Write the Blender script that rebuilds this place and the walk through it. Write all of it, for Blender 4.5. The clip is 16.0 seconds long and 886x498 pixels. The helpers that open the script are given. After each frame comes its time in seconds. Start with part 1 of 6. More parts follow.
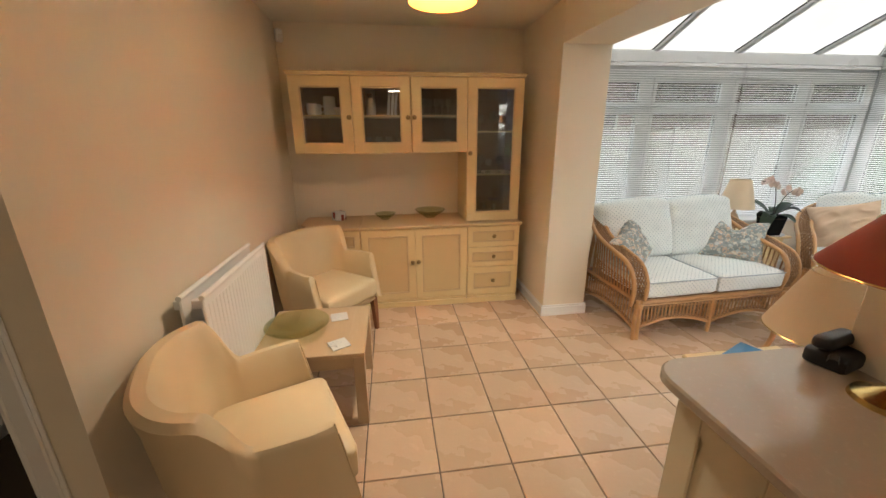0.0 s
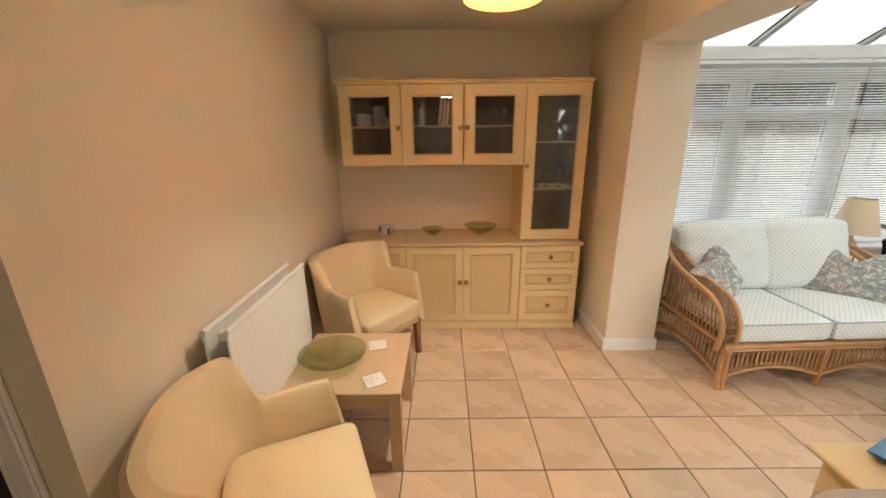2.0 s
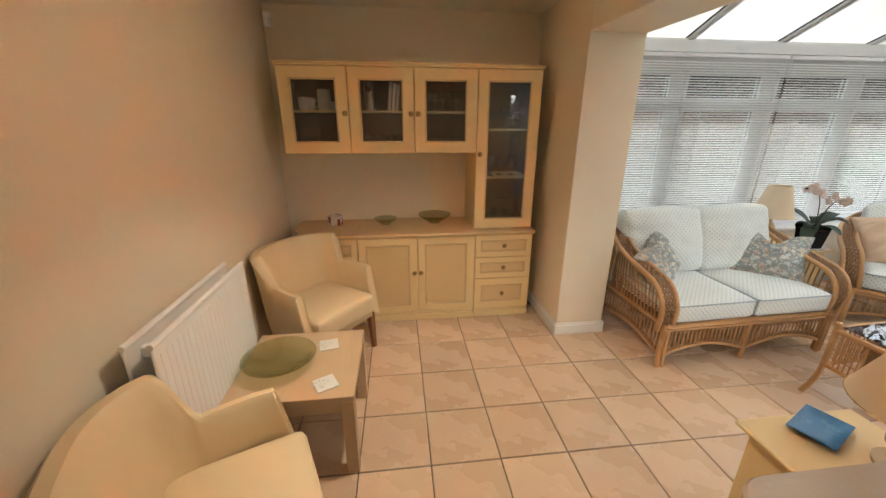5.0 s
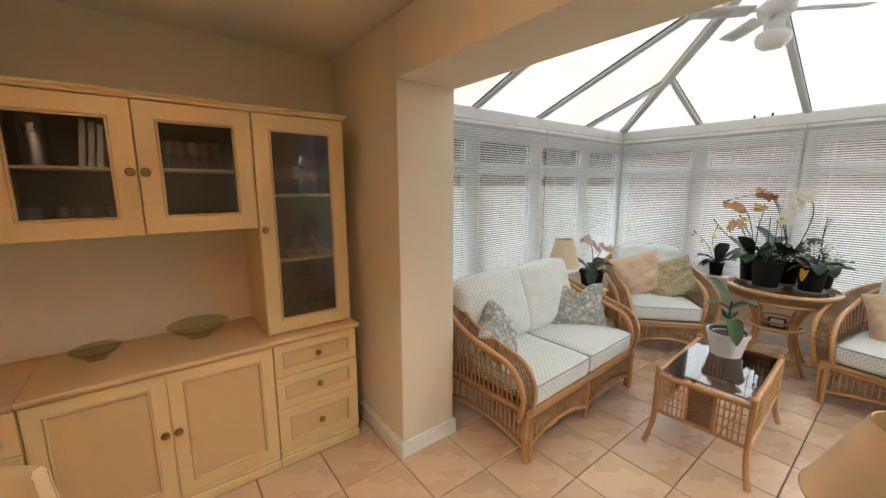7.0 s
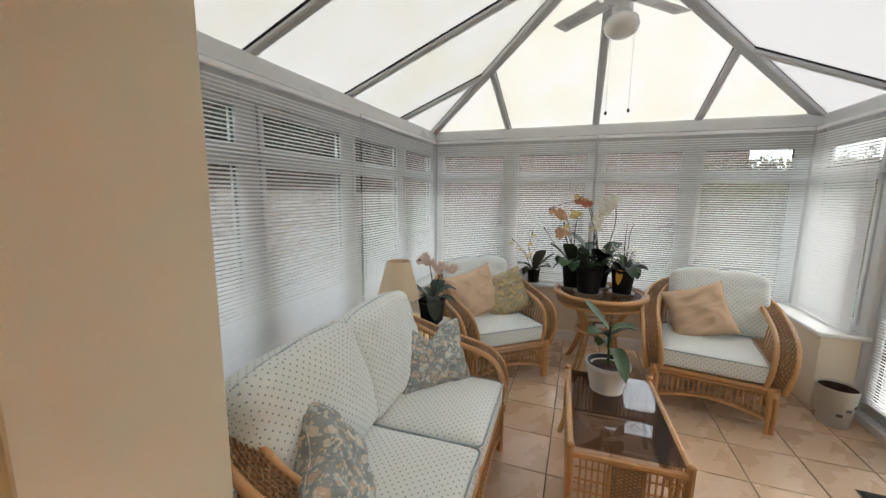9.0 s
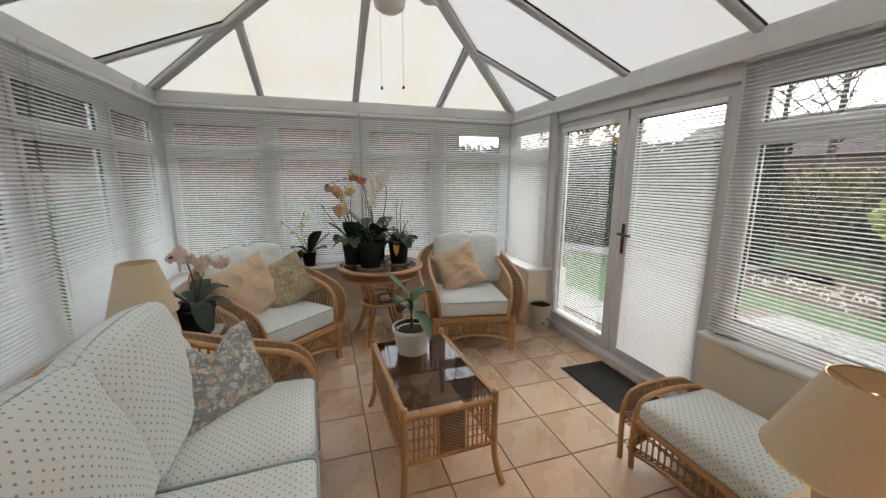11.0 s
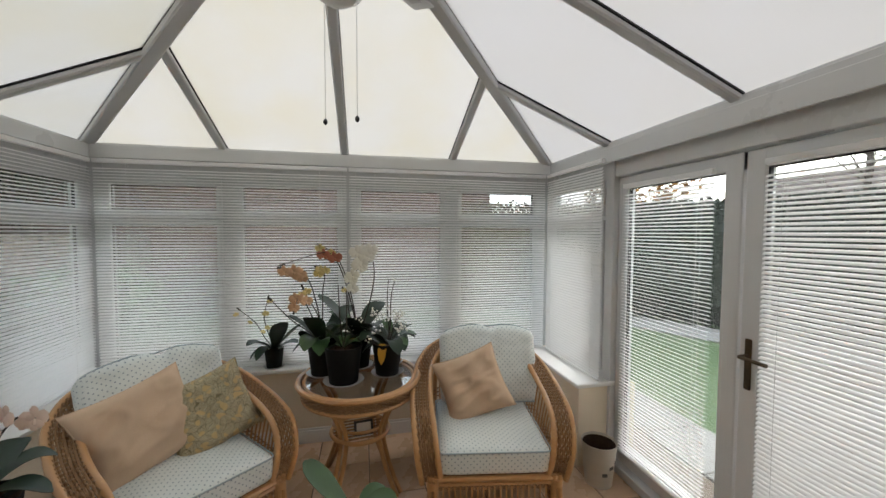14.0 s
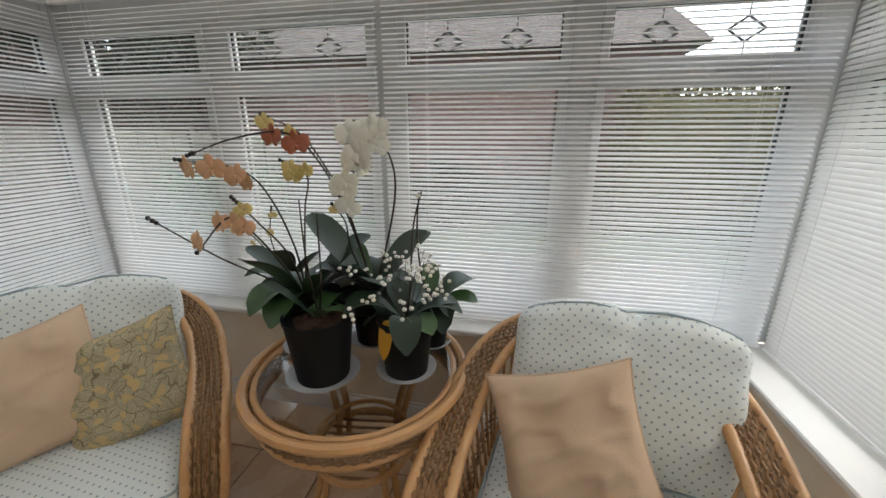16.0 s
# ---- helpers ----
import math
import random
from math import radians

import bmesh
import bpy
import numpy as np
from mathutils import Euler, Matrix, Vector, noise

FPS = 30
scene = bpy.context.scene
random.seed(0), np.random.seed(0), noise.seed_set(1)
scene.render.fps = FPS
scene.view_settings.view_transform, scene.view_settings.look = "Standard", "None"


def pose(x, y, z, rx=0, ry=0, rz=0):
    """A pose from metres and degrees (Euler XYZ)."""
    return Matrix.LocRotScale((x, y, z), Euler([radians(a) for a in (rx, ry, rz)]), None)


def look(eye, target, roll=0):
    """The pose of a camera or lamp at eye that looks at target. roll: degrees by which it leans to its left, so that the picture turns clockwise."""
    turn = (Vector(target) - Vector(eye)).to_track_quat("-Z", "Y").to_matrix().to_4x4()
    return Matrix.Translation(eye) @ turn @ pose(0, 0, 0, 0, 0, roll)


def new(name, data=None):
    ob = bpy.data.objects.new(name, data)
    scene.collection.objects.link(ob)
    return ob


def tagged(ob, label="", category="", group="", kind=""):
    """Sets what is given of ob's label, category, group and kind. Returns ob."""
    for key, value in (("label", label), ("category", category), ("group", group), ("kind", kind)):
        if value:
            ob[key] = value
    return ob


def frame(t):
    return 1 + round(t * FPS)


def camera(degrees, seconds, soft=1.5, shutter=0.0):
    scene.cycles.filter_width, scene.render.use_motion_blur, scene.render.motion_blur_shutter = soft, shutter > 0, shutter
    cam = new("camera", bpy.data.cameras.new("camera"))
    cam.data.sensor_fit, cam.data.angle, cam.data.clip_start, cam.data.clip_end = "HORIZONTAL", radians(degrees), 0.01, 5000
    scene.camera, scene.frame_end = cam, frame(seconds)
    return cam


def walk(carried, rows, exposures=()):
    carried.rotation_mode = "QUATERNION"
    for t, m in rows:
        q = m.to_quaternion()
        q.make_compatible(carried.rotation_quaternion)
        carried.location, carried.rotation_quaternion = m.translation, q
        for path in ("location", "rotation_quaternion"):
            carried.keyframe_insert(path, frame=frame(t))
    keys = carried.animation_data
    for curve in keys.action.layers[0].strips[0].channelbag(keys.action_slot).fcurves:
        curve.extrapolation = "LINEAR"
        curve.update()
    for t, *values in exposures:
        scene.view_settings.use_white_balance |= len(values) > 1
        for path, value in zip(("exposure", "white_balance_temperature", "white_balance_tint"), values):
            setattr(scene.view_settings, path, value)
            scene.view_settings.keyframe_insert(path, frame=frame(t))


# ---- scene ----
cam = camera(100.1, 16.0)
PATH = [
    (0, (0.194, 0.107, 1.529), (0.454, 2.001, 0.94), -0.4),
    (0.5, (0.146, -0.012, 1.536), (0.311, 1.878, 0.904), -0.6),
    (1, (0.134, -0.017, 1.544), (0.238, 1.888, 0.943), -0.4),
    (1.5, (0.17, 0.103, 1.549), (0.278, 2.007, 0.949), -0.6),
    (2, (0.221, 0.368, 1.583), (0.217, 2.286, 1.015), -0.6),
    (2.5, (0.237, 0.457, 1.65), (0.119, 2.405, 1.215), -0.5),
    (3, (0.252, 0.461, 1.659), (0.243, 2.433, 1.325), -0.3),
    (3.5, (0.316, 0.428, 1.638), (0.348, 2.38, 1.205), -0.6),
    (5.8, (0.22, 0.464, 1.585), (0.618, 2.296, 0.888), 0.0),
    (6, (0.256, 0.571, 1.574), (0.705, 2.388, 0.868), -0.2),
    (6.5, (0.271, 0.89, 1.61), (1.022, 2.671, 1.096), 0.1),
    (7, (0.423, 1.195, 1.608), (1.629, 2.754, 1.271), 0.0),
    (7.5, (0.59, 1.475, 1.627), (1.973, 2.889, 1.333), 0.1),
    (8, (0.726, 1.761, 1.647), (2.398, 2.824, 1.375), 0.5),
    (8.5, (0.928, 1.949, 1.624), (2.749, 2.732, 1.361), 0.4),
    (9, (1.195, 2.095, 1.576), (3.052, 2.777, 1.283), 0.7),
    (9.5, (1.4, 2.258, 1.573), (3.333, 2.723, 1.356), 0.8),
    (10, (1.441, 2.361, 1.538), (3.424, 2.28, 1.29), 0.6),
    (10.2, (1.369, 2.365, 1.518), (3.335, 2.125, 1.234), 0.5),
    (12.3, (1.284, 2.331, 1.573), (3.104, 1.583, 1.21), 0.4),
    (12.5, (1.406, 2.288, 1.582), (3.237, 1.547, 1.266), 0.5),
    (13, (1.709, 2.135, 1.598), (3.511, 1.31, 1.323), 0.4),
    (13.3, (1.857, 1.988, 1.625), (3.676, 1.221, 1.309), 0.4),
    (13.5, (1.929, 1.95, 1.655), (3.778, 1.236, 1.383), 0.4),
    (14, (2.292, 1.856, 1.668), (4.245, 1.438, 1.578), 0.2),
    (14.5, (2.667, 1.764, 1.65), (4.649, 1.495, 1.632), 0.1),
    (15, (3.059, 1.583, 1.533), (5.026, 1.486, 1.184), 0.0),
    (15.5, (3.398, 1.461, 1.48), (5.294, 1.531, 0.848), 0.1),
    (16, (3.672, 1.347, 1.526), (5.546, 1.725, 0.941), 0.1),
]
walk(cam, [(t, look(eye, target, roll)) for t, eye, target, roll in PATH],
     [(0, 1.05), (0.6, 1.16), (1.5, 1.3), (2, 1.25), (3, 1.0), (6, 1.02), (7, 0.92), (8, 0.72), (9, 0.54), (10, 0.32), (12.5, 0.29), (14, 0.18), (16, 0.32)])

# ---- world, sun and lamps ----
world = bpy.data.worlds.new("world")
scene.world = world
world.use_nodes = True
wn = world.node_tree.nodes
sky = wn.new("ShaderNodeTexSky")
sky.sky_type, sky.sun_disc = "NISHITA", False
sky.sun_elevation, sky.sun_rotation = radians(38), radians(160)
sky.air_density, sky.dust_density, sky.ozone_density = 1.0, 4.0, 1.0
soft_sky = wn.new("ShaderNodeMix")
soft_sky.data_type = "RGBA"
soft_sky.inputs[0].default_value = 0.65
soft_sky.inputs[7].default_value = (7.05, 7.5, 8.15, 1)
world.node_tree.links.new(sky.outputs[0], soft_sky.inputs[6])
world.node_tree.links.new(soft_sky.outputs[2], wn["Background"].inputs[0])
wn["Background"].inputs[1].default_value = 0.52

sun_data = bpy.data.lights.new("sun", "SUN")
sun_data.energy, sun_data.angle, sun_data.color = 0.5, radians(25), (1.0, 0.96, 0.9)
sun = new("sun", sun_data)
sun.matrix_world = look((3, -6, 8), (3, 2, 0))

bulb_data = bpy.data.lights.new("bulb", "POINT")
bulb_data.energy, bulb_data.color, bulb_data.shadow_soft_size = 45.0, (1.0, 0.94, 0.78), 0.07
bulb = new("bulb", bulb_data)
bulb.location = (0.452, 1.95, 2.265)

# round fill lamp added in the unseen kitchen behind, to brighten the dining walls
fill_data = bpy.data.lights.new("kitchen_fill", "AREA")
fill_data.shape, fill_data.size = "DISK", 0.32
fill_data.energy, fill_data.color = 6.0, (1.0, 0.88, 0.72)
kitchen_fill = new("kitchen_fill", fill_data)
kitchen_fill.matrix_world = look((0.35, -1.35, 2.35), (0.35, -1.349, 0))

# ---- mesh helpers ----
class G:
    """Collects vertices and faces of one mesh."""
    def __init__(self):
        self.v, self.f = [], []

    def add(self, verts, faces, m=None):
        b = len(self.v)
        for p in verts:
            self.v.append(tuple(m @ Vector(p)) if m else tuple(p))
        self.f += [tuple(b + i for i in f) for f in faces]
        return self

    def box(self, a, b, c=0.003, m=None):
        """A chamfered box between two corners."""
        lo = [min(a[i], b[i]) for i in range(3)]
        hi = [max(a[i], b[i]) for i in range(3)]
        c = min(c, *[(hi[i] - lo[i]) * 0.45 for i in range(3)])
        if c <= 0:
            vs = [(x, y, z) for x in (lo[0], hi[0]) for y in (lo[1], hi[1]) for z in (lo[2], hi[2])]
            return self.add(vs, [(0, 1, 3, 2), (4, 6, 7, 5), (0, 4, 5, 1), (2, 3, 7, 6), (0, 2, 6, 4), (1, 5, 7, 3)], m)
        vs, idx = [], {}
        for sx in (0, 1):
            for sy in (0, 1):
                for sz in (0, 1):
                    s = (sx, sy, sz)
                    for ax in range(3):
                        p = []
                        for k in range(3):
                            e = hi[k] if s[k] else lo[k]
                            p.append(e if k == ax else e + (-c if s[k] else c))
                        idx[(s, ax)] = len(vs)
                        vs.append(tuple(p))
        mid = Vector([(lo[i] + hi[i]) / 2 for i in range(3)])
        fs = []
        for ax in range(3):
            u, w = [k for k in range(3) if k != ax]
            for s in (0, 1):
                q = []
                for du, dw in ((0, 0), (1, 0), (1, 1), (0, 1)):
                    t = [0, 0, 0]
                    t[ax], t[u], t[w] = s, du, dw
                    q.append(idx[(tuple(t), ax)])
                fs.append(q)
            for su in (0, 1):
                for sw in (0, 1):
                    q = []
                    for d, first in ((0, u), (0, w), (1, w), (1, u)):
                        t = [0, 0, 0]
                        t[ax], t[u], t[w] = d, su, sw
                        q.append(idx[(tuple(t), first)])
                    fs.append(q)
        for s in [(x, y, z) for x in (0, 1) for y in (0, 1) for z in (0, 1)]:
            fs.append([idx[(s, k)] for k in range(3)])
        out = []
        for q in fs:
            p = [Vector(vs[i]) for i in q]
            n = (p[1] - p[0]).cross(p[2] - p[0])
            cen = sum(p, Vector()) / len(p)
            out.append(tuple(q) if n.dot(cen - mid) > 0 else tuple(reversed(q)))
        return self.add(vs, out, m)

    def tube(self, pts, r, sides=7, caps=True, m=None):
        """A round rod along a line of points; r may be a list."""
        pts = [Vector(p) for p in pts]
        n = len(pts)
        rs = r if isinstance(r, (list, tuple)) else [r] * n
        t0 = (pts[1] - pts[0]).normalized()
        up = Vector((0, 0, 1)) if abs(t0.z) < 0.9 else Vector((1, 0, 0))
        nrm = t0.cross(up).normalized()
        vs, fs = [], []
        for i in range(n):
            t = (pts[min(i + 1, n - 1)] - pts[max(i - 1, 0)]).normalized()
            nrm = (nrm - t * nrm.dot(t)).normalized()
            bi = t.cross(nrm)
            for k in range(sides):
                a = 2 * math.pi * k / sides
                vs.append(pts[i] + (nrm * math.cos(a) + bi * math.sin(a)) * rs[i])
        for i in range(n - 1):
            for k in range(sides):
                k2 = (k + 1) % sides
                fs.append((i * sides + k, i * sides + k2, (i + 1) * sides + k2, (i + 1) * sides + k))
        if caps:
            fs.append(tuple(reversed(range(sides))))
            fs.append(tuple(range((n - 1) * sides, n * sides)))
        return self.add(vs, fs, m)

    def lathe(self, prof, sides=28, m=None, squash=1.0, closed=False):
        """Turns a profile of (radius, height) round z."""
        vs, fs = [], []
        n = len(prof)
        for r, z in prof:
            for k in range(sides):
                a = 2 * math.pi * k / sides
                vs.append((r * math.cos(a), r * math.sin(a) * squash, z))
        for i in range(n - 1):
            for k in range(sides):
                k2 = (k + 1) % sides
                fs.append((i * sides + k, i * sides + k2, (i + 1) * sides + k2, (i + 1) * sides + k))
        if not closed:
            if prof[0][0] > 1e-4:
                fs.append(tuple(reversed(range(sides))))
            if prof[-1][0] > 1e-4:
                fs.append(tuple(range((n - 1) * sides, n * sides)))
        return self.add(vs, fs, m)

    def soft(self, size, r, n=9, puff=0.0, m=None):
        """A rounded, stuffed block centred on the origin."""
        w, d, h = [s / 2 for s in size]
        vs, fs, key = [], [], {}

        def vert(q):
            k = tuple(round(c, 5) for c in q)
            if k not in key:
                p = Vector((q[0] * w, q[1] * d, q[2] * h))
                i = Vector([max(-e + r, min(e - r, c)) for c, e in zip(p, (w, d, h))])
                dd = p - i
                if dd.length > 1e-9:
                    p = i + dd.normalized() * r
                x, y = p.x / w, p.y / d
                p.z += (1 if p.z > 0 else -1) * puff * max(0, 1 - x * x) * max(0, 1 - y * y) * min(1, abs(p.z) / (h - r + 1e-6))
                key[k] = len(vs)
                vs.append(p)
            return key[k]

        g = [-math.cos(math.pi * i / n) * 0.35 + (2 * i / n - 1) * 0.65 for i in range(n + 1)]
        for ax in range(3):
            for s in (-1, 1):
                for i in range(n):
                    for j in range(n):
                        q = []
                        for a, b in ((i, j), (i + 1, j), (i + 1, j + 1), (i, j + 1)):
                            t = [0, 0, 0]
                            t[ax], t[(ax + 1) % 3], t[(ax + 2) % 3] = s, g[a], g[b]
                            q.append(vert(t))
                        fs.append(tuple(q) if s > 0 else tuple(reversed(q)))
        return self.add(vs, fs, m)

    def pillow(self, w, h, t, n=14, m=None, dent=0.0):
        """A scatter cushion lying in xz, thick along y."""
        vs, fs = [], []
        for side in (-1, 1):
            b = len(vs)
            for i in range(n + 1):
                for j in range(n + 1):
                    u, v = 2 * i / n - 1, 2 * j / n - 1
                    e = max(0, (1 - u ** 4) * (1 - v ** 4)) ** 0.55
                    pin = 1 - 0.10 * (1 - v * v) * abs(u) ** 3
                    pin2 = 1 - 0.10 * (1 - u * u) * abs(v) ** 3
                    wr = 0.006 * math.sin(7 * u + 3 * v) * e + 0.005 * math.sin(11 * v - 5 * u) * e
                    z = h / 2 * v * pin2
                    if v > 0:
                        z -= dent * math.exp(-(u / 0.35) ** 2) * v
                    vs.append((w / 2 * u * pin, side * (t / 2 * e + wr), z))
            for i in range(n):
                for j in range(n):
                    q = (b + i * (n + 1) + j, b + (i + 1) * (n + 1) + j, b + (i + 1) * (n + 1) + j + 1, b + i * (n + 1) + j + 1)
                    fs.append(q if side < 0 else tuple(reversed(q)))
        return self.add(vs, fs, m)


def mesh_of(name, g, material, smooth=False):
    me = bpy.data.meshes.new(name)
    me.from_pydata([tuple(p) for p in g.v], [], g.f)
    me.materials.append(material)
    if smooth:
        me.shade_smooth()
        me.set_sharp_from_angle(angle=radians(42))
    uv = me.uv_layers.new(name="UVMap")
    for poly in me.polygons:
        n = poly.normal
        ax = max(range(3), key=lambda k: abs(n[k]))
        a, b = [(1, 2), (0, 2), (0, 1)][ax]
        for li in poly.loop_indices:
            co = me.vertices[me.loops[li].vertex_index].co
            uv.data[li].uv = (co[a], co[b])
    me.update()
    return me


def part(name, g, material, parent=None, label="", smooth=False, m=None):
    ob = new(name, mesh_of(name, g, material, smooth))
    if parent:
        ob.parent = parent
    if m:
        ob.matrix_basis = m
    if label:
        ob["label"] = label
    return ob


def thing(name, label, category, m=None, group=""):
    ob = new(name)
    ob.empty_display_size = 0.1
    if m:
        ob.matrix_basis = m
    return tagged(ob, label, category, group)


def setting(name, g, material, label="", smooth=False):
    return tagged(part(name, g, material, smooth=smooth), label or name.replace("_", " "), "structure", "", "structure")


def spline(pts, n=6):
    """A smooth line through points."""
    pts = [Vector(p) for p in pts]
    out = []
    for i in range(len(pts) - 1):
        p0, p1, p2, p3 = pts[max(i - 1, 0)], pts[i], pts[i + 1], pts[min(i + 2, len(pts) - 1)]
        for k in range(n):
            t = k / n
            out.append(0.5 * ((2 * p1) + (p2 - p0) * t + (2 * p0 - 5 * p1 + 4 * p2 - p3) * t * t + (3 * p1 - p0 - 3 * p2 + p3) * t ** 3))
    out.append(pts[-1])
    return out


def ring_frame(x0, x1, z0, z1, ya, yb, st, c):
    """A one-piece rectangular frame facing -y, with eased edges."""
    lays = [(0, yb), (0, ya + c), (c, ya), (st - c, ya), (st, ya + c), (st, yb)]
    vs = []
    for d, y in lays:
        vs += [(x0 + d, y, z0 + d), (x1 - d, y, z0 + d), (x1 - d, y, z1 - d), (x0 + d, y, z1 - d)]
    fs = []
    for k in range(6):
        n = (k + 1) % 6
        fs += [(4 * k + i, 4 * k + (i + 1) % 4, 4 * n + (i + 1) % 4, 4 * n + i) for i in range(4)]
    return G().add(vs, fs)


def rumple(ob, amp, scale, seed, crown=0.0, dent=0.0):
    """Softens a cushion: a rounded top edge, a pinched middle and shallow creases."""
    vs = ob.data.vertices
    hx, hy = max(abs(v.co.x) for v in vs), max(abs(v.co.y) for v in vs)
    off = Vector((seed * 3.7, seed * 1.3, 0))
    for v in vs:
        u, w = v.co.x / hx, v.co.y / hy
        if w > 0:
            v.co.y -= crown * abs(u) ** 3 * w + dent * math.exp(-((u - 0.1) / 0.13) ** 2) * w * w
            v.co.z -= dent * 0.5 * math.exp(-((u - 0.1) / 0.10) ** 2) * w
        p = Vector((v.co.x * scale, v.co.y * scale * 1.6, v.co.z * scale)) + off
        q = p + Vector((5.2, 1.7, 9.1))
        v.co += Vector((noise.noise(q) * 0.4, noise.noise(q + off) * 0.4, noise.noise(p) + 0.5 * noise.noise(p * 2.3))) * amp


# ---- materials ----
def base_mat(name, rough=0.6, metal=0.0, spec=0.5):
    m = bpy.data.materials.new(name)
    m.use_nodes = True
    b = m.node_tree.nodes["Principled BSDF"]
    b.inputs["Roughness"].default_value = rough
    b.inputs["Metallic"].default_value = metal
    b.inputs["Specular IOR Level"].default_value = spec
    return m, m.node_tree.nodes, m.node_tree.links, b


def surface(name, col, col2, scale=6.0, rough=0.6, bump=0.05, fine=120.0, metal=0.0, spec=0.5, stretch=(1, 1, 1), rand=0.0, coat=0.0, coords="Object"):
    """A painted, woven or grained surface: two tones at a coarse scale, fine relief, and rough variation."""
    m, n, l, b = base_mat(name, rough, metal, spec)
    tc, mp = n.new("ShaderNodeTexCoord"), n.new("ShaderNodeMapping")
    mp.inputs["Scale"].default_value = stretch
    l.new(tc.outputs[coords], mp.inputs[0])
    big, small = n.new("ShaderNodeTexNoise"), n.new("ShaderNodeTexNoise")
    big.inputs["Scale"].default_value, small.inputs["Scale"].default_value = scale, fine
    big.inputs["Detail"].default_value, small.inputs["Detail"].default_value = 5, 3
    l.new(mp.outputs[0], big.inputs[0]), l.new(mp.outputs[0], small.inputs[0])
    ramp = n.new("ShaderNodeValToRGB")
    ramp.color_ramp.elements[0].position, ramp.color_ramp.elements[1].position = 0.32, 0.68
    ramp.color_ramp.elements[0].color, ramp.color_ramp.elements[1].color = (*col, 1), (*col2, 1)
    mixf = n.new("ShaderNodeMath")
    mixf.operation = "MULTIPLY_ADD"
    mixf.inputs[1].default_value = 0.3
    l.new(small.outputs[0], mixf.inputs[0])
    sub = n.new("ShaderNodeMath")
    sub.operation = "SUBTRACT"
    sub.inputs[1].default_value = 0.40
    l.new(big.outputs[0], sub.inputs[0]), l.new(sub.outputs[0], mixf.inputs[2])
    l.new(mixf.outputs[0], ramp.inputs[0])
    out = ramp.outputs[0]
    if rand:
        oi, hs, ad = n.new("ShaderNodeObjectInfo"), n.new("ShaderNodeHueSaturation"), n.new("ShaderNodeMapRange")
        ad.inputs[3].default_value, ad.inputs[4].default_value = 1 - rand, 1 + rand
        l.new(oi.outputs["Random"], ad.inputs[0]), l.new(ad.outputs[0], hs.inputs["Value"]), l.new(out, hs.inputs["Color"])
        out = hs.outputs[0]
    l.new(out, b.inputs["Base Color"])
    if bump:
        bp = n.new("ShaderNodeBump")
        bp.inputs["Strength"].default_value, bp.inputs["Distance"].default_value = bump, 0.01
        l.new(small.outputs[0], bp.inputs["Height"]), l.new(bp.outputs[0], b.inputs["Normal"])
    rr = n.new("ShaderNodeMapRange")
    rr.inputs[3].default_value, rr.inputs[4].default_value = max(0.02, rough - 0.08), min(1, rough + 0.08)
    l.new(big.outputs[0], rr.inputs[0]), l.new(rr.outputs[0], b.inputs["Roughness"])
    if coat:
        b.inputs["Coat Weight"].default_value, b.inputs["Coat Roughness"].default_value = coat, 0.12
    return m


def sheer(name, col, through_part, rough=0.9, streak=0.0, face=None):
    """A thin sheet that lets diffuse light through."""
    m = bpy.data.materials.new(name)
    m.use_nodes = True
    n, l = m.node_tree.nodes, m.node_tree.links
    n.remove(n["Principled BSDF"])
    tr, df, mx = n.new("ShaderNodeBsdfTranslucent"), n.new("ShaderNodeBsdfDiffuse"), n.new("ShaderNodeMixShader")
    mx.inputs[0].default_value = through_part
    tc, mp, ns, rp = n.new("ShaderNodeTexCoord"), n.new("ShaderNodeMapping"), n.new("ShaderNodeTexNoise"), n.new("ShaderNodeValToRGB")
    ns.inputs["Scale"].default_value, ns.inputs["Detail"].default_value = 2.2, 4
    rp.color_ramp.elements[0].position, rp.color_ramp.elements[1].position = 0.3, 0.62
    rp.color_ramp.elements[0].color = (col[0] * (1 - 0.04 * streak), col[1] * (1 - 0.08 * streak), col[2] * (1 - 0.22 * streak), 1)
    rp.color_ramp.elements[1].color = (*col, 1)
    l.new(tc.outputs["Object"], mp.inputs[0]), l.new(mp.outputs[0], ns.inputs[0]), l.new(ns.outputs[0], rp.inputs[0])
    l.new(rp.outputs[0], tr.inputs[0])
    if face:
        df.inputs[0].default_value = (*face, 1)
    else:
        l.new(rp.outputs[0], df.inputs[0])
    l.new(df.outputs[0], mx.inputs[1]), l.new(tr.outputs[0], mx.inputs[2]), l.new(mx.outputs[0], n["Material Output"].inputs[0])
    return m


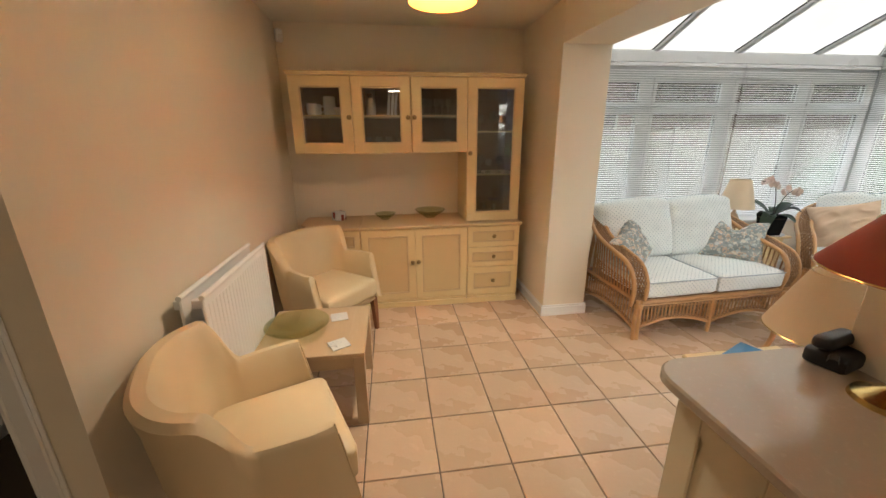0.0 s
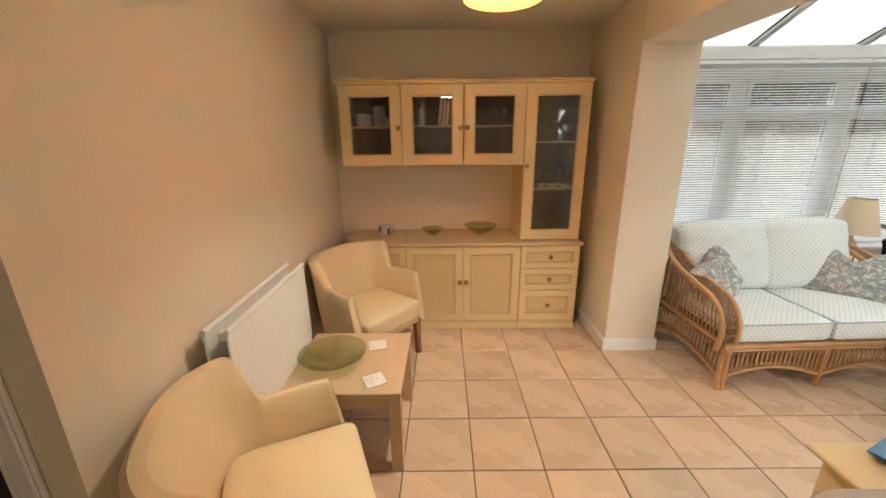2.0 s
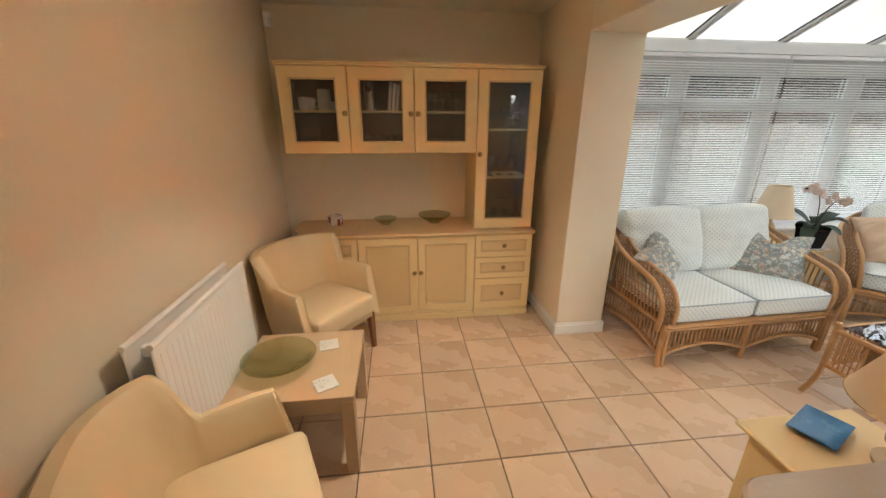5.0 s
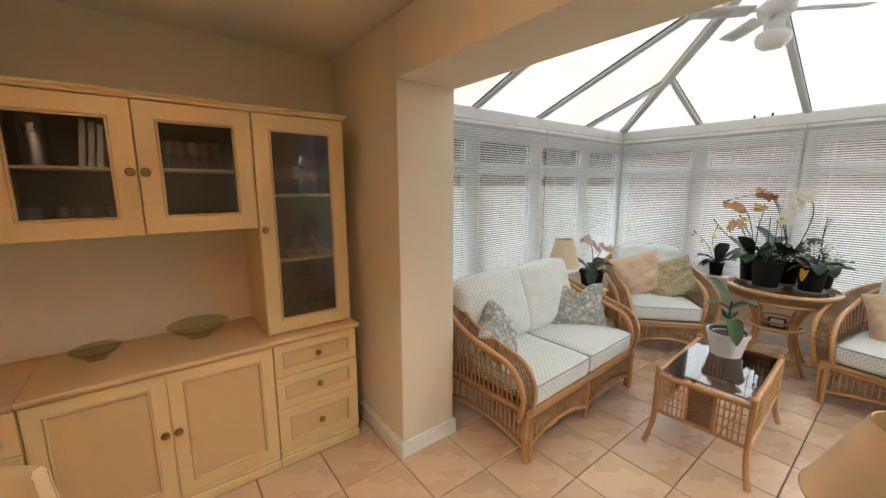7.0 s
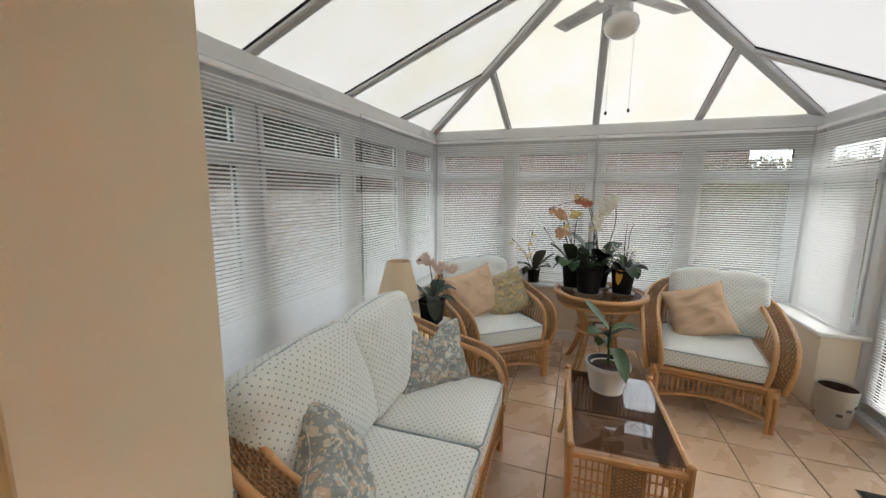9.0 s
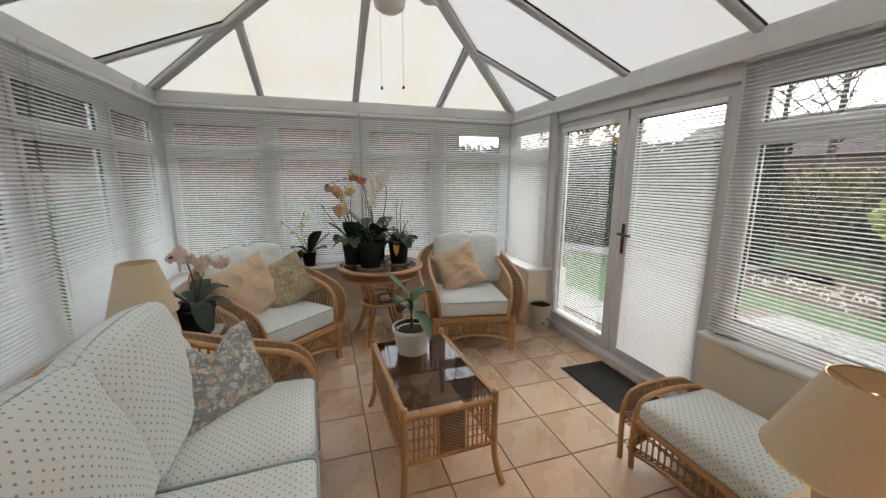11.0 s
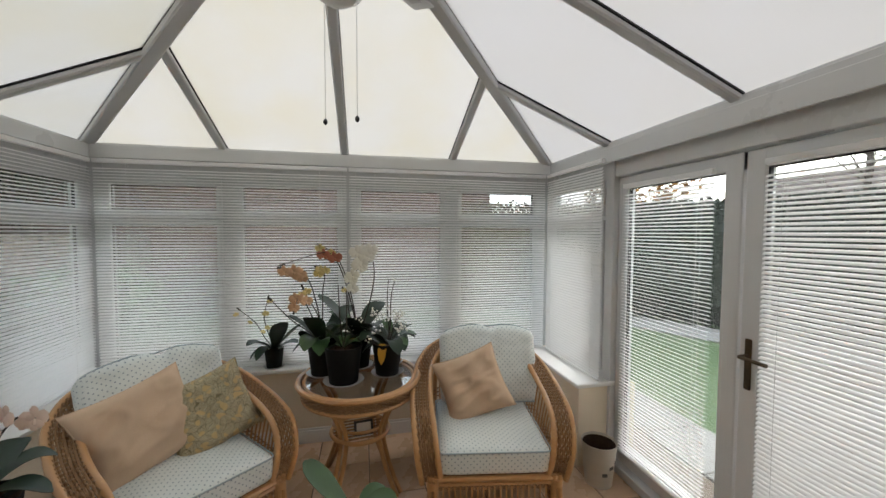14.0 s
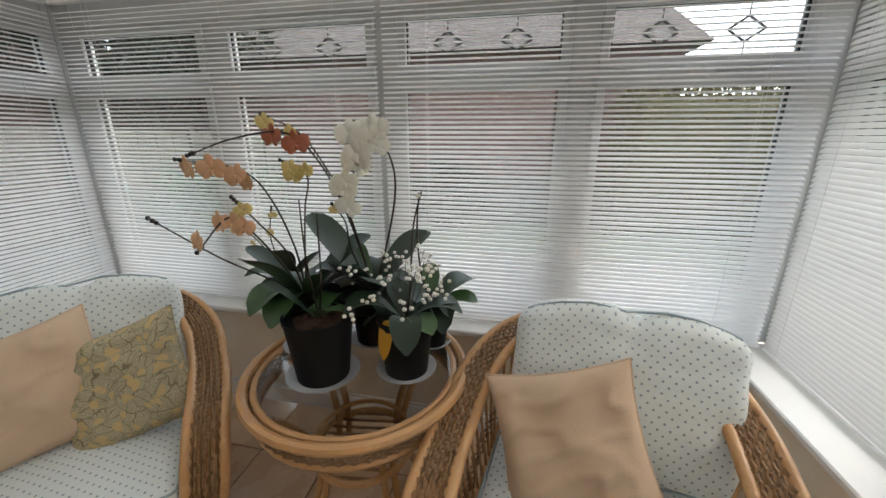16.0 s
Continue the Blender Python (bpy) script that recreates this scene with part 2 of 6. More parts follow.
def clear_glass(name, tint=(0.95, 0.97, 0.96), rough=0.0, gloss=0.08):
    """Thin glass: mostly see-through with a mirror-like sheen at low angles."""
    m = bpy.data.materials.new(name)
    m.use_nodes = True
    n, l = m.node_tree.nodes, m.node_tree.links
    n.remove(n["Principled BSDF"])
    tr, gl, mx, fr = n.new("ShaderNodeBsdfTransparent"), n.new("ShaderNodeBsdfGlossy"), n.new("ShaderNodeMixShader"), n.new("ShaderNodeLayerWeight")
    tr.inputs[0].default_value, gl.inputs["Roughness"].default_value = (*tint, 1), rough
    pw = n.new("ShaderNodeMath")
    pw.operation = "POWER"
    pw.inputs[1].default_value = 4.0
    l.new(fr.outputs["Facing"], pw.inputs[0])
    ad = n.new("ShaderNodeMath")
    ad.operation = "MULTIPLY_ADD"
    ad.inputs[1].default_value, ad.inputs[2].default_value = 0.6, gloss * 0.5
    ad.use_clamp = True
    l.new(pw.outputs[0], ad.inputs[0]), l.new(ad.outputs[0], mx.inputs[0])
    l.new(tr.outputs[0], mx.inputs[1]), l.new(gl.outputs[0], mx.inputs[2]), l.new(mx.outputs[0], n["Material Output"].inputs[0])
    return m


def dotted(name, ground, dot, spacing=0.021, size=0.165):
    m, n, l, b = base_mat(name, 0.9, 0, 0.2)
    tc, mp, vo, lt, mx, ns = n.new("ShaderNodeUVMap"), n.new("ShaderNodeMapping"), n.new("ShaderNodeTexVoronoi"), n.new("ShaderNodeMapRange"), n.new("ShaderNodeMix"), n.new("ShaderNodeTexNoise")
    mp.inputs["Rotation"].default_value, mp.inputs["Scale"].default_value = (0, 0, radians(45)), (1 / spacing, 1 / spacing, 1)
    vo.voronoi_dimensions = "2D"
    vo.inputs["Scale"].default_value, vo.inputs["Randomness"].default_value = 1.0, 0.0
    l.new(tc.outputs[0], mp.inputs[0]), l.new(mp.outputs[0], vo.inputs[0])
    lt.inputs[1].default_value, lt.inputs[2].default_value, lt.inputs[3].default_value, lt.inputs[4].default_value = size * 0.8, size * 1.2, 1, 0
    l.new(vo.outputs[0], lt.inputs[0])
    ns.inputs["Scale"].default_value, ns.inputs["Detail"].default_value = 500, 2
    l.new(tc.outputs[0], ns.inputs[0])
    mx.data_type = "RGBA"
    mx.inputs[6].default_value, mx.inputs[7].default_value = (*ground, 1), (*dot, 1)
    l.new(lt.outputs[0], mx.inputs[0]), l.new(mx.outputs[2], b.inputs["Base Color"])
    bp = n.new("ShaderNodeBump")
    bp.inputs["Strength"].default_value, bp.inputs["Distance"].default_value = 0.15, 0.002
    l.new(ns.outputs[0], bp.inputs["Height"]), l.new(bp.outputs[0], b.inputs["Normal"])
    b.inputs["Sheen Weight"].default_value = 0.2
    return m


def floral(name, ground, tones, scale=16.0, cover=0.36):
    """Scattered flower heads and sprigs on a plain ground."""
    m, n, l, b = base_mat(name, 0.9, 0, 0.2)
    tc = n.new("ShaderNodeUVMap")
    ns = n.new("ShaderNodeTexNoise")
    ns.inputs["Scale"].default_value, ns.inputs["Detail"].default_value = scale * 2.2, 2
    wp = n.new("ShaderNodeMix")
    wp.data_type = "RGBA"
    wp.inputs[0].default_value = 0.035
    l.new(tc.outputs[0], ns.inputs[0]), l.new(tc.outputs[0], wp.inputs[6]), l.new(ns.outputs["Color"], wp.inputs[7])
    col = None
    for i, (sc, lim) in enumerate(((scale, cover), (scale * 2.3, cover * 0.9))):
        vo, mr, rp, sep = n.new("ShaderNodeTexVoronoi"), n.new("ShaderNodeMapRange"), n.new("ShaderNodeValToRGB"), n.new("ShaderNodeSeparateColor")
        vo.voronoi_dimensions = "2D"
        vo.inputs["Scale"].default_value = sc
        l.new(wp.outputs[2], vo.inputs[0])
        mr.inputs[1].default_value, mr.inputs[2].default_value, mr.inputs[3].default_value, mr.inputs[4].default_value = lim, lim + 0.05, 1, 0
        l.new(vo.outputs["Distance"], mr.inputs[0]), l.new(vo.outputs["Color"], sep.inputs[0])
        rp.color_ramp.interpolation = "CONSTANT"
        for k, t in enumerate(tones):
            e = rp.color_ramp.elements[k] if k < 2 else rp.color_ramp.elements.new(k / len(tones))
            e.position, e.color = k / len(tones), (*t, 1)
        l.new(sep.outputs[i], rp.inputs[0])
        mx = n.new("ShaderNodeMix")
        mx.data_type = "RGBA"
        mx.inputs[6].default_value = (*ground, 1)
        if col:
            l.new(col, mx.inputs[6])
        l.new(mr.outputs[0], mx.inputs[0]), l.new(rp.outputs[0], mx.inputs[7])
        col = mx.outputs[2]
    l.new(col, b.inputs["Base Color"])
    return m


def scrolled(name, ground, leaf, line, gold, scale=17.0):
    """Scrolling outlined leaves and a few golden flower heads on a plain ground."""
    m, n, l, b = base_mat(name, 0.9, 0, 0.2)
    uv, warp = n.new("ShaderNodeUVMap"), n.new("ShaderNodeTexNoise")
    warp.inputs["Scale"].default_value, warp.inputs["Detail"].default_value = scale * 0.45, 1
    l.new(uv.outputs[0], warp.inputs[0])
    add = n.new("ShaderNodeMix")
    add.data_type = "RGBA"
    add.blend_type = "ADD"
    add.inputs[0].default_value = 0.10
    l.new(uv.outputs[0], add.inputs[6]), l.new(warp.outputs["Color"], add.inputs[7])
    col = None
    for kind, sc, colour, lo, hi in (("rings", scale, leaf, 0.46, 0.54), ("rings", scale, line, 0.80, 0.86), ("cells", scale * 0.9, line, 0.045, 0.03), ("heads", scale * 0.62, gold, 0.27, 0.23)):
        vo = n.new("ShaderNodeTexVoronoi")
        vo.voronoi_dimensions = "2D"
        vo.inputs["Scale"].default_value, vo.inputs["Randomness"].default_value = sc, 0.85
        if kind == "cells":
            vo.feature = "DISTANCE_TO_EDGE"
        l.new(add.outputs[2], vo.inputs[0])
        out = vo.outputs["Distance"]
        if kind == "rings":
            wave = n.new("ShaderNodeMath")
            wave.operation = "SINE"
            mul = n.new("ShaderNodeMath")
            mul.operation = "MULTIPLY"
            mul.inputs[1].default_value = 21.0
            l.new(out, mul.inputs[0]), l.new(mul.outputs[0], wave.inputs[0])
            out = wave.outputs[0]
        mr = n.new("ShaderNodeMapRange")
        mr.inputs[1].default_value, mr.inputs[2].default_value = lo, hi
        l.new(out, mr.inputs[0])
        mx = n.new("ShaderNodeMix")
        mx.data_type = "RGBA"
        mx.inputs[6].default_value, mx.inputs[7].default_value = (*ground, 1), (*colour, 1)
        if col:
            l.new(col, mx.inputs[6])
        l.new(mr.outputs[0], mx.inputs[0])
        col = mx.outputs[2]
    l.new(col, b.inputs["Base Color"])
    weave, bp = n.new("ShaderNodeTexNoise"), n.new("ShaderNodeBump")
    weave.inputs["Scale"].default_value = 600
    bp.inputs["Strength"].default_value, bp.inputs["Distance"].default_value = 0.15, 0.002
    l.new(uv.outputs[0], weave.inputs[0]), l.new(weave.outputs[0], bp.inputs["Height"]), l.new(bp.outputs[0], b.inputs["Normal"])
    return m


WALL = surface("cream wall paint", (0.78, 0.69, 0.545), (0.82, 0.73, 0.585), 1.5, 0.75, 0.06, 180)
CEIL = surface("ceiling paint", (0.80, 0.74, 0.62), (0.84, 0.78, 0.66), 2, 0.85, 0.05, 150)
WHITE = surface("white gloss paint", (0.80, 0.79, 0.76), (0.84, 0.83, 0.80), 4, 0.35, 0.02, 90)
UPVC = surface("white plastic frame", (0.64, 0.645, 0.645), (0.69, 0.695, 0.69), 3, 0.3, 0.01, 60)
GREY = surface("grey glazing bar", (0.50, 0.505, 0.51), (0.54, 0.545, 0.55), 3, 0.45, 0.02, 80)
SEAL = surface("black rubber seal", (0.015, 0.015, 0.015), (0.03, 0.03, 0.03), 8, 0.7, 0.05)
POLY = sheer("milky roof sheet", (0.575, 0.562, 0.53), 0.80, streak=0.40)
# south slope sheets: darker and less cream than the rest
POLYSOUTH = sheer("south milky roof sheet", (0.505, 0.497, 0.483), 0.80, streak=0.1)
SLAT = sheer("white blind slat", (0.93, 0.93, 0.925), 0.33)
PANE = clear_glass("window glass")
CABGLASS = clear_glass("cabinet glass", (0.88, 0.88, 0.88), 0.0, 0.14)
SMOKED = clear_glass("smoked glass", (0.50, 0.42, 0.37), 0.01, 0.16)
TILE = surface("terracotta floor tile", (0.58, 0.41, 0.275), (0.735, 0.555, 0.395), 4.5, 0.28, 0.05, 40, rand=0.10)
GROUT = surface("tile grout", (0.13, 0.10, 0.075), (0.20, 0.155, 0.12), 20, 0.9, 0.2)
CREAMWOOD = surface("cream painted wood", (0.74, 0.56, 0.29), (0.79, 0.61, 0.33), 3, 0.45, 0.03, 60, stretch=(1, 1, 0.3))
TOPWOOD = surface("sideboard top", (0.62, 0.44, 0.24), (0.68, 0.50, 0.29), 4, 0.4, 0.03, 60, stretch=(0.3, 1, 1))
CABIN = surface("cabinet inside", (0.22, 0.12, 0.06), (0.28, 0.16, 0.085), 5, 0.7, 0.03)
PANELWOOD = surface("tan door panel", (0.66, 0.47, 0.24), (0.71, 0.52, 0.28), 3, 0.45, 0.03, 60, stretch=(1, 1, 0.3))
LEATHER = surface("cream leather", (0.70, 0.54, 0.33), (0.76, 0.60, 0.38), 5, 0.42, 0.10, 260)
LEGWOOD = surface("reddish wood leg", (0.26, 0.10, 0.04), (0.36, 0.16, 0.07), 7, 0.4, 0.05, 60, stretch=(1, 1, 0.1))
OAK = surface("pale oak veneer", (0.50, 0.35, 0.21), (0.58, 0.43, 0.28), 6, 0.5, 0.05, 60, stretch=(1, 0.12, 1))
RATTAN = surface("honey rattan cane", (0.50, 0.27, 0.11), (0.68, 0.43, 0.20), 18, 0.38, 0.06, 90, coat=0.25)
WEAVE = surface("brown woven cane", (0.26, 0.14, 0.06), (0.60, 0.40, 0.21), 45, 0.5, 0.1, 160)
FABRIC = dotted("pale blue dotted fabric", (0.71, 0.745, 0.725), (0.27, 0.33, 0.37), 0.0245, 0.15)
PIPING = surface("grey blue piping", (0.34, 0.41, 0.44), (0.40, 0.47, 0.50), 30, 0.9, 0.1)
FLORAL = floral("grey floral fabric", (0.30, 0.33, 0.32), [(0.50, 0.55, 0.54), (0.56, 0.43, 0.33), (0.62, 0.58, 0.50), (0.26, 0.30, 0.31)], 20, 0.29)
GOLDFLORAL = scrolled("olive scrolling leaf fabric", (0.42, 0.36, 0.23), (0.60, 0.55, 0.41), (0.22, 0.19, 0.11), (0.55, 0.40, 0.20), 29.0)
PEACH = surface("peach velvet", (0.60, 0.435, 0.30), (0.72, 0.545, 0.395), 5, 0.85, 0.1, 200)
SHADE = sheer("cream lampshade", (0.86, 0.74, 0.56), 0.35)
SHADE_IN = sheer("amber pendant shade", (0.92, 0.70, 0.38), 0.15, face=(0.42, 0.11, 0.018))
REDSHADE = surface("terracotta fabric shade", (0.30, 0.07, 0.05), (0.36, 0.09, 0.06), 12, 0.85, 0.08, 400)
BRASS = surface("brass", (0.70, 0.50, 0.20), (0.78, 0.58, 0.26), 9, 0.25, 0.02, metal=1.0)
LEAD = surface("grey lead strip", (0.10, 0.10, 0.105), (0.17, 0.17, 0.175), 20, 0.5, 0.05)
BEVEL = clear_glass("bevelled glass", (0.60, 0.63, 0.64), 0.05, 0.5)
STEEL = surface("brushed steel", (0.55, 0.54, 0.52), (0.62, 0.61, 0.60), 9, 0.3, 0.02, metal=1.0)
BRONZE = surface("dark bronze", (0.10, 0.075, 0.05), (0.16, 0.12, 0.08), 30, 0.35, 0.02, metal=1.0)
KNOB = surface("antique brass knob", (0.34, 0.24, 0.12), (0.48, 0.36, 0.20), 30, 0.3, 0.02, metal=1.0)
WORKTOP = surface("speckled worktop", (0.47, 0.385, 0.30), (0.55, 0.455, 0.36), 60, 0.09, 0.0, 300)
KITCHEN = surface("cream kitchen panel", (0.72, 0.62, 0.44), (0.77, 0.67, 0.49), 2, 0.4, 0.03, 60)
POTBLACK = surface("black plant pot", (0.008, 0.008, 0.008), (0.016, 0.015, 0.014), 8, 0.55, 0.03, spec=0.15)
BLACK = surface("black plastic", (0.012, 0.012, 0.013), (0.025, 0.025, 0.027), 8, 0.4, 0.03)
POTWHITE = surface("white plastic pot", (0.74, 0.74, 0.73), (0.80, 0.80, 0.79), 6, 0.35, 0.02)
SOIL = surface("bark chips", (0.05, 0.025, 0.012), (0.13, 0.07, 0.035), 60, 0.95, 0.6, 90)
LEAF = surface("dark orchid leaf", (0.012, 0.030, 0.013), (0.030, 0.055, 0.020), 14, 0.5, 0.05, 60)
LEAFLIGHT = surface("fresh green leaf", (0.035, 0.085, 0.022), (0.08, 0.15, 0.04), 14, 0.4, 0.05, 60)
LEAFYELLOW = surface("yellowed leaf", (0.60, 0.30, 0.02), (0.68, 0.42, 0.05), 14, 0.5, 0.05, 60)
STEM = surface("orchid stem", (0.03, 0.022, 0.012), (0.06, 0.045, 0.022), 20, 0.5, 0.05)
PETALPINK = sheer("blush petals", (0.9, 0.79, 0.76), 0.42, streak=0.6)
PETALORANGE = sheer("apricot petals", (0.8, 0.56, 0.38), 0.42, streak=0.6)
PETALRED = sheer("dusky red petals", (0.54, 0.22, 0.15), 0.42, streak=0.6)
PETALWHITE = sheer("white petals", (0.9, 0.89, 0.85), 0.42, streak=0.6)
PETALYELLOW = sheer("yellow petals", (0.82, 0.7, 0.36), 0.42, streak=0.6)
GREENGLASS = clear_glass("olive glass", (0.82, 0.85, 0.73), 0.03, 0.22)
TUMBLER = clear_glass("drinking glass", (0.85, 0.88, 0.88), 0.0, 0.5)
CHINA = surface("white china", (0.72, 0.70, 0.66), (0.78, 0.76, 0.72), 6, 0.25, 0.0)
MATTING = surface("dark doormat", (0.018, 0.016, 0.014), (0.04, 0.036, 0.03), 80, 0.95, 0.5, 300)
BLUEGLASS = surface("blue glass dish", (0.05, 0.20, 0.42), (0.10, 0.32, 0.55), 30, 0.15, 0.02)

# ---- the setting ----
XL, XH, XC = -0.72, 1.455, 1.835       # dining room's side wall, house wall inside and outside
YB, YJN, YJS = 3.77, 2.915, 0.87       # back wall, jambs of the wide opening
CEILZ, LINTEL = 2.44, 2.144
EX, NY, SY = 5.49, 3.84, 0.12          # eaves lines
EAVE, SILL = 2.30, 0.61
SYR = 0.165                            # eaves line over the garden doors

g = G().box((XL - 0.15, 1.12, -0.1), (XL, YB + 0.2, CEILZ), 0)
setting("wall_left", g, WALL, "cream painted wall of the dining room")
g = G().box((XL, YB, -0.1), (XC, YB + 0.2, CEILZ), 0)
setting("wall_back", g, WALL, "cream painted wall behind the sideboard")
g = G().box((XH, YJN, -0.1), (XC, YB, CEILZ), 0.004)
g.box((XH, YJS, LINTEL), (XC, YJN, CEILZ), 0.003)
g.box((XH, -2.6, -0.1), (XC, YJS, CEILZ), 0.004)
g.box((XC - 0.2, SY, CEILZ), (XC, NY, 3.25), 0)
setting("wall_opening", g, WALL, "cream painted wall with a wide opening into the conservatory")
g = G().box((-0.89, 1.12, -0.1), (XL - 0.15, 1.24, CEILZ), 0).box((-2.6, 1.12, -0.1), (-1.70, 1.24, CEILZ), 0).box((-1.70, 1.12, 2.05), (-0.89, 1.24, CEILZ), 0)
setting("wall_doorway", g, WALL, "cream painted wall with a doorway to a dark utility room")
g = G().box((-2.6, -2.6, -0.1), (XH, -2.45, CEILZ), 0).box((-2.75, -2.6, -0.1), (-2.6, YB + 0.2, CEILZ), 0).box((-2.6, YB - 0.3, -0.1), (XL - 0.15, YB - 0.15, CEILZ), 0)
setting("wall_kitchen", g, WALL, "plain cream wall")
g = G().box((-2.75, -2.6, CEILZ), (XC - 0.2, YB + 0.2, CEILZ + 0.1), 0)
setting("ceiling", g, CEIL, "plain painted ceiling")
g = G().box((-2.7, -2.6, -0.2), (XC, YB + 0.15, -0.006), 0).box((XC, -0.15, -0.2), (EX + 0.15, NY + 0.15, -0.006), 0)
floor = setting("floor", g, GROUT, "tiled floor of square terracotta tiles with dark joints")

# architrave and skirting
def skirting(x0, y0, x1, y1, nx, ny, h=0.1):
    g = G()
    t = 0.016
    g.box((min(x0, x1, x0 + nx * t, x1 + nx * t), min(y0, y1, y0 + ny * t, y1 + ny * t), 0), (max(x0, x1, x0 + nx * t, x1 + nx * t), max(y0, y1, y0 + ny * t, y1 + ny * t), h - 0.02), 0.002)
    t = 0.010
    g.box((min(x0, x1, x0 + nx * t, x1 + nx * t), min(y0, y1, y0 + ny * t, y1 + ny * t), h - 0.02), (max(x0, x1, x0 + nx * t, x1 + nx * t), max(y0, y1, y0 + ny * t, y1 + ny * t), h), 0.004)
    setting("baseboard", g, WHITE, "white painted skirting board")

skirting(XL, 1.12, XL, YB, 1, 0)
skirting(XL, YB, XH, YB, 0, -1)
skirting(XH, YJN, XH, YB, -1, 0)
skirting(XH - 0.016, YJN, XC + 0.016, YJN, 0, -1)
skirting(XC, YJN, XC, 3.5, 1, 0)
skirting(XC, 0.2, XC, YJS, 1, 0)
g = G()
for x0, x1 in ((-0.89, -0.815),):
    g.box((x0, 1.104, 0), (x1, 1.12, 2.12), 0.005).box((x0 + 0.045, 1.096, 0), (x1 - 0.006, 1.106, 2.12), 0.004).box((x0, 1.098, 0), (x0 + 0.014, 1.106, 2.06), 0.003)
g.box((-1.77, 1.104, 0), (-1.695, 1.12, 2.12), 0.005).box((-1.695, 1.104, 2.05), (-0.89, 1.12, 2.12), 0.005)
g.box((-0.905, 1.12, 0), (-0.892, 1.24, 2.05), 0.002)
setting("trim", g, WHITE, "white moulded architrave round the doorway")

# dwarf walls of the conservatory
g = G()
g.box((XC, NY - 0.21, -0.1), (EX + 0.12, NY + 0.12, SILL - 0.03), 0)
setting("wall_north", g, WALL, "low cream wall under the windows")
g = G().box((EX - 0.17, 0.38, -0.1), (EX + 0.12, NY - 0.21, SILL - 0.03), 0)
setting("wall_east", g, WALL, "low cream wall under the windows")
g = G().box((4.605, SY - 0.2, -0.1), (EX + 0.12, 0.38, SILL - 0.03), 0.003).box((XC, SY - 0.2, -0.1), (2.855, SY + 0.08, SILL - 0.03), 0.003)
setting("wall_south", g, WALL, "low cream wall beside the glazed doors")
skirting(EX - 0.17, 0.38, EX - 0.17, 3.6, -1, 0, 0.12)
skirting(1.9, NY - 0.21, EX - 0.23, NY - 0.21, 0, -1, 0.12)
for a, b in (((XC, NY - 0.235, SILL - 0.03), (EX - 0.05, NY - 0.04, SILL)), ((EX - 0.21, 0.41, SILL - 0.03), (EX - 0.05, NY - 0.235, SILL)),
             ((4.575, SY - 0.06, SILL - 0.03), (EX - 0.05, 0.41, SILL)), ((XC, SY - 0.06, SILL - 0.03), (2.885, SY + 0.10, SILL))):
    setting("window_sill", G().box(a, b, 0.006), WHITE, "white window board")

# ring beam
g = G()
g.box((XC, NY - 0.09, 2.19), (EX + 0.1, NY + 0.1, 2.285), 0.004).box((XC, NY - 0.06, 2.285), (EX, NY, EAVE), 0.003)
g.box((EX - 0.09, SYR + 0.03, 2.19), (EX + 0.1, NY - 0.09, 2.285), 0.004).box((EX - 0.06, SYR + 0.03, 2.285), (EX, NY - 0.06, EAVE), 0.003)
g.box((XC, SYR - 0.1, 2.19), (EX + 0.1, SYR + 0.03, 2.285), 0.004).box((XC, SYR - 0.06, 2.285), (EX - 0.06, SYR + 0.01, EAVE), 0.003)
g.box((XC, SYR + 0.03, 2.15), (4.66, SYR + 0.045, 2.25), 0.003)
setting("eaves_beam", g, UPVC, "white plastic eaves beam round the conservatory")

# roof: milky sheets between grey bars, a ridge and two hips
YM = (NY + SYR) / 2
RUN = NY - YM
SLOPE = 0.405
RX = EX - RUN
RZ = EAVE + RUN * SLOPE

def roof_z(x, y):
    return EAVE + SLOPE * min(NY - y, y - SYR, EX - x)

rafters_n = [1.90, 2.80, 3.70, 4.62]
rafters_e = [2.90, YM, 1.10]
bars = []
for x in rafters_n:
    yy = NY - min(RUN, EX - x)
    bars.append(((x, NY, EAVE), (x if x < RX else x, yy, roof_z(x, yy))))
    ys = SYR + min(RUN, EX - x)
    bars.append(((x, SYR, EAVE), (x, ys, roof_z(x, ys))))
for y in rafters_e:
    r = min(NY - y, y - SYR)
    bars.append(((EX, y, EAVE), (EX - r, y, EAVE + r * SLOPE)))
hips = [((EX, NY, EAVE), (RX, YM, RZ)), ((EX, SYR, EAVE), (RX, YM, RZ))]
def bar(name, a, b, w, h, label):
    a, b = Vector(a), Vector(b)
    t = (b - a).normalized()
    side = t.cross(Vector((0, 0, 1))).normalized()
    up = side.cross(t)
    L = (b - a).length
    m = Matrix.Translation(a) @ Matrix((side, t, up)).transposed().to_4x4()
    g = G().box((-w / 2, 0, -h), (w / 2, L, -0.008), 0.008, m)
    ob = setting(name, g, GREY, label)
    part("seal", G().box((-w / 2 - 0.004, 0.01, -0.010), (w / 2 + 0.004, L - 0.01, -0.002), 0, m), SEAL, ob, "black rubber seal")
for a, b in bars:
    bar("glazing_bar", a, b, 0.055, 0.04, "grey roof glazing bar")
for a, b in hips:
    bar("hip_bar", a, b, 0.075, 0.055, "grey hip bar of the roof")
bar("ridge_bar", (XC, YM, RZ + 0.01), (RX, YM, RZ + 0.01), 0.10, 0.06, "grey ridge bar of the roof")

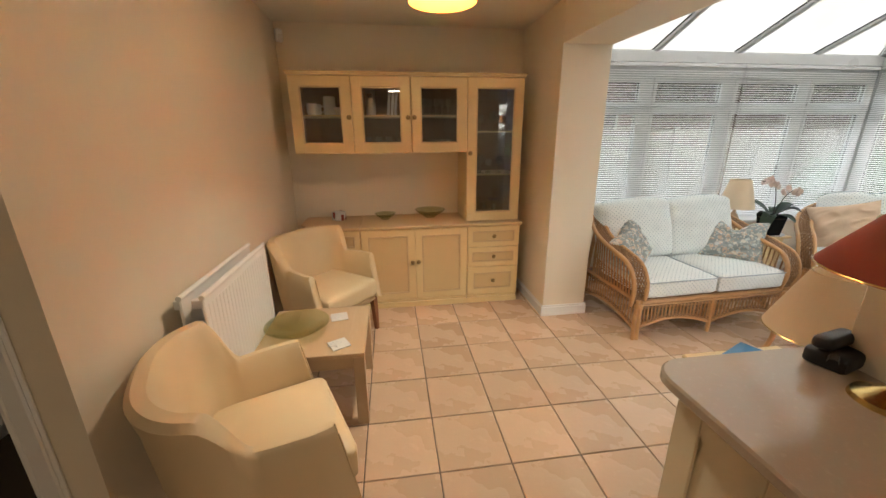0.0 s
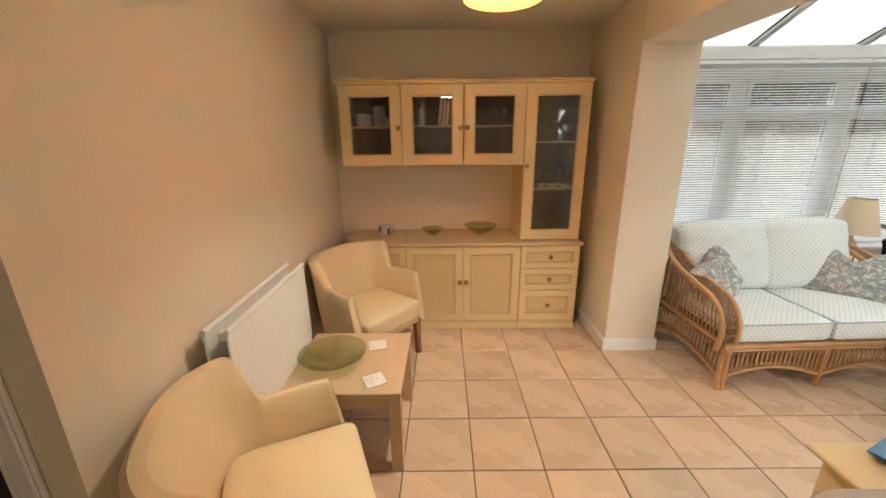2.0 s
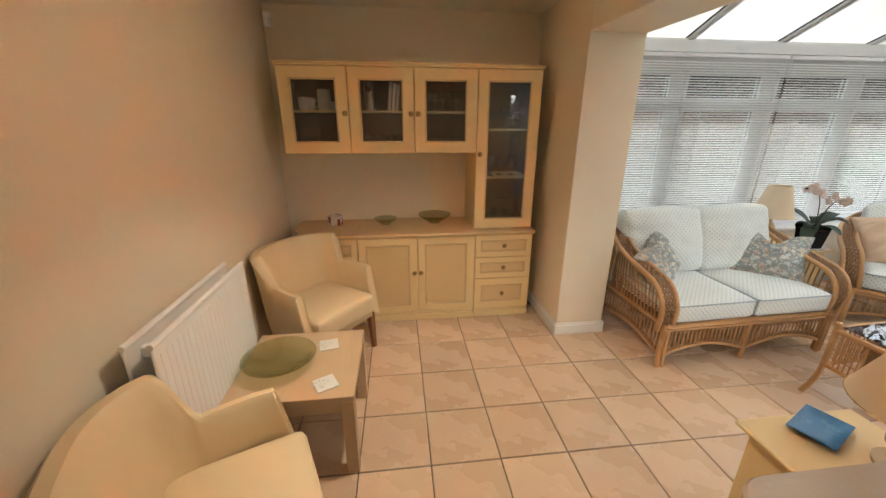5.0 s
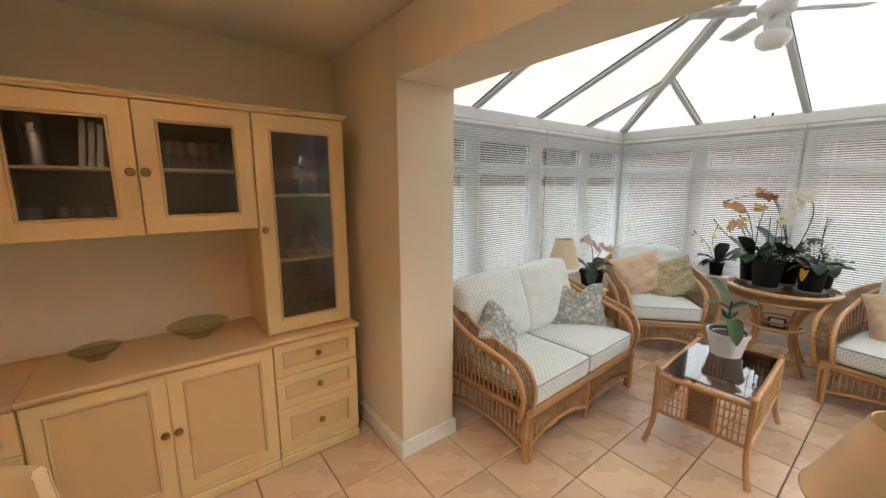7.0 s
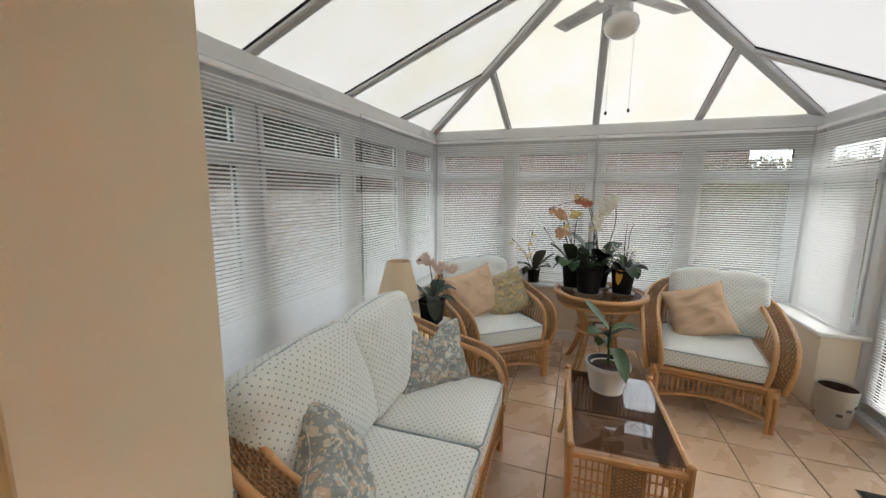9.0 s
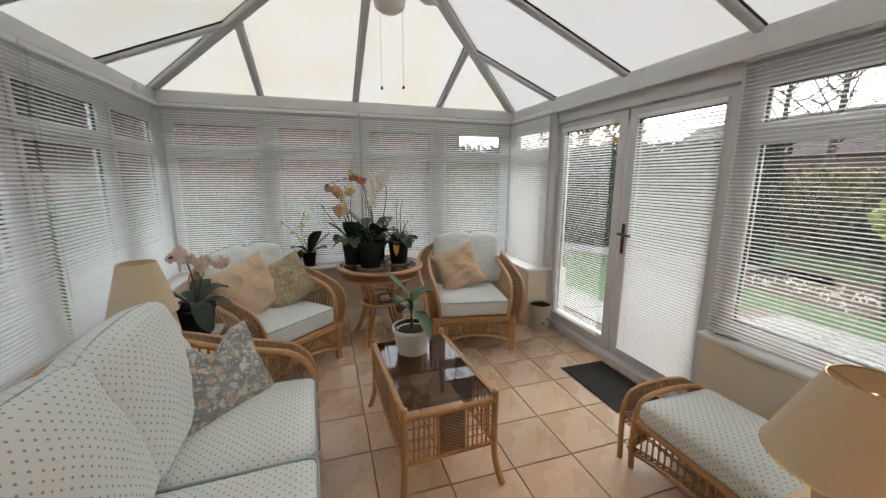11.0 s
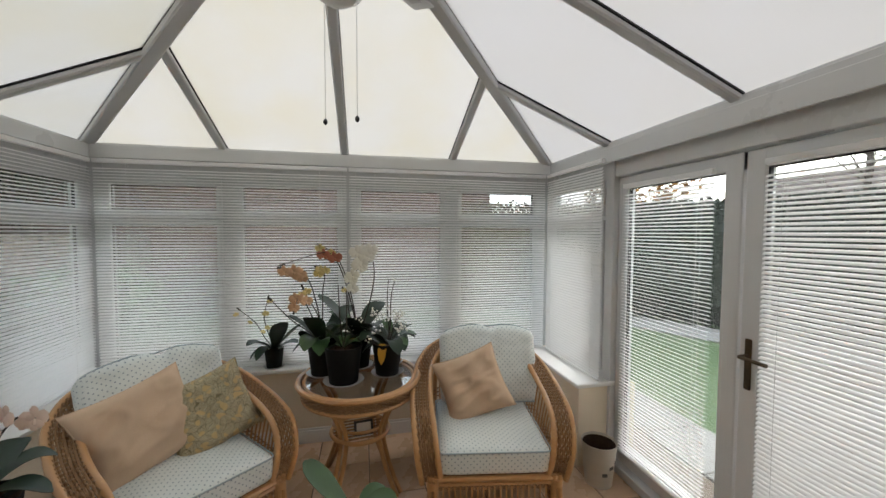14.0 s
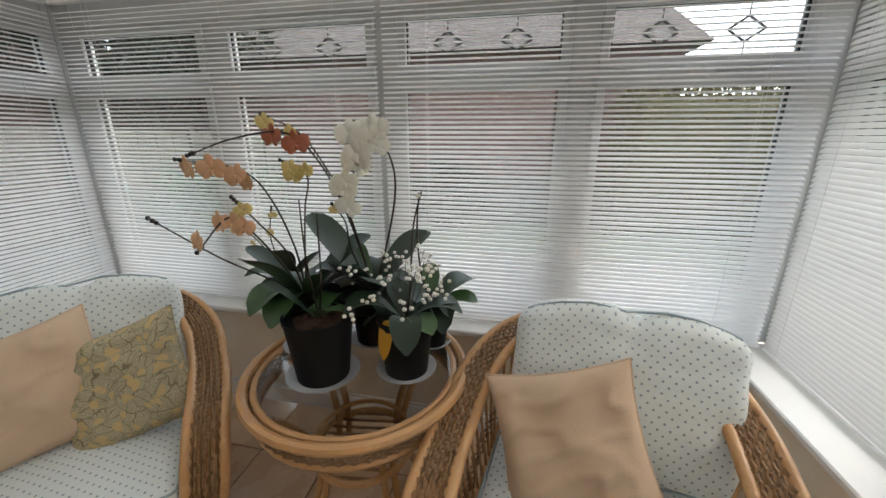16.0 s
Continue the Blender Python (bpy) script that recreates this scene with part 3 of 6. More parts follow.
def roof_sheet(corners, material):
    g = G()
    up = Vector((0, 0, 0.012))
    n = len(corners)
    vs = [Vector(c) for c in corners] + [Vector(c) + up for c in corners]
    fs = [tuple(range(n)), tuple(reversed(range(n, 2 * n)))] + [(i, (i + 1) % n + 0, (i + 1) % n + n, i + n) for i in range(n)]
    g.add(vs, fs)
    setting("roof_panel", g, material, "milky white polycarbonate roof sheet")
xs = [XC] + rafters_n[1:3] + [rafters_n[3], EX]
for ye, d in ((NY, -1), (SYR, 1)):
    for x0, x1 in zip(xs[:-1], xs[1:]):
        r0, r1 = min(RUN, EX - x0), min(RUN, EX - x1)
        c = [(x0, ye, EAVE), (x1, ye, EAVE), (x1, ye + d * r1, EAVE + r1 * SLOPE), (x0, ye + d * r0, EAVE + r0 * SLOPE)]
        if x0 < RX < x1:
            c = [c[0], c[1], c[2], (RX, YM, RZ), c[3]]
        if r1 < 0.01:
            c = [c[0], c[1], c[3]]
        roof_sheet(c if d < 0 else list(reversed(c)), POLY if d < 0 else POLYSOUTH)
ysr = [SYR, 1.10, YM, 2.90, NY]
for y0, y1 in zip(ysr[:-1], ysr[1:]):
    r0, r1 = min(NY - y0, y0 - SYR), min(NY - y1, y1 - SYR)
    c = [(EX, y0, EAVE), (EX, y1, EAVE), (EX - r1, y1, EAVE + r1 * SLOPE), (EX - r0, y0, EAVE + r0 * SLOPE)]
    c = [p for i, p in enumerate(c) if not (i == 2 and r1 < 0.01) and not (i == 3 and r0 < 0.01)]
    roof_sheet(list(reversed(c)), POLY)

# windows: local x along the wall, y outwards, z up
def diamond(height, cx, cz, parent):
    """A bevelled glass lozenge between lead strips."""
    g = G()
    r, h = 0.066, 0.044
    pts = [(cx - r, cz), (cx, cz + h), (cx + r, cz), (cx, cz - h)]
    for a, b in zip(pts, pts[1:] + pts[:1]):
        g.tube([(a[0], 0.018, a[1]), (b[0], 0.018, b[1])], 0.0045, 5)
    for d in (-1, 1):
        g.tube([(cx, 0.018, cz + d * h), (cx, 0.018, cz + d * height / 2)], 0.003, 5)
        g.tube([(cx + d * r, 0.018, cz), (cx + d * (r + 0.05), 0.018, cz)], 0.0025, 5)
    part("lead_diamond", g, LEAD, parent, "lead strips round a lozenge")
    k = 0.62
    vs = [(x, 0.019, z) for x, z in pts] + [(cx + (x - cx) * k, 0.012, cz + (z - cz) * k) for x, z in pts]
    fs = [(i, (i + 1) % 4, 4 + (i + 1) % 4, 4 + i) for i in range(4)]
    part("bevelled_glass", G().add(vs, fs), BEVEL, parent, "bevelled glass lozenge edge")

def window(name, length, edges, m, z0=SILL, z1=2.19, ends=0.05):
    w = thing(name, "white plastic window with fanlights above the transom", "window", m)
    w["kind"] = "structure"
    tr0, tr1 = 1.757, 1.787
    g = G().box((0, 0, z0), (length, 0.06, z0 + 0.055), 0.004).box((0, 0, z1 - 0.14), (length, 0.06, z1), 0.004)
    g.box((0, 0, tr0), (length, 0.06, tr1), 0.004)
    for i, e in enumerate(edges):
        hw = 0.055 if 0 < i < len(edges) - 1 else ends
        g.box((max(0, e - hw), -0.002, z0 + 0.001), (min(length, e + hw), 0.062, z1 - 0.001), 0.004)
    part("window_frame", g, UPVC, w)
    for a, b in zip(edges[:-1], edges[1:]):
        xa, xb = a + (0.055 if a > 0 else ends), b - (0.055 if b < length else ends)
        for za, zb in ((z0 + 0.055, tr0), (tr1, z1 - 0.14)):
            sash = part("sash", ring_frame(xa, xb, za, zb, -0.014, 0.045, 0.04, 0.005), UPVC, w, "white plastic sash")
            pane = part("pane", G().box((xa + 0.035, 0.024, za + 0.035), (xb - 0.035, 0.030, zb - 0.035), 0), PANE, sash)
            pane.visible_shadow = False
            ga = 0.0395
            seal = ring_frame(xa + ga, xb - ga, za + ga, zb - ga, 0.004, 0.022, 0.006, 0.001)
            part("seal", seal, SEAL, sash, "black glazing seal")
            if za > 1.5:
                for f in (0.30, 0.70):
                    diamond(zb - za - 0.08, xa + (xb - xa) * f, (za + zb) / 2, sash)
    return w

# the walls of glass
window("window_north", EX - XC, [0, 0.945, 1.855, 2.765, EX - XC], pose(XC, NY - 0.035, 0), ends=0.10)
window("window_east", NY - SYR - 0.06, [0, 0.943, 1.835, 2.695, NY - SYR - 0.06], pose(EX - 0.035, NY - 0.035, 0, 0, 0, -90), ends=0.11)
window("window_south_east", EX - 4.66, [0, EX - 4.66], pose(EX - 0.03, SYR - 0.02, 0, 0, 0, 180))
setting("corner_post", G().box((EX - 0.048, SYR - 0.077, SILL), (EX + 0.022, SYR + 0.028, 2.188), 0.004), UPVC, "white plastic corner post of the conservatory")
window("window_south_west", 2.855 - XC, [0, 2.855 - XC], pose(2.855, SY - 0.02, 0, 0, 0, 180))

# venetian blinds: one slat mesh for each length
slat_cache = {}
def blind(length, z0, z1, m, tilt=25, label="white venetian blind lowered over the window", cords=(0.12, 0.88)):
    b = thing("venetian_blind", label, "blind", m, "white venetian blinds")
    part("headrail", G().box((0, -0.014, z1 - 0.028), (length, 0.014, z1), 0.003), SLAT, b)
    part("bottom_rail", G().box((0, -0.011, z0), (length, 0.011, z0 + 0.012), 0.003), SLAT, b)
    if length not in slat_cache:
        g = G()
        prof = [(-0.0125, 0.0), (-0.006, 0.0022), (0, 0.003), (0.006, 0.0022), (0.0125, 0.0)]
        vs = [(x, y, z + dz) for x in (0.004, length - 0.004) for dz in (0, 0.0009) for y, z in prof]
        fs = []
        for i in range(4):
            fs += [(i, i + 1, 11 + i, 10 + i), (5 + i, 15 + i, 16 + i, 6 + i)]
        fs += [(0, 10, 15, 5), (4, 9, 19, 14)]
        g.add(vs, fs)
        slat_cache[length] = mesh_of("slat", g, SLAT, True)
    n = int((z1 - 0.04 - z0 - 0.02) / 0.0212)
    for i in range(n):
        s = new("slat", slat_cache[length])
        s.parent = b
        s.matrix_basis = pose(0, 0, z0 + 0.026 + i * 0.0212, tilt + random.uniform(-1.5, 1.5), 0, random.uniform(-0.05, 0.05))
    for c in cords:
        for y in (-0.0135, 0.0135):
            part("ladder_cord", G().tube([(c * length, y, z0 + 0.006), (c * length, y, z1 - 0.01)], 0.0009, 4), SLAT, b, "thin white ladder cord")
    gp = G()
    zz = z1 - 0.04
    k = 0
    while zz > z0 + 0.25:
        gp.lathe([(0.0005, -0.003), (0.0026, 0), (0.0005, 0.003)], 5, pose(0.012, -0.024, zz))
        zz -= 0.0085
    gp.tube([(0.012, -0.024, z1 - 0.02), (0.012, -0.024, zz)], 0.0008, 4)
    part("pull_chain", gp, GREY, b, "beaded pull chain")
    return b

# local -y points into the room
blind(1.915, SILL + 0.012, 2.18, pose(XC + 0.01, NY - 0.10, 0))
blind(1.60, SILL + 0.012, 2.18, pose(XC + 1.94, NY - 0.10, 0))
blind(1.735, SILL + 0.012, 2.18, pose(EX - 0.105, NY - 0.12, 0, 0, 0, -90))
blind(1.715, SILL + 0.012, 2.18, pose(EX - 0.105, NY - 1.87, 0, 0, 0, -90))
blind(0.79, SILL + 0.012, 2.18, pose(EX - 0.125, SYR + 0.075, 0, 0, 0, 180), 48)
blind(0.99, SILL + 0.03, 2.165, pose(2.85, SY + 0.058, 0, 0, 0, 180), 0, "white venetian blind lowered over the garden window")

# glazed double doors
def door_leaf(x0, x1, handle):
    d = thing("door", "white plastic glazed door with a blind", "door", pose(0, SY - 0.07, 0), "pair of glazed garden doors")
    d["kind"] = "structure"
    z0, z1, s = 0.07, 2.05, 0.09
    g = G().box((x0, 0, z0), (x1, 0.06, z0 + 0.11), 0.005).box((x0, 0, z1 - 0.085), (x1, 0.06, z1), 0.005)
    g.box((x0, 0.001, z0 + 0.001), (x0 + s, 0.061, z1 - 0.001), 0.005).box((x1 - s, 0.001, z0 + 0.001), (x1, 0.061, z1 - 0.001), 0.005)
    part("door_frame", g, UPVC, d)
    p = part("pane", G().box((x0 + s - 0.01, 0.02, z0 + 0.09), (x1 - s + 0.01, 0.026, z1 - 0.08), 0), PANE, d)
    p.visible_shadow = False
    gs = G()
    for a, b in (((x0 + s, z0 + 0.11), (x0 + s + 0.006, z1 - 0.085)), ((x1 - s - 0.006, z0 + 0.11), (x1 - s, z1 - 0.085)), ((x0 + s, z1 - 0.091), (x1 - s, z1 - 0.085))):
        gs.box((a[0], 0.03, a[1]), (b[0], 0.05, b[1]), 0)
    part("seal", gs, SEAL, d, "black glazing seal")
    if handle:
        gh = G().box((handle - 0.016, 0.06, 0.94), (handle + 0.016, 0.072, 1.18), 0.005)
        h = part("door_handle", gh, BRONZE, d, "dark bronze lever handle")
        part("lever", G().tube(spline([(handle, 0.07, 1.10), (handle, 0.115, 1.10), (handle - 0.02, 0.122, 1.10), (handle - 0.12, 0.118, 1.097)], 4), 0.009, 8), BRONZE, h, smooth=True)
    return d
door_leaf(3.715, 4.58, 0)
door_leaf(2.885, 3.70, 3.655)
blind(0.66, 0.155, 1.995, pose(4.508, SY + 0.006, 0, 0, 0, 180), -13, "white venetian blind with open slats fixed to the glazed door")
blind(0.655, 0.155, 1.995, pose(3.60, SY + 0.006, 0, 0, 0, 180), 30, "white venetian blind fixed to the glazed door")
g = G().box((4.585, SY - 0.1, 0.0), (4.66, SY + 0.03, 2.19), 0.004).box((2.855, SY - 0.1, 0.0), (2.88, SY + 0.03, 2.19), 0.004)
g.box((2.88, SY - 0.1, 2.06), (4.585, SY + 0.02, 2.19), 0.004).box((2.88, SY - 0.12, 0), (4.585, SY + 0.035, 0.06), 0.005)
setting("door_frame", g, UPVC, "white plastic frame of the garden doors with a low threshold")

# ---- large things ----
def rail_panel(w0, w1, y, zt, bow, name, parent, spacing=0.03, along="x", m=None):
    """A rail, a bowed lower rod and upright sticks between them."""
    def P(u, z):
        return (u, y, z) if along == "x" else (y, u, z)
    n = 16
    arc = [P(w0 + (w1 - w0) * i / n, 0.085 + bow * math.sin(math.pi * i / n)) for i in range(n + 1)]
    part(name + "_arch", G().tube(arc, 0.012, 7), RATTAN, parent, smooth=True)
    k = int((w1 - w0) / spacing)
    for i in range(1, k):
        u = w0 + (w1 - w0) * i / k
        zb = 0.085 + bow * math.sin(math.pi * i / k)
        part("stick", G().tube([P(u, zb + 0.005), P(u, zt)], 0.0055, 5), RATTAN, parent)
    g = G()
    for dz in (0.0, 0.009, 0.018):
        for top in (0, 1):
            pts = []
            for i in range(k * 2 + 1):
                f = i / (k * 2)
                zb = 0.085 + bow * math.sin(math.pi * f)
                z = zt - 0.02 - dz if top else zb + 0.018 + dz
                off = 0.006 * (1 if (i + int(dz * 200)) % 2 else -1)
                q = P(w0 + (w1 - w0) * f, z)
                pts.append((q[0], q[1] + off, q[2]) if along == "x" else (q[0] + off, q[1], q[2]))
            g.tube(pts, 0.0035, 4)
    part(name + "_weave", g, WEAVE, parent, "woven cane band")["kind"] = "stuff"

def rattan_seat(name, label, category, W, n_seat, m, group, back_top=0.92, depth=0.78, bow=0.035, lean=0.0):
    o = thing(name, label, category, m, group)
    hw = W / 2 - 0.06
    k = depth / 0.78
    ctrl = [((hw, 0.03, 0.28), (1, 0, 0)), ((hw + bow * 0.35, 0.0, 0.42), (1, 0, 0)), ((hw + bow * 0.6, 0.025, 0.53), (1, 0, 0)), ((hw + bow * 0.8, 0.10, 0.605), (1, 0, 0)),
            ((hw + bow, 0.24, 0.645), (1, 0, 0)), ((hw + bow, 0.40, 0.68), (1, 0, 0)), ((hw + bow * 0.7, 0.55 * k, 0.735), (0.97, 0.2, 0)),
            ((hw - 0.03, 0.69 * k, 0.80), (0.75, 0.65, 0)), ((hw - 0.15, 0.77 * k, 0.845), (0.3, 0.95, 0)), ((hw * 0.35, 0.80 * k, back_top - 0.05), (0, 1, 0))]
    full = ctrl + [((-p[0], p[1], p[2]), (-d[0], d[1], 0)) for p, d in reversed(ctrl)]
    path = spline([p for p, d in full], 8)
    lat = [v.normalized() for v in spline([d for p, d in full], 8)]
    for sg in (-1, 1):
        part("arm_pole", G().tube([p + l * 0.054 * sg for p, l in zip(path, lat)], 0.0175, 10), RATTAN, o, "steam-bent honey cane pole", True)
    # woven band between the two poles
    g = G()
    fine = []
    for i in range(len(path) - 1):
        seg = (path[i + 1] - path[i]).length
        q = max(1, round(seg / 0.0125))
        for j in range(q):
            t = j / q
            fine.append((path[i].lerp(path[i + 1], t), lat[i].lerp(lat[i + 1], t), (path[i + 1] - path[i]).normalized()))
    for q in range(8):
        u = -0.042 + 0.012 * q
        pts = []
        for i, (p, l, t) in enumerate(fine):
            up = l.cross(t)
            if up.z < 0:
                up = -up
            pts.append(p + l * u + up * (0.005 + 0.0058 * math.sin(math.pi * (i / 1.5 + q))))
        g.tube(pts, 0.0058, 5, False)
    for i in range(0, len(fine), 3):
        p, l, t = fine[i]
        g.tube([p - l * 0.045, p + l * 0.045], 0.0045, 4)
    part("woven_arm_band", g, WEAVE, o, "woven cane band between two poles")["kind"] = "stuff"
    # upright sticks from the band to the lower rail
    g = G()
    last = None
    low = 0.31
    for i in range(len(path)):
        p = path[i]
        if p.y < 0.06 or (last is not None and (p - last).length < 0.034):
            continue
        last = p
        by = min(p.y, 0.74 * k)
        bx = max(-hw, min(hw, p.x))
        part("stick", G().tube([p + Vector((0, 0, -0.005)), Vector(((p.x + bx) / 2, (p.y + by) / 2, (p.z + low) / 2)), Vector((bx, by, low))], 0.0058, 5), RATTAN, o)
    g = G()
    for zf in (0.25, 0.31, 0.37):
        pts = []
        j = 0
        for i in range(len(path)):
            p = path[i]
            if p.y < 0.06:
                continue
            j += 1
            bx, by = max(-hw, min(hw, p.x)), min(p.y, 0.74 * k)
            q = Vector((bx, by, low)).lerp(p, zf) + lat[i] * (0.007 if j % 2 else -0.007)
            pts.append(q)
        g.tube(pts, 0.004, 4)
    part("side_weave", g, WEAVE, o, "woven cane band")["kind"] = "stuff"
    # rails and legs
    ring = [(-hw, 0.02, low), (hw, 0.02, low)]
    part("front_rail", G().tube([(-hw, 0.015, low), (hw, 0.015, low)], 0.017, 8).tube([(-hw, 0.012, low - 0.027), (hw, 0.012, low - 0.027)], 0.010, 7), RATTAN, o, "honey cane rail", True)
    for s in (-1, 1):
        part("side_rail", G().tube([(s * hw, 0.02, low), (s * hw, 0.76 * k, low)], 0.015, 8), RATTAN, o, smooth=True)
        for dx, dy in ((0, 0), (0.03, 0.004), (0.015, 0.028)):
            part("leg", G().tube([(s * (hw - 0.02 + dx), 0.005 + dy, 0), (s * (hw - 0.015 + dx), 0.005 + dy, 0.16), (s * (hw - 0.02 + dx), 0.005 + dy, low + 0.02)], [0.0155, 0.0145, 0.0145], 8), RATTAN, o, smooth=True)
        part("back_leg", G().tube([(s * (hw - 0.02), 0.78 * k, 0), (s * (hw - 0.02), 0.75 * k, 0.4), (s * (hw - 0.07), 0.76 * k, 0.80)], 0.016, 8), RATTAN, o, smooth=True)
        part("leg_binding", G().tube([(s * (hw - 0.005), 0.015, low - 0.045), (s * (hw - 0.005), 0.015, low - 0.005)], 0.034, 10), RATTAN, o, "wrapped cane binding", True)
        rail_panel(0.04, 0.74 * k, s * hw, low, 0.06, "side_apron", o, 0.034, "y")
    part("back_rail", G().tube([(-hw, 0.76 * k, low), (hw, 0.76 * k, low)], 0.015, 8), RATTAN, o, smooth=True)
    sw = 2 * hw / n_seat
    for i in range(n_seat):
        rail_panel(-hw + sw * i, -hw + sw * (i + 1), 0.015, low - 0.02, 0.07, "front_apron", o, 0.031)
        if i:
            part("leg", G().tube([(-hw + sw * i, 0.015, 0), (-hw + sw * i, 0.015, low)], 0.016, 8), RATTAN, o, smooth=True)
    # seat slats under the cushion
    part("seat_platform", G().box((-hw, 0.03, low - 0.012), (hw, 0.75 * k, low + 0.012), 0.006), WEAVE, o, "woven cane seat platform")
    cw = (2 * hw - 0.07) / n_seat
    for i in range(n_seat):
        cx = -hw + 0.035 + cw * (i + 0.5)
        c = part("seat_cushion", G().soft((cw - 0.006, 0.60 * k, 0.145), 0.035, 10, 0.018), FABRIC, o, "pale blue dotted seat cushion", True, pose(cx, 0.295 * k, 0.405))
        loop = []
        for x, y in ((-1, -1), (1, -1), (1, 1), (-1, 1)):
            for q in range(5):
                a = math.atan2(y, x) - math.pi / 4 + q * math.pi / 8
                loop.append((x * (cw / 2 - 0.038) + 0.036 * math.cos(a), y * (0.30 * k - 0.036) + 0.036 * math.sin(a), 0.060))
        loop.append(loop[0])
        part("piping", G().tube(loop, 0.0045, 6), PIPING, c, "grey blue piping", True)
        bk = part("back_cushion", G().soft((cw + 0.055, 0.54, 0.15 if n_seat == 1 else 0.18), 0.06, 26, 0.045 if n_seat == 1 else 0.065), FABRIC, o, "pale blue dotted back cushion", True, pose(cx + lean, (0.65 if n_seat == 2 else 0.60) * k, 0.715 + lean * 0.3, 71 + random.uniform(-1.5, 1.5), random.uniform(-1.5, 1.5), 0))
        rumple(bk, 0.012, 7.0, i + (3 if n_seat == 1 else 9) + m.translation.y, 0.06 if n_seat == 1 else 0.03, 0.03 if n_seat == 1 else 0.0)
        rumple(c, 0.004, 6.0, i + 2)
        loop = []
        for x, y in ((-1, -1), (1, -1), (1, 1), (-1, 1)):
            for q in range(5):
                a = math.atan2(y, x) - math.pi / 4 + q * math.pi / 8
                loop.append((x * (cw / 2 + 0.01 - 0.06) + 0.057 * math.cos(a), y * 0.21 + 0.057 * math.sin(a), 0.045))
        loop.append(loop[0])
        loop = spline(loop, 6)
        pp = part("piping", G().tube(loop, 0.0045, 6), PIPING, bk, "grey blue piping", True)
        rumple(pp, 0.012, 7.0, i + (3 if n_seat == 1 else 9) + m.translation.y, 0.06 if n_seat == 1 else 0.03, 0.03 if n_seat == 1 else 0.0)
    return o

SUITE = "rattan suite"
CHAIR_A, CHAIR_B = pose(4.17, 2.56, 0, 0, 0, -48), pose(4.165, 1.155, 0, 0, 0, -99.5)
rattan_seat("rattan_sofa", "two-seat honey rattan sofa with pale blue dotted cushions", "sofa", 1.44, 2, pose(2.66, 2.445, 0, 0, 0, 2.0), SUITE)
rattan_seat("rattan_armchair", "honey rattan armchair with pale blue cushions beside a cream side table", "armchair", 0.82, 1, CHAIR_A, SUITE, 0.88, 0.86, 0.07)
rattan_seat("rattan_armchair", "honey rattan armchair with pale blue cushions beside the garden doors", "armchair", 0.82, 1, CHAIR_B, SUITE, 0.88, 0.86, 0.06, 0.06)

# footstool
def footstool(m):
    o = thing("rattan_footstool", "rattan footstool with a pale blue dotted cushion", "footstool", m, SUITE)
    L, D = 0.80, 0.50
    for s in (0, 1):
        x = L * s
        path = spline([(x, 0.02, 0.0), (x, 0.01, 0.26), (x, 0.035, 0.37), (x, 0.10, 0.41), (x, D / 2, 0.425), (x, D - 0.10, 0.41), (x, D - 0.035, 0.37), (x, D - 0.01, 0.26), (x, D - 0.02, 0)], 6)
        for q in (-0.04, 0.04):
            part("end_pole", G().tube([p + Vector((q, 0, 0)) for p in path], 0.0145, 8), RATTAN, o, smooth=True)
        g = G()
        for i in range(len(path) - 1):
            seg = path[i + 1] - path[i]
            if path[i].z < 0.25:
                continue
            for j in range(max(1, round(seg.length / 0.011))):
                p = path[i] + seg * (j / max(1, round(seg.length / 0.011)))
                g.tube([p + Vector((-0.035 + 0.014 * k2, 0, 0.004 + (0.005 if (k2 + j) % 2 else -0.005))) for k2 in range(6)], 0.005, 4, False)
        part("woven_end_band", g, WEAVE, o, "herringbone woven cane band")["kind"] = "stuff"
    for y in (0.02, D - 0.02):
        part("side_rail", G().tube([(0, y, 0.28), (L, y, 0.28)], 0.015, 8), RATTAN, o, smooth=True)
        rail_panel(0.02, L - 0.02, y, 0.265, 0.06, "apron", o, 0.034)
    rail_panel(0.03, D - 0.03, 0.0, 0.265, 0.05, "end_apron", o, 0.034, "y")
    rail_panel(0.03, D - 0.03, L, 0.265, 0.05, "end_apron", o, 0.034, "y")
    part("seat_platform", G().box((0.02, 0.03, 0.27), (L - 0.02, D - 0.03, 0.29), 0.005), WEAVE, o)
    part("seat_cushion", G().soft((L - 0.11, D - 0.02, 0.115), 0.03, 10, 0.02), FABRIC, o, "pale blue dotted cushion", True, pose(L / 2, D / 2, 0.35))
    return o
footstool(pose(1.90, 0.385, 0))

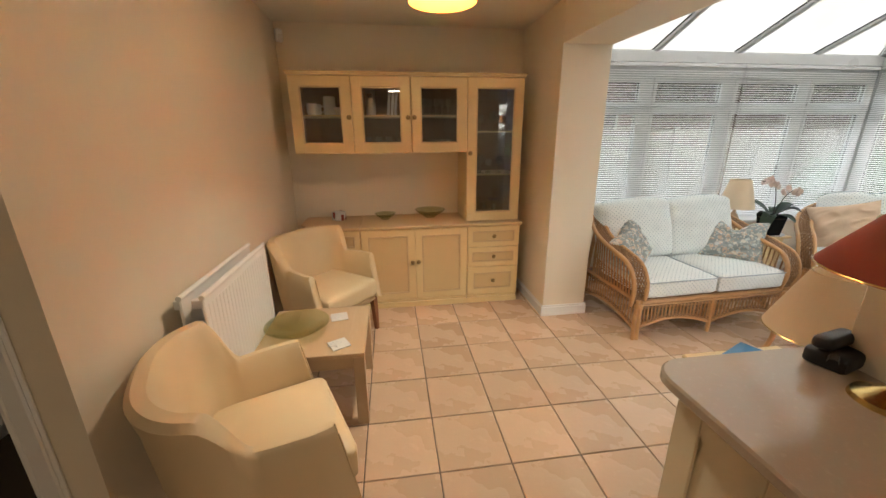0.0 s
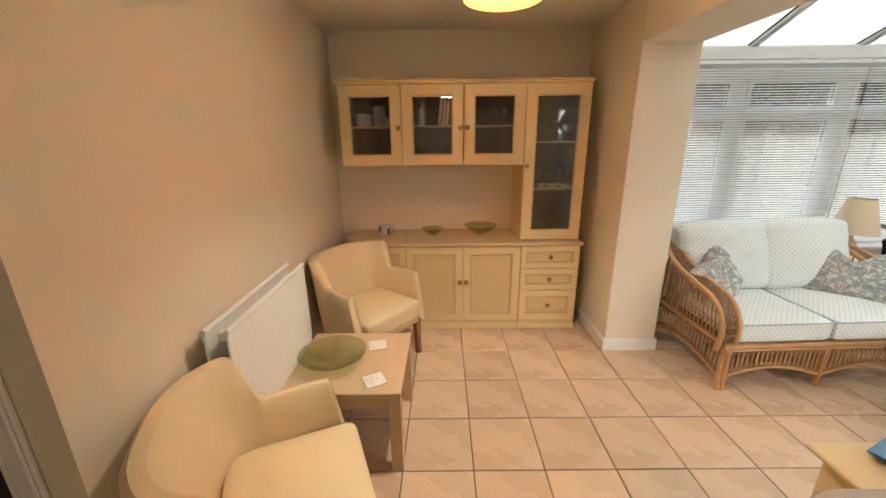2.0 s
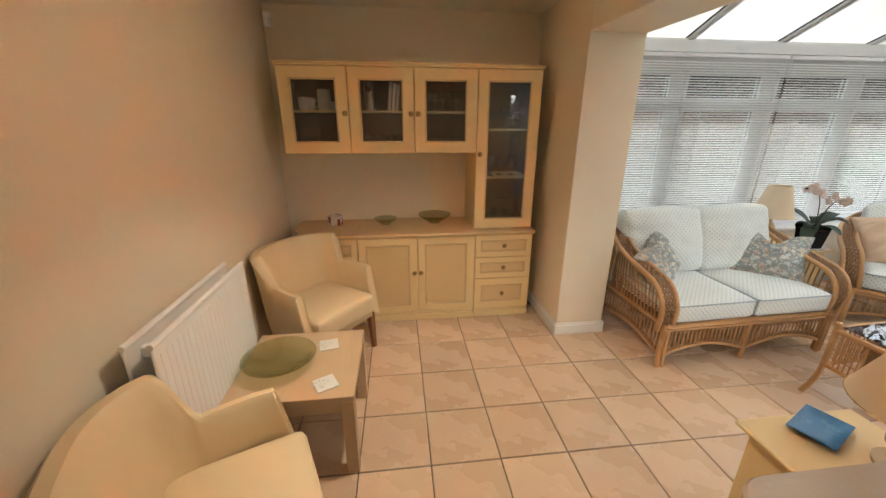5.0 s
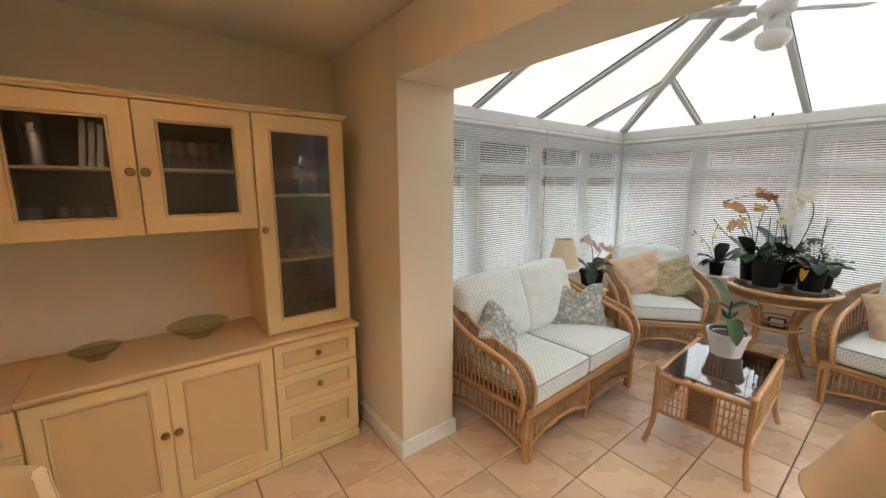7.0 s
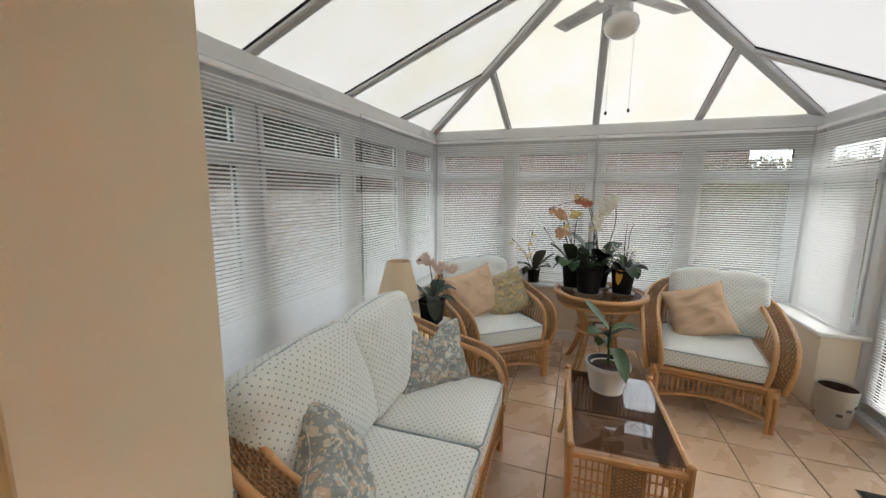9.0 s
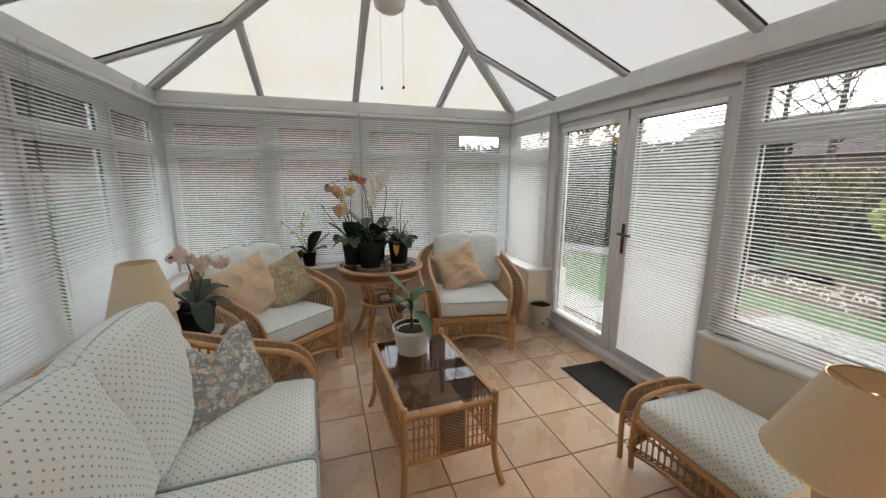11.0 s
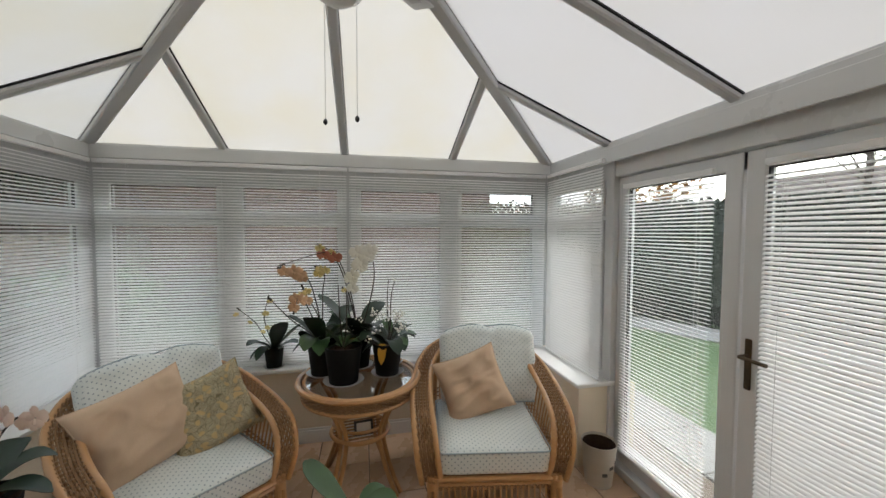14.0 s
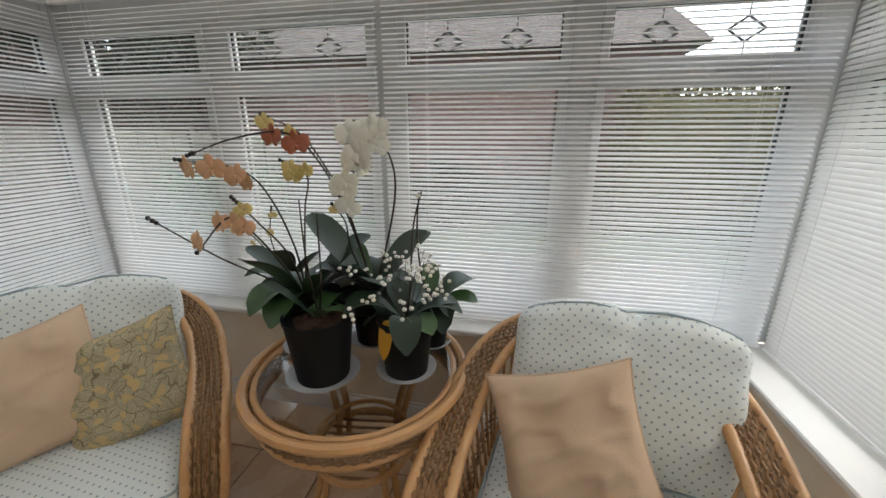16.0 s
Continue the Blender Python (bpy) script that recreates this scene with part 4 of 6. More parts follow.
# coffee table
def coffee_table(m):
    o = thing("rattan_coffee_table", "rattan coffee table with a smoked glass top", "coffee table", m)
    L, D, H = 0.79, 0.465, 0.48
    for sx in (0, 1):
        for sy in (0, 1):
            x, y = sx * L, sy * D
            dx, dy = (1 if sx else -1), (1 if sy else -1)
            part("leg", G().tube(spline([(x + dx * 0.05, y + dy * 0.03, 0), (x + dx * 0.02, y + dy * 0.012, 0.08), (x, y, 0.20), (x, y, H + 0.01)], 5), 0.0165, 8), RATTAN, o, smooth=True)
            part("finial", G().lathe([(0.0165, 0), (0.018, 0.008), (0.014, 0.016), (0.004, 0.02)], 10, pose(x, y, H + 0.008)), RATTAN, o, smooth=True)
    for y in (0, D):
        part("top_rail", G().tube([(0, y, H - 0.012), (L, y, H - 0.012)], 0.016, 8), RATTAN, o, smooth=True)
        part("low_rail", G().tube([(0, y, 0.215), (L, y, 0.215)], 0.012, 8), RATTAN, o, smooth=True)
    for x in (0, L):
        part("top_rail", G().tube([(x, 0, H - 0.03), (x, D, H - 0.03)], 0.016, 8), RATTAN, o, smooth=True)
        part("low_rail", G().tube([(x, 0, 0.215), (x, D, 0.215)], 0.012, 8), RATTAN, o, smooth=True)
    def lattice(a, b, axis, pos):
        P = (lambda u, z: (u, pos, z)) if axis == "x" else (lambda u, z: (pos, u, z))
        g = G()
        w = b - a
        t0, t1 = a + w * 0.34, a + w * 0.66
        for i in range(1, 17):
            u = a + w * i / 17
            if t0 - 0.01 < u < t1 + 0.01:
                continue
            g.tube([P(u, 0.22), P(u, H - 0.03)], 0.0048, 5)
        for u in (t0, t1):
            g.tube([P(u, 0.22), P(u, H - 0.03)], 0.009, 6)
        for i in range(1, 4):
            z = 0.22 + (H - 0.25) * i / 4
            g.tube([P(a, z), P(t0, z)], 0.0045, 5).tube([P(t1, z), P(b, z)], 0.0045, 5)
        part("lattice", g, RATTAN, o, "cane lattice panel")["kind"] = "stuff"
        g = G()
        k = 0
        z = 0.228
        while z < H - 0.035:
            pts = [P(t0 + (t1 - t0) * i / 8, z) for i in range(9)]
            pts = [Vector(p) + (Vector((0, 0.0025, 0)) if axis == "x" else Vector((0.0025, 0, 0))) * (1 if (i + k) % 2 else -1) for i, p in enumerate(pts)]
            g.tube(pts, 0.0046, 4, False)
            z += 0.0085
            k += 1
        part("woven_panel", g, WEAVE, o, "woven cane centre panel")["kind"] = "stuff"
    for y in (0.0, D):
        lattice(0.02, L - 0.02, "x", y)
    for x in (0.0, L):
        lattice(0.02, D - 0.02, "y", x)
    part("glass_top", G().box((0.014, 0.014, H - 0.006), (L - 0.014, D - 0.014, H), 0.002), SMOKED, o, "smoked glass top")
    return o
coffee_table(pose(2.815, 1.607, 0, 0, 0, 2.5))

# round rattan plant table
def round_table(m):
    o = thing("round_rattan_table", "round rattan table with a glass top and woven rim", "table", m)
    R, H = 0.385, 0.725
    def ring(r, z, t, sides=8):
        pts = [(r * math.cos(a), r * math.sin(a), z) for a in [2 * math.pi * i / 40 for i in range(41)]]
        return G().tube(pts, t, sides, False)
    part("rim", ring(R, H - 0.012, 0.018), RATTAN, o, "thick cane rim", True)
    part("rim", ring(R - 0.035, H - 0.016, 0.012), RATTAN, o, "inner cane rim", True)
    part("lower_rim", ring(R - 0.03, H - 0.10, 0.016), RATTAN, o, smooth=True)
    g = G()
    n = 110
    for k in range(7):
        z = H - 0.03 - k * 0.0095
        r = R - 0.006 - 0.02 * k / 7
        g.tube([((r + (0.005 if (i + k) % 2 else -0.005)) * math.cos(2 * math.pi * i / n), (r + (0.005 if (i + k) % 2 else -0.005)) * math.sin(2 * math.pi * i / n), z) for i in range(n + 1)], 0.0052, 4, False)
    part("woven_band", g, WEAVE, o, "brown woven cane band")["kind"] = "stuff"
    part("glass_top", G().lathe([(0.001, H - 0.016), (R - 0.03, H - 0.016), (R - 0.03, H - 0.010), (0.001, H - 0.010)], 40), CABGLASS, o, "glass top", False)
    for i in range(4):
        a = math.pi / 4 + i * math.pi / 2
        c, s = math.cos(a), math.sin(a)
        for d in (-0.022, 0.022):
            pts = spline([(0.30, 0), (0.25, 0.09), (0.19, 0.24), (0.17, 0.38), (0.22, 0.52), (0.31, H - 0.09)], 5)
            pts = [Vector((p.x * c - d * s, p.x * s + d * c, p.y)) for p in pts]
            part("leg", G().tube(pts, 0.014, 8), RATTAN, o, smooth=True)
    part("shelf_ring", ring(0.185, 0.36, 0.014), RATTAN, o, smooth=True)
    part("shelf_ring", ring(0.170, 0.42, 0.010), RATTAN, o, smooth=True)
    g = G()
    for i in range(9):
        x = -0.16 + 0.04 * i
        y = math.sqrt(max(0, 0.18 ** 2 - x * x))
        g.tube([(x, -y, 0.36), (x, y, 0.36)], 0.006, 5)
    part("shelf", g, WEAVE, o, "cane slatted shelf")
    return o
round_table(pose(4.77, 1.885, 0, 0, 0, 8))

# sideboard and wall cupboards
def panel_door(parent, x0, x1, z0, z1, y, knob=None, glazed=False, st=0.06, name="door"):
    """A framed door whose front stands at y, facing -y."""
    d = part(name, ring_frame(x0, x1, z0, z1, y, y + 0.02, st, 0.003), CREAMWOOD, parent)
    b = 0.012
    gm = ring_frame(x0 + st, x1 - st, z0 + st, z1 - st, y - 0.004, y + 0.012, b, 0.004)
    part("moulding", gm, TOPWOOD, d, "raised bead moulding")
    if glazed:
        p = part("glass", G().box((x0 + st, y + 0.008, z0 + st), (x1 - st, y + 0.011, z1 - st), 0), CABGLASS, d, "clear glass pane")
    else:
        part("panel", G().box((x0 + st, y + 0.008, z0 + st), (x1 - st, y + 0.016, z1 - st), 0.001), PANELWOOD, d)
    if knob:
        k = G().lathe([(0.009, 0), (0.008, 0.010), (0.017, 0.014), (0.019, 0.022), (0.014, 0.031), (0.001, 0.034)], 14, pose(knob[0], y, knob[1], 90, 0, 0))
        part("knob", k, KNOB, d, "round antique brass knob", True)
    return d

SB = "cream fitted dining furniture"
def base_unit(x0, x1, label, kind):
    y, yb = 3.265, YB
    o = thing("sideboard_unit", label, "cabinet", pose(0, 0, 0), SB)
    part("body", G().box((x0, y + 0.021, 0.075), (x1, yb - 0.002, 0.745), 0.002), CREAMWOOD, o)
    part("plinth", G().box((x0, y - 0.004, 0), (x1, y + 0.018, 0.052), 0.004).box((x0, y + 0.004, 0.052), (x1, y + 0.03, 0.074), 0.008), CREAMWOOD, o)
    if kind == "doors":
        mx = (x0 + x1) / 2
        panel_door(o, x0 + 0.003, mx - 0.002, 0.08, 0.74, y, (mx - 0.026, 0.44))
        panel_door(o, mx + 0.002, x1 - 0.003, 0.08, 0.74, y, (mx + 0.026, 0.44))
    elif kind == "drawers":
        for a, b in ((0.08, 0.355), (0.36, 0.545), (0.55, 0.74)):
            panel_door(o, x0 + 0.003, x1 - 0.003, a, b, y, ((x0 + x1) / 2, (a + b) / 2 + 0.005), st=0.045 if b - a < 0.2 else 0.06, name="drawer")
    else:
        panel_door(o, x0 + 0.003, x1 - 0.003, 0.55, 0.74, y, ((x0 + x1) / 2, 0.65), st=0.045, name="drawer")
        panel_door(o, x0 + 0.003, x1 - 0.003, 0.08, 0.545, y, (x1 - 0.04, 0.44))
base_unit(0.852, 1.335, "cream sideboard unit with three panelled drawers", "drawers")
base_unit(-0.092, 0.850, "cream sideboard unit with two panelled doors", "doors")
base_unit(-0.56, -0.094, "cream sideboard unit with a drawer over a door", "one")
wt = thing("worktop", "pale wood sideboard worktop with a moulded edge", "worktop")
for ol in ([(1.35, 3.245), (1.35, YB - 0.001), (-0.091, YB - 0.001), (-0.091, 3.245)], [(-0.0935, 3.245), (-0.0935, YB - 0.001), (-0.62, YB - 0.001), (-0.62, 3.48), (-0.52, 3.31), (-0.44, 3.245)]):
    g = G()
    n = len(ol)
    vs = []
    for z, ins in ((0.745, 0.008), (0.757, 0.0), (0.768, 0.0), (0.773, 0.004)):
        vs += [(x - ins * (x > 1) + ins * (x < -0.3), y + ins * (y < 3.7), z) for x, y in ol]
    fs = [tuple(reversed(range(n))), tuple(range(3 * n, 4 * n))]
    for k in range(3):
        fs += [(k * n + i, k * n + (i + 1) % n, (k + 1) * n + (i + 1) % n, (k + 1) * n + i) for i in range(n)]
    part("slab", g.add(vs, fs), TOPWOOD, wt)

def wall_unit(x0, x1, z0, z1, label, knob, shelves):
    y, d = 3.33, YB - 3.33
    o = thing("wall_cupboard", label, "cabinet", pose(0, 0, 0), SB)
    g = G().box((x0, y + 0.021, z0), (x0 + 0.018, YB - 0.002, z1), 0.002).box((x1 - 0.018, y + 0.021, z0), (x1, YB - 0.002, z1), 0.002)
    g.box((x0 + 0.018, y + 0.021, z0), (x1 - 0.018, YB - 0.002, z0 + 0.018), 0.002).box((x0 + 0.018, y + 0.021, z1 - 0.018), (x1 - 0.018, YB - 0.002, z1), 0.002)
    part("carcass", g, CREAMWOOD, o)
    # thin dark brown sheets over the inner faces of the cream carcass
    part("lining", G().box((x0 + 0.019, YB - 0.02, z0 + 0.019), (x1 - 0.019, YB - 0.012, z1 - 0.019), 0).box((x0 + 0.0185, y + 0.03, z0 + 0.019), (x0 + 0.022, YB - 0.021, z1 - 0.019), 0).box((x1 - 0.022, y + 0.03, z0 + 0.019), (x1 - 0.0185, YB - 0.021, z1 - 0.019), 0).box((x0 + 0.023, y + 0.03, z0 + 0.0185), (x1 - 0.023, YB - 0.021, z0 + 0.021), 0).box((x0 + 0.023, y + 0.03, z1 - 0.022), (x1 - 0.023, YB - 0.021, z1 - 0.0185), 0), CABIN, o, "dark brown sheets over the inner faces")
    for z in shelves:
        part("shelf", G().box((x0 + 0.022, y + 0.04, z), (x1 - 0.022, YB - 0.022, z + 0.012), 0.001), CREAMWOOD, o)
    panel_door(o, x0 + 0.002, x1 - 0.002, z0 + 0.002, z1 - 0.002, y, knob, True, 0.075)
    return o
for x0, x1, kx in ((-0.56, -0.090, -0.115), (-0.088, 0.380, 0.355), (0.382, 0.848, 0.408)):
    wall_unit(x0, x1, 1.385, 1.975, "cream glazed wall cupboard holding china and glasses", (kx, 1.665), [1.675])
wall_unit(0.850, 1.335, 0.778, 1.975, "tall cream glazed cabinet standing on the sideboard", (0.875, 1.375), [1.18, 1.545])
cor = thing("cornice", "cream moulded cornice along the top of the cupboards", "trim")
part("moulding", G().box((-0.565, 3.318, 1.977), (1.34, YB - 0.002, 1.992), 0.003).box((-0.575, 3.305, 1.992), (1.35, YB - 0.002, 2.004), 0.004), CREAMWOOD, cor)

# tub chairs
def tub_chair(label, m):
    o = thing("tub_chair", label, "armchair", m, "cream leather tub chairs")
    W, D = 0.29, 0.56
    plan = spline([(-W, 0.0), (-W - 0.005, 0.12), (-W + 0.012, 0.28), (-W + 0.055, 0.42), (-0.135, 0.49), (0, 0.505), (0.135, 0.49), (W - 0.055, 0.42), (W - 0.012, 0.28), (W + 0.005, 0.12), (W, 0.0)], 9)
    plan = [Vector((q.x, q.y, 0)) for q in plan]
    n = len(plan)
    vs, fs = [], []
    rows = 8
    for i, p in enumerate(plan):
        a, b = plan[max(i - 1, 0)], plan[min(i + 1, n - 1)]
        t = (b - a).normalized()
        nr = Vector((t.y, -t.x, 0))          # towards the seat
        if nr.dot(Vector((0, 0.2, 0)) - p) < 0:
            nr = -nr
        f = abs(2 * i / (n - 1) - 1)
        back = max(0.0, min(1.0, (0.58 - f) / 0.13))
        back = back * back * (3 - 2 * back)
        top = 0.635 + 0.003 * f + 0.19 * back
        lean = 0.055 * back + 0.008 * f
        th = 0.026 + 0.012 * back
        out = -nr
        prof = [(-th, 0.268, 0), (-th - 0.004, 0.36, 0.15), (-th - 0.002, top - 0.10, 0.7), (-th, top - 0.02, 1), (-th * 0.5, top, 1), (th * 0.5, top, 1), (th, top - 0.02, 1), (th + 0.004, top - 0.12, 0.6), (th, 0.30, 0.05)]
        for off, z, k in prof:
            q = Vector((p.x, p.y, 0)) + nr * off + out * lean * k
            q.y += 0.065 * max(0.0, f - 0.70) / 0.30 * (z - 0.27) / 0.36
            vs.append((q.x, q.y, z))
    pr = 9
    for i in range(n - 1):
        for j in range(pr - 1):
            fs.append((i * pr + j, (i + 1) * pr + j, (i + 1) * pr + j + 1, i * pr + j + 1))
        fs.append((i * pr + pr - 1, (i + 1) * pr + pr - 1, (i + 1) * pr, i * pr))
    fs.append(tuple(range(pr)))
    fs.append(tuple(reversed(range((n - 1) * pr, n * pr))))
    sh = part("shell", G().add(vs, fs), LEATHER, o, "curved cream leather back and arms", True)
    bm = bmesh.new()
    bm.from_mesh(sh.data)
    bmesh.ops.recalc_face_normals(bm, faces=bm.faces)
    bm.to_mesh(sh.data)
    bm.free()
    for sx in (-1, 1):
        pts = [(sx * (W + 0.002), -0.003, 0.275), (sx * (W + 0.004), 0.026, 0.45), (sx * (W + 0.007), 0.057, 0.615)]
        for dx in (-0.024, 0.024):
            part("piping", G().tube([(p[0] + dx, p[1], p[2]) for p in pts], 0.003, 5), LEATHER, o)
    part("seat", G().soft((2 * W - 0.07, 0.48, 0.15), 0.035, 10, 0.016), LEATHER, o, "padded cream leather seat", True, pose(0, 0.215, 0.385))
    part("seat_base", G().box((-W + 0.02, 0.005, 0.265), (W - 0.03, 0.43, 0.31), 0.01), LEATHER, o)
    for x, y, dx, dy in ((-0.255, 0.03, -0.01, -0.01), (0.255, 0.03, 0.01, -0.01), (-0.19, 0.41, -0.02, 0.06), (0.19, 0.41, 0.02, 0.06)):
        a, b = 0.022, 0.014
        vs = [(x + sx * a, y + sy * a, 0.285) for sx, sy in ((-1, -1), (1, -1), (1, 1), (-1, 1))] + [(x + dx + sx * b, y + dy + sy * b, 0) for sx, sy in ((-1, -1), (1, -1), (1, 1), (-1, 1))]
        part("leg", G().add(vs, [(0, 1, 2, 3), (7, 6, 5, 4), (0, 4, 5, 1), (1, 5, 6, 2), (2, 6, 7, 3), (3, 7, 4, 0)]), LEGWOOD, o, "tapered reddish wood leg")
    return o
tub_chair("cream leather tub chair beside the sideboard", pose(-0.125, 2.685, 0, 0, 0, 52))
tub_chair("cream leather tub chair beside the radiator", pose(-0.085, 1.43, 0, 0, 0, 113))

# oak side table
o = thing("occasional_table", "pale oak veneer occasional table", "table")
part("tabletop", G().box((-0.56, 1.83, 0.425), (0.015, 2.40, 0.45), 0.003), OAK, o)
for x in (-0.56, -0.048):
    for y in (1.83, 2.34):
        part("leg", G().box((x + 0.001, y + 0.001, 0), (x + 0.06, y + 0.059, 0.425), 0.003), OAK, o)
part("apron", G().box((-0.50, 1.84, 0.355), (-0.048, 1.86, 0.424), 0.002).box((-0.50, 2.37, 0.355), (-0.048, 2.39, 0.424), 0.002).box((-0.55, 1.89, 0.355), (-0.53, 2.34, 0.424), 0.002).box((-0.018, 1.89, 0.355), (0.002, 2.34, 0.424), 0.002), OAK, o)

# radiator: two white panels on brackets
o = thing("radiator", "white double-panel radiator fixed to the wall", "radiator")
for x, nm in ((-0.57, "front_panel"), (-0.655, "rear_panel")):
    y0, y1, z0, z1 = 1.57, 2.335, 0.32, 0.922
    g = G().box((x - 0.006, y0, z0), (x + 0.006, y1, z1), 0.004)
    g.tube([(x, y0, z1 - 0.004), (x, y1, z1 - 0.004)], 0.012, 8).tube([(x, y0, z0 + 0.004), (x, y1, z0 + 0.004)], 0.012, 8)
    panel = part(nm, g, WHITE, o)
    y = y0 + 0.03
    while nm == "front_panel" and y < y1 - 0.045:
        part("flute", G().box((x + 0.004, y, z0 + 0.04), (x + 0.0078, y + 0.026, z1 - 0.045), 0.0016), WHITE, panel)
        y += 0.0335
for y in (1.64, 2.25):
    for z in (0.40, 0.84):
        part("bracket", G().box((XL, y, z), (-0.577, y + 0.03, z + 0.04), 0.003), WHITE, o)
for y in (1.60, 2.30):
    part("pipe", G().tube([(-0.613, y, 0.34), (-0.613, y, 0.0)], 0.009, 8), WHITE, o)

# peninsula worktop and unit
o = thing("kitchen_peninsula", "cream kitchen peninsula with a rounded end", "cabinet")
part("body", G().box((0.98, 0.50, 0.0), (XH - 0.002, 0.915, 0.865), 0.02), KITCHEN, o, "cream panelled cabinet")
g = G().box((0.968, 0.54, 0.10), (0.978, 0.62, 0.84), 0.003).box((0.968, 0.80, 0.10), (0.978, 0.88, 0.84), 0.003).box((0.968, 0.62, 0.10), (0.978, 0.80, 0.18), 0.003).box((0.968, 0.62, 0.76), (0.978, 0.80, 0.84), 0.003)
part("end_panel", g, KITCHEN, o)
ol = []
for cx, cy, a0, r in ((0.995, 0.86, 90, 0.09), (0.955, 0.505, 180, 0.05)):
    for i in range(9):
        a = radians(a0 + i * 90 / 8)
        ol.append((cx + r * math.cos(a), cy + r * math.sin(a)))
ol += [(XH - 0.002, 0.455), (XH - 0.002, 0.95)]
g = G()
n = len(ol)
lay = [(0.866, 0.006), (0.872, 0.0), (0.893, 0.0), (0.90, 0.006)]
cen = Vector((1.2, 0.72))
vs = []
for z, ins in lay:
    for x, y in ol:
        d = Vector((x, y)) - cen
        q = Vector((x, y)) - d.normalized() * ins
        vs.append((q.x, q.y, z))
fs = [tuple(range(n))[::-1][::-1], tuple(range(3 * n, 4 * n))[::-1]]
for k in range(3):
    fs += [(k * n + i, (k + 1) * n + i, (k + 1) * n + (i + 1) % n, k * n + (i + 1) % n) for i in range(n)]
part("worktop", g.add(vs, fs), WORKTOP, o, "glossy speckled beige worktop")

# ---- dining room: smaller things ----
def bowl(name, label, x, y, z, r, h, mat, foot=0.35):
    prof = [(r * foot, 0), (r * foot, 0.006), (r * 0.5, h * 0.25), (r * 0.8, h * 0.62), (r, h), (r - 0.004, h), (r * 0.78, h * 0.62 + 0.005), (r * 0.48, h * 0.25 + 0.007), (0.002, 0.012)]
    ob = part(name, G().lathe(prof, 36, pose(0, 0, 0)), mat, None, "", True, pose(x, y, z))
    return tagged(ob, label, "bowl")
bowl("glass_bowl", "shallow olive glass bowl on the sideboard", 0.125, 3.575, 0.774, 0.098, 0.055, GREENGLASS, 0.42)
bowl("glass_bowl", "wide olive glass bowl on the sideboard", 0.55, 3.60, 0.774, 0.145, 0.075, GREENGLASS, 0.36)
bowl("glass_bowl", "large olive glass bowl on the oak table", -0.37, 2.09, 0.451, 0.175, 0.065, GREENGLASS, 0.4)
tv = thing("tealight_holder", "small white petalled tealight holder on the sideboard", "candle holder", pose(-0.30, 3.595, 0.774))
part("cup", G().lathe([(0.038, 0), (0.05, 0.02), (0.05, 0.08), (0.042, 0.08), (0.036, 0.01)], 18), CHINA, tv, smooth=True)
for i in range(14):
    a = 2 * math.pi * i / 14
    part("petal", G().soft((0.028, 0.009, 0.056), 0.0044, 4, 0, pose(0.059 * math.cos(a), 0.059 * math.sin(a), 0.032 + 0.022 * (i % 2), 0, 0, math.degrees(a) + 90)), CHINA if i % 3 else REDSHADE, tv)
for x, y, r in ((-0.163, 2.254, 12), (-0.125, 1.93, 28)):
    c = thing("coaster", "white square coaster with a grey sprig on the oak table", "coaster", pose(x, y, 0.451, 0, 0, r), "coasters")
    part("board", G().box((-0.05, -0.05, 0), (0.05, 0.05, 0.005), 0.002), CHINA, c)
    g = G()
    for k in range(5):
        a = radians(40 + k * 25)
        g.tube([(-0.02, -0.03, 0.0056), (-0.02 + 0.045 * math.cos(a), -0.03 + 0.06 * math.sin(a), 0.0056)], 0.0008, 4)
        g.lathe([(0.001, 0), (0.006, 0.0006), (0.001, 0.0012)], 7, pose(-0.02 + 0.045 * math.cos(a), -0.03 + 0.06 * math.sin(a), 0.0052))
    part("sprig", g, GREY, c, "grey printed sprig")

# glasses and china in the cupboards
def tumbler(x, y, z, r=0.03, h=0.09, stem=False):
    if stem:
        prof = [(0.028, 0), (0.028, 0.003), (0.004, 0.008), (0.004, h * 0.45), (r, h * 0.62), (r * 0.85, h), (r * 0.8, h), (r * 0.9, h * 0.64), (0.002, h * 0.48)]
    else:
        prof = [(r * 0.8, 0), (r, h), (r - 0.003, h), (r * 0.75, 0.006), (0.001, 0.006)]
    return tagged(part("drinking_glass", G().lathe(prof, 14), TUMBLER, None, "", True, pose(x, y, z)), "clear drinking glass in the cupboard", "glass", "glasses in the cupboard")
def mug(x, y, z, turn):
    o = thing("mug", "white china mug in the glazed cupboard", "mug", pose(x, y, z, 0, 0, turn), "china in the cupboard")
    part("cup", G().lathe([(0.03, 0), (0.042, 0.02), (0.042, 0.09), (0.038, 0.09), (0.036, 0.01), (0.001, 0.008)], 18), CHINA, o, smooth=True)
    part("handle", G().tube(spline([(0.04, 0, 0.075), (0.065, 0, 0.07), (0.068, 0, 0.04), (0.04, 0, 0.025)], 4), 0.005, 6), CHINA, o, smooth=True)
for x in (-0.42, -0.40):
    mug(x, 3.47 if x < -0.41 else 3.55, 1.688, 0)
bl = part("china_bowl", G().lathe([(0.02, 0), (0.03, 0.01), (0.05, 0.06), (0.047, 0.06), (0.026, 0.012), (0.001, 0.01)], 18), CHINA, None, "", True, pose(-0.20, 3.47, 1.688))
tagged(bl, "small white china bowl in the cupboard", "bowl")
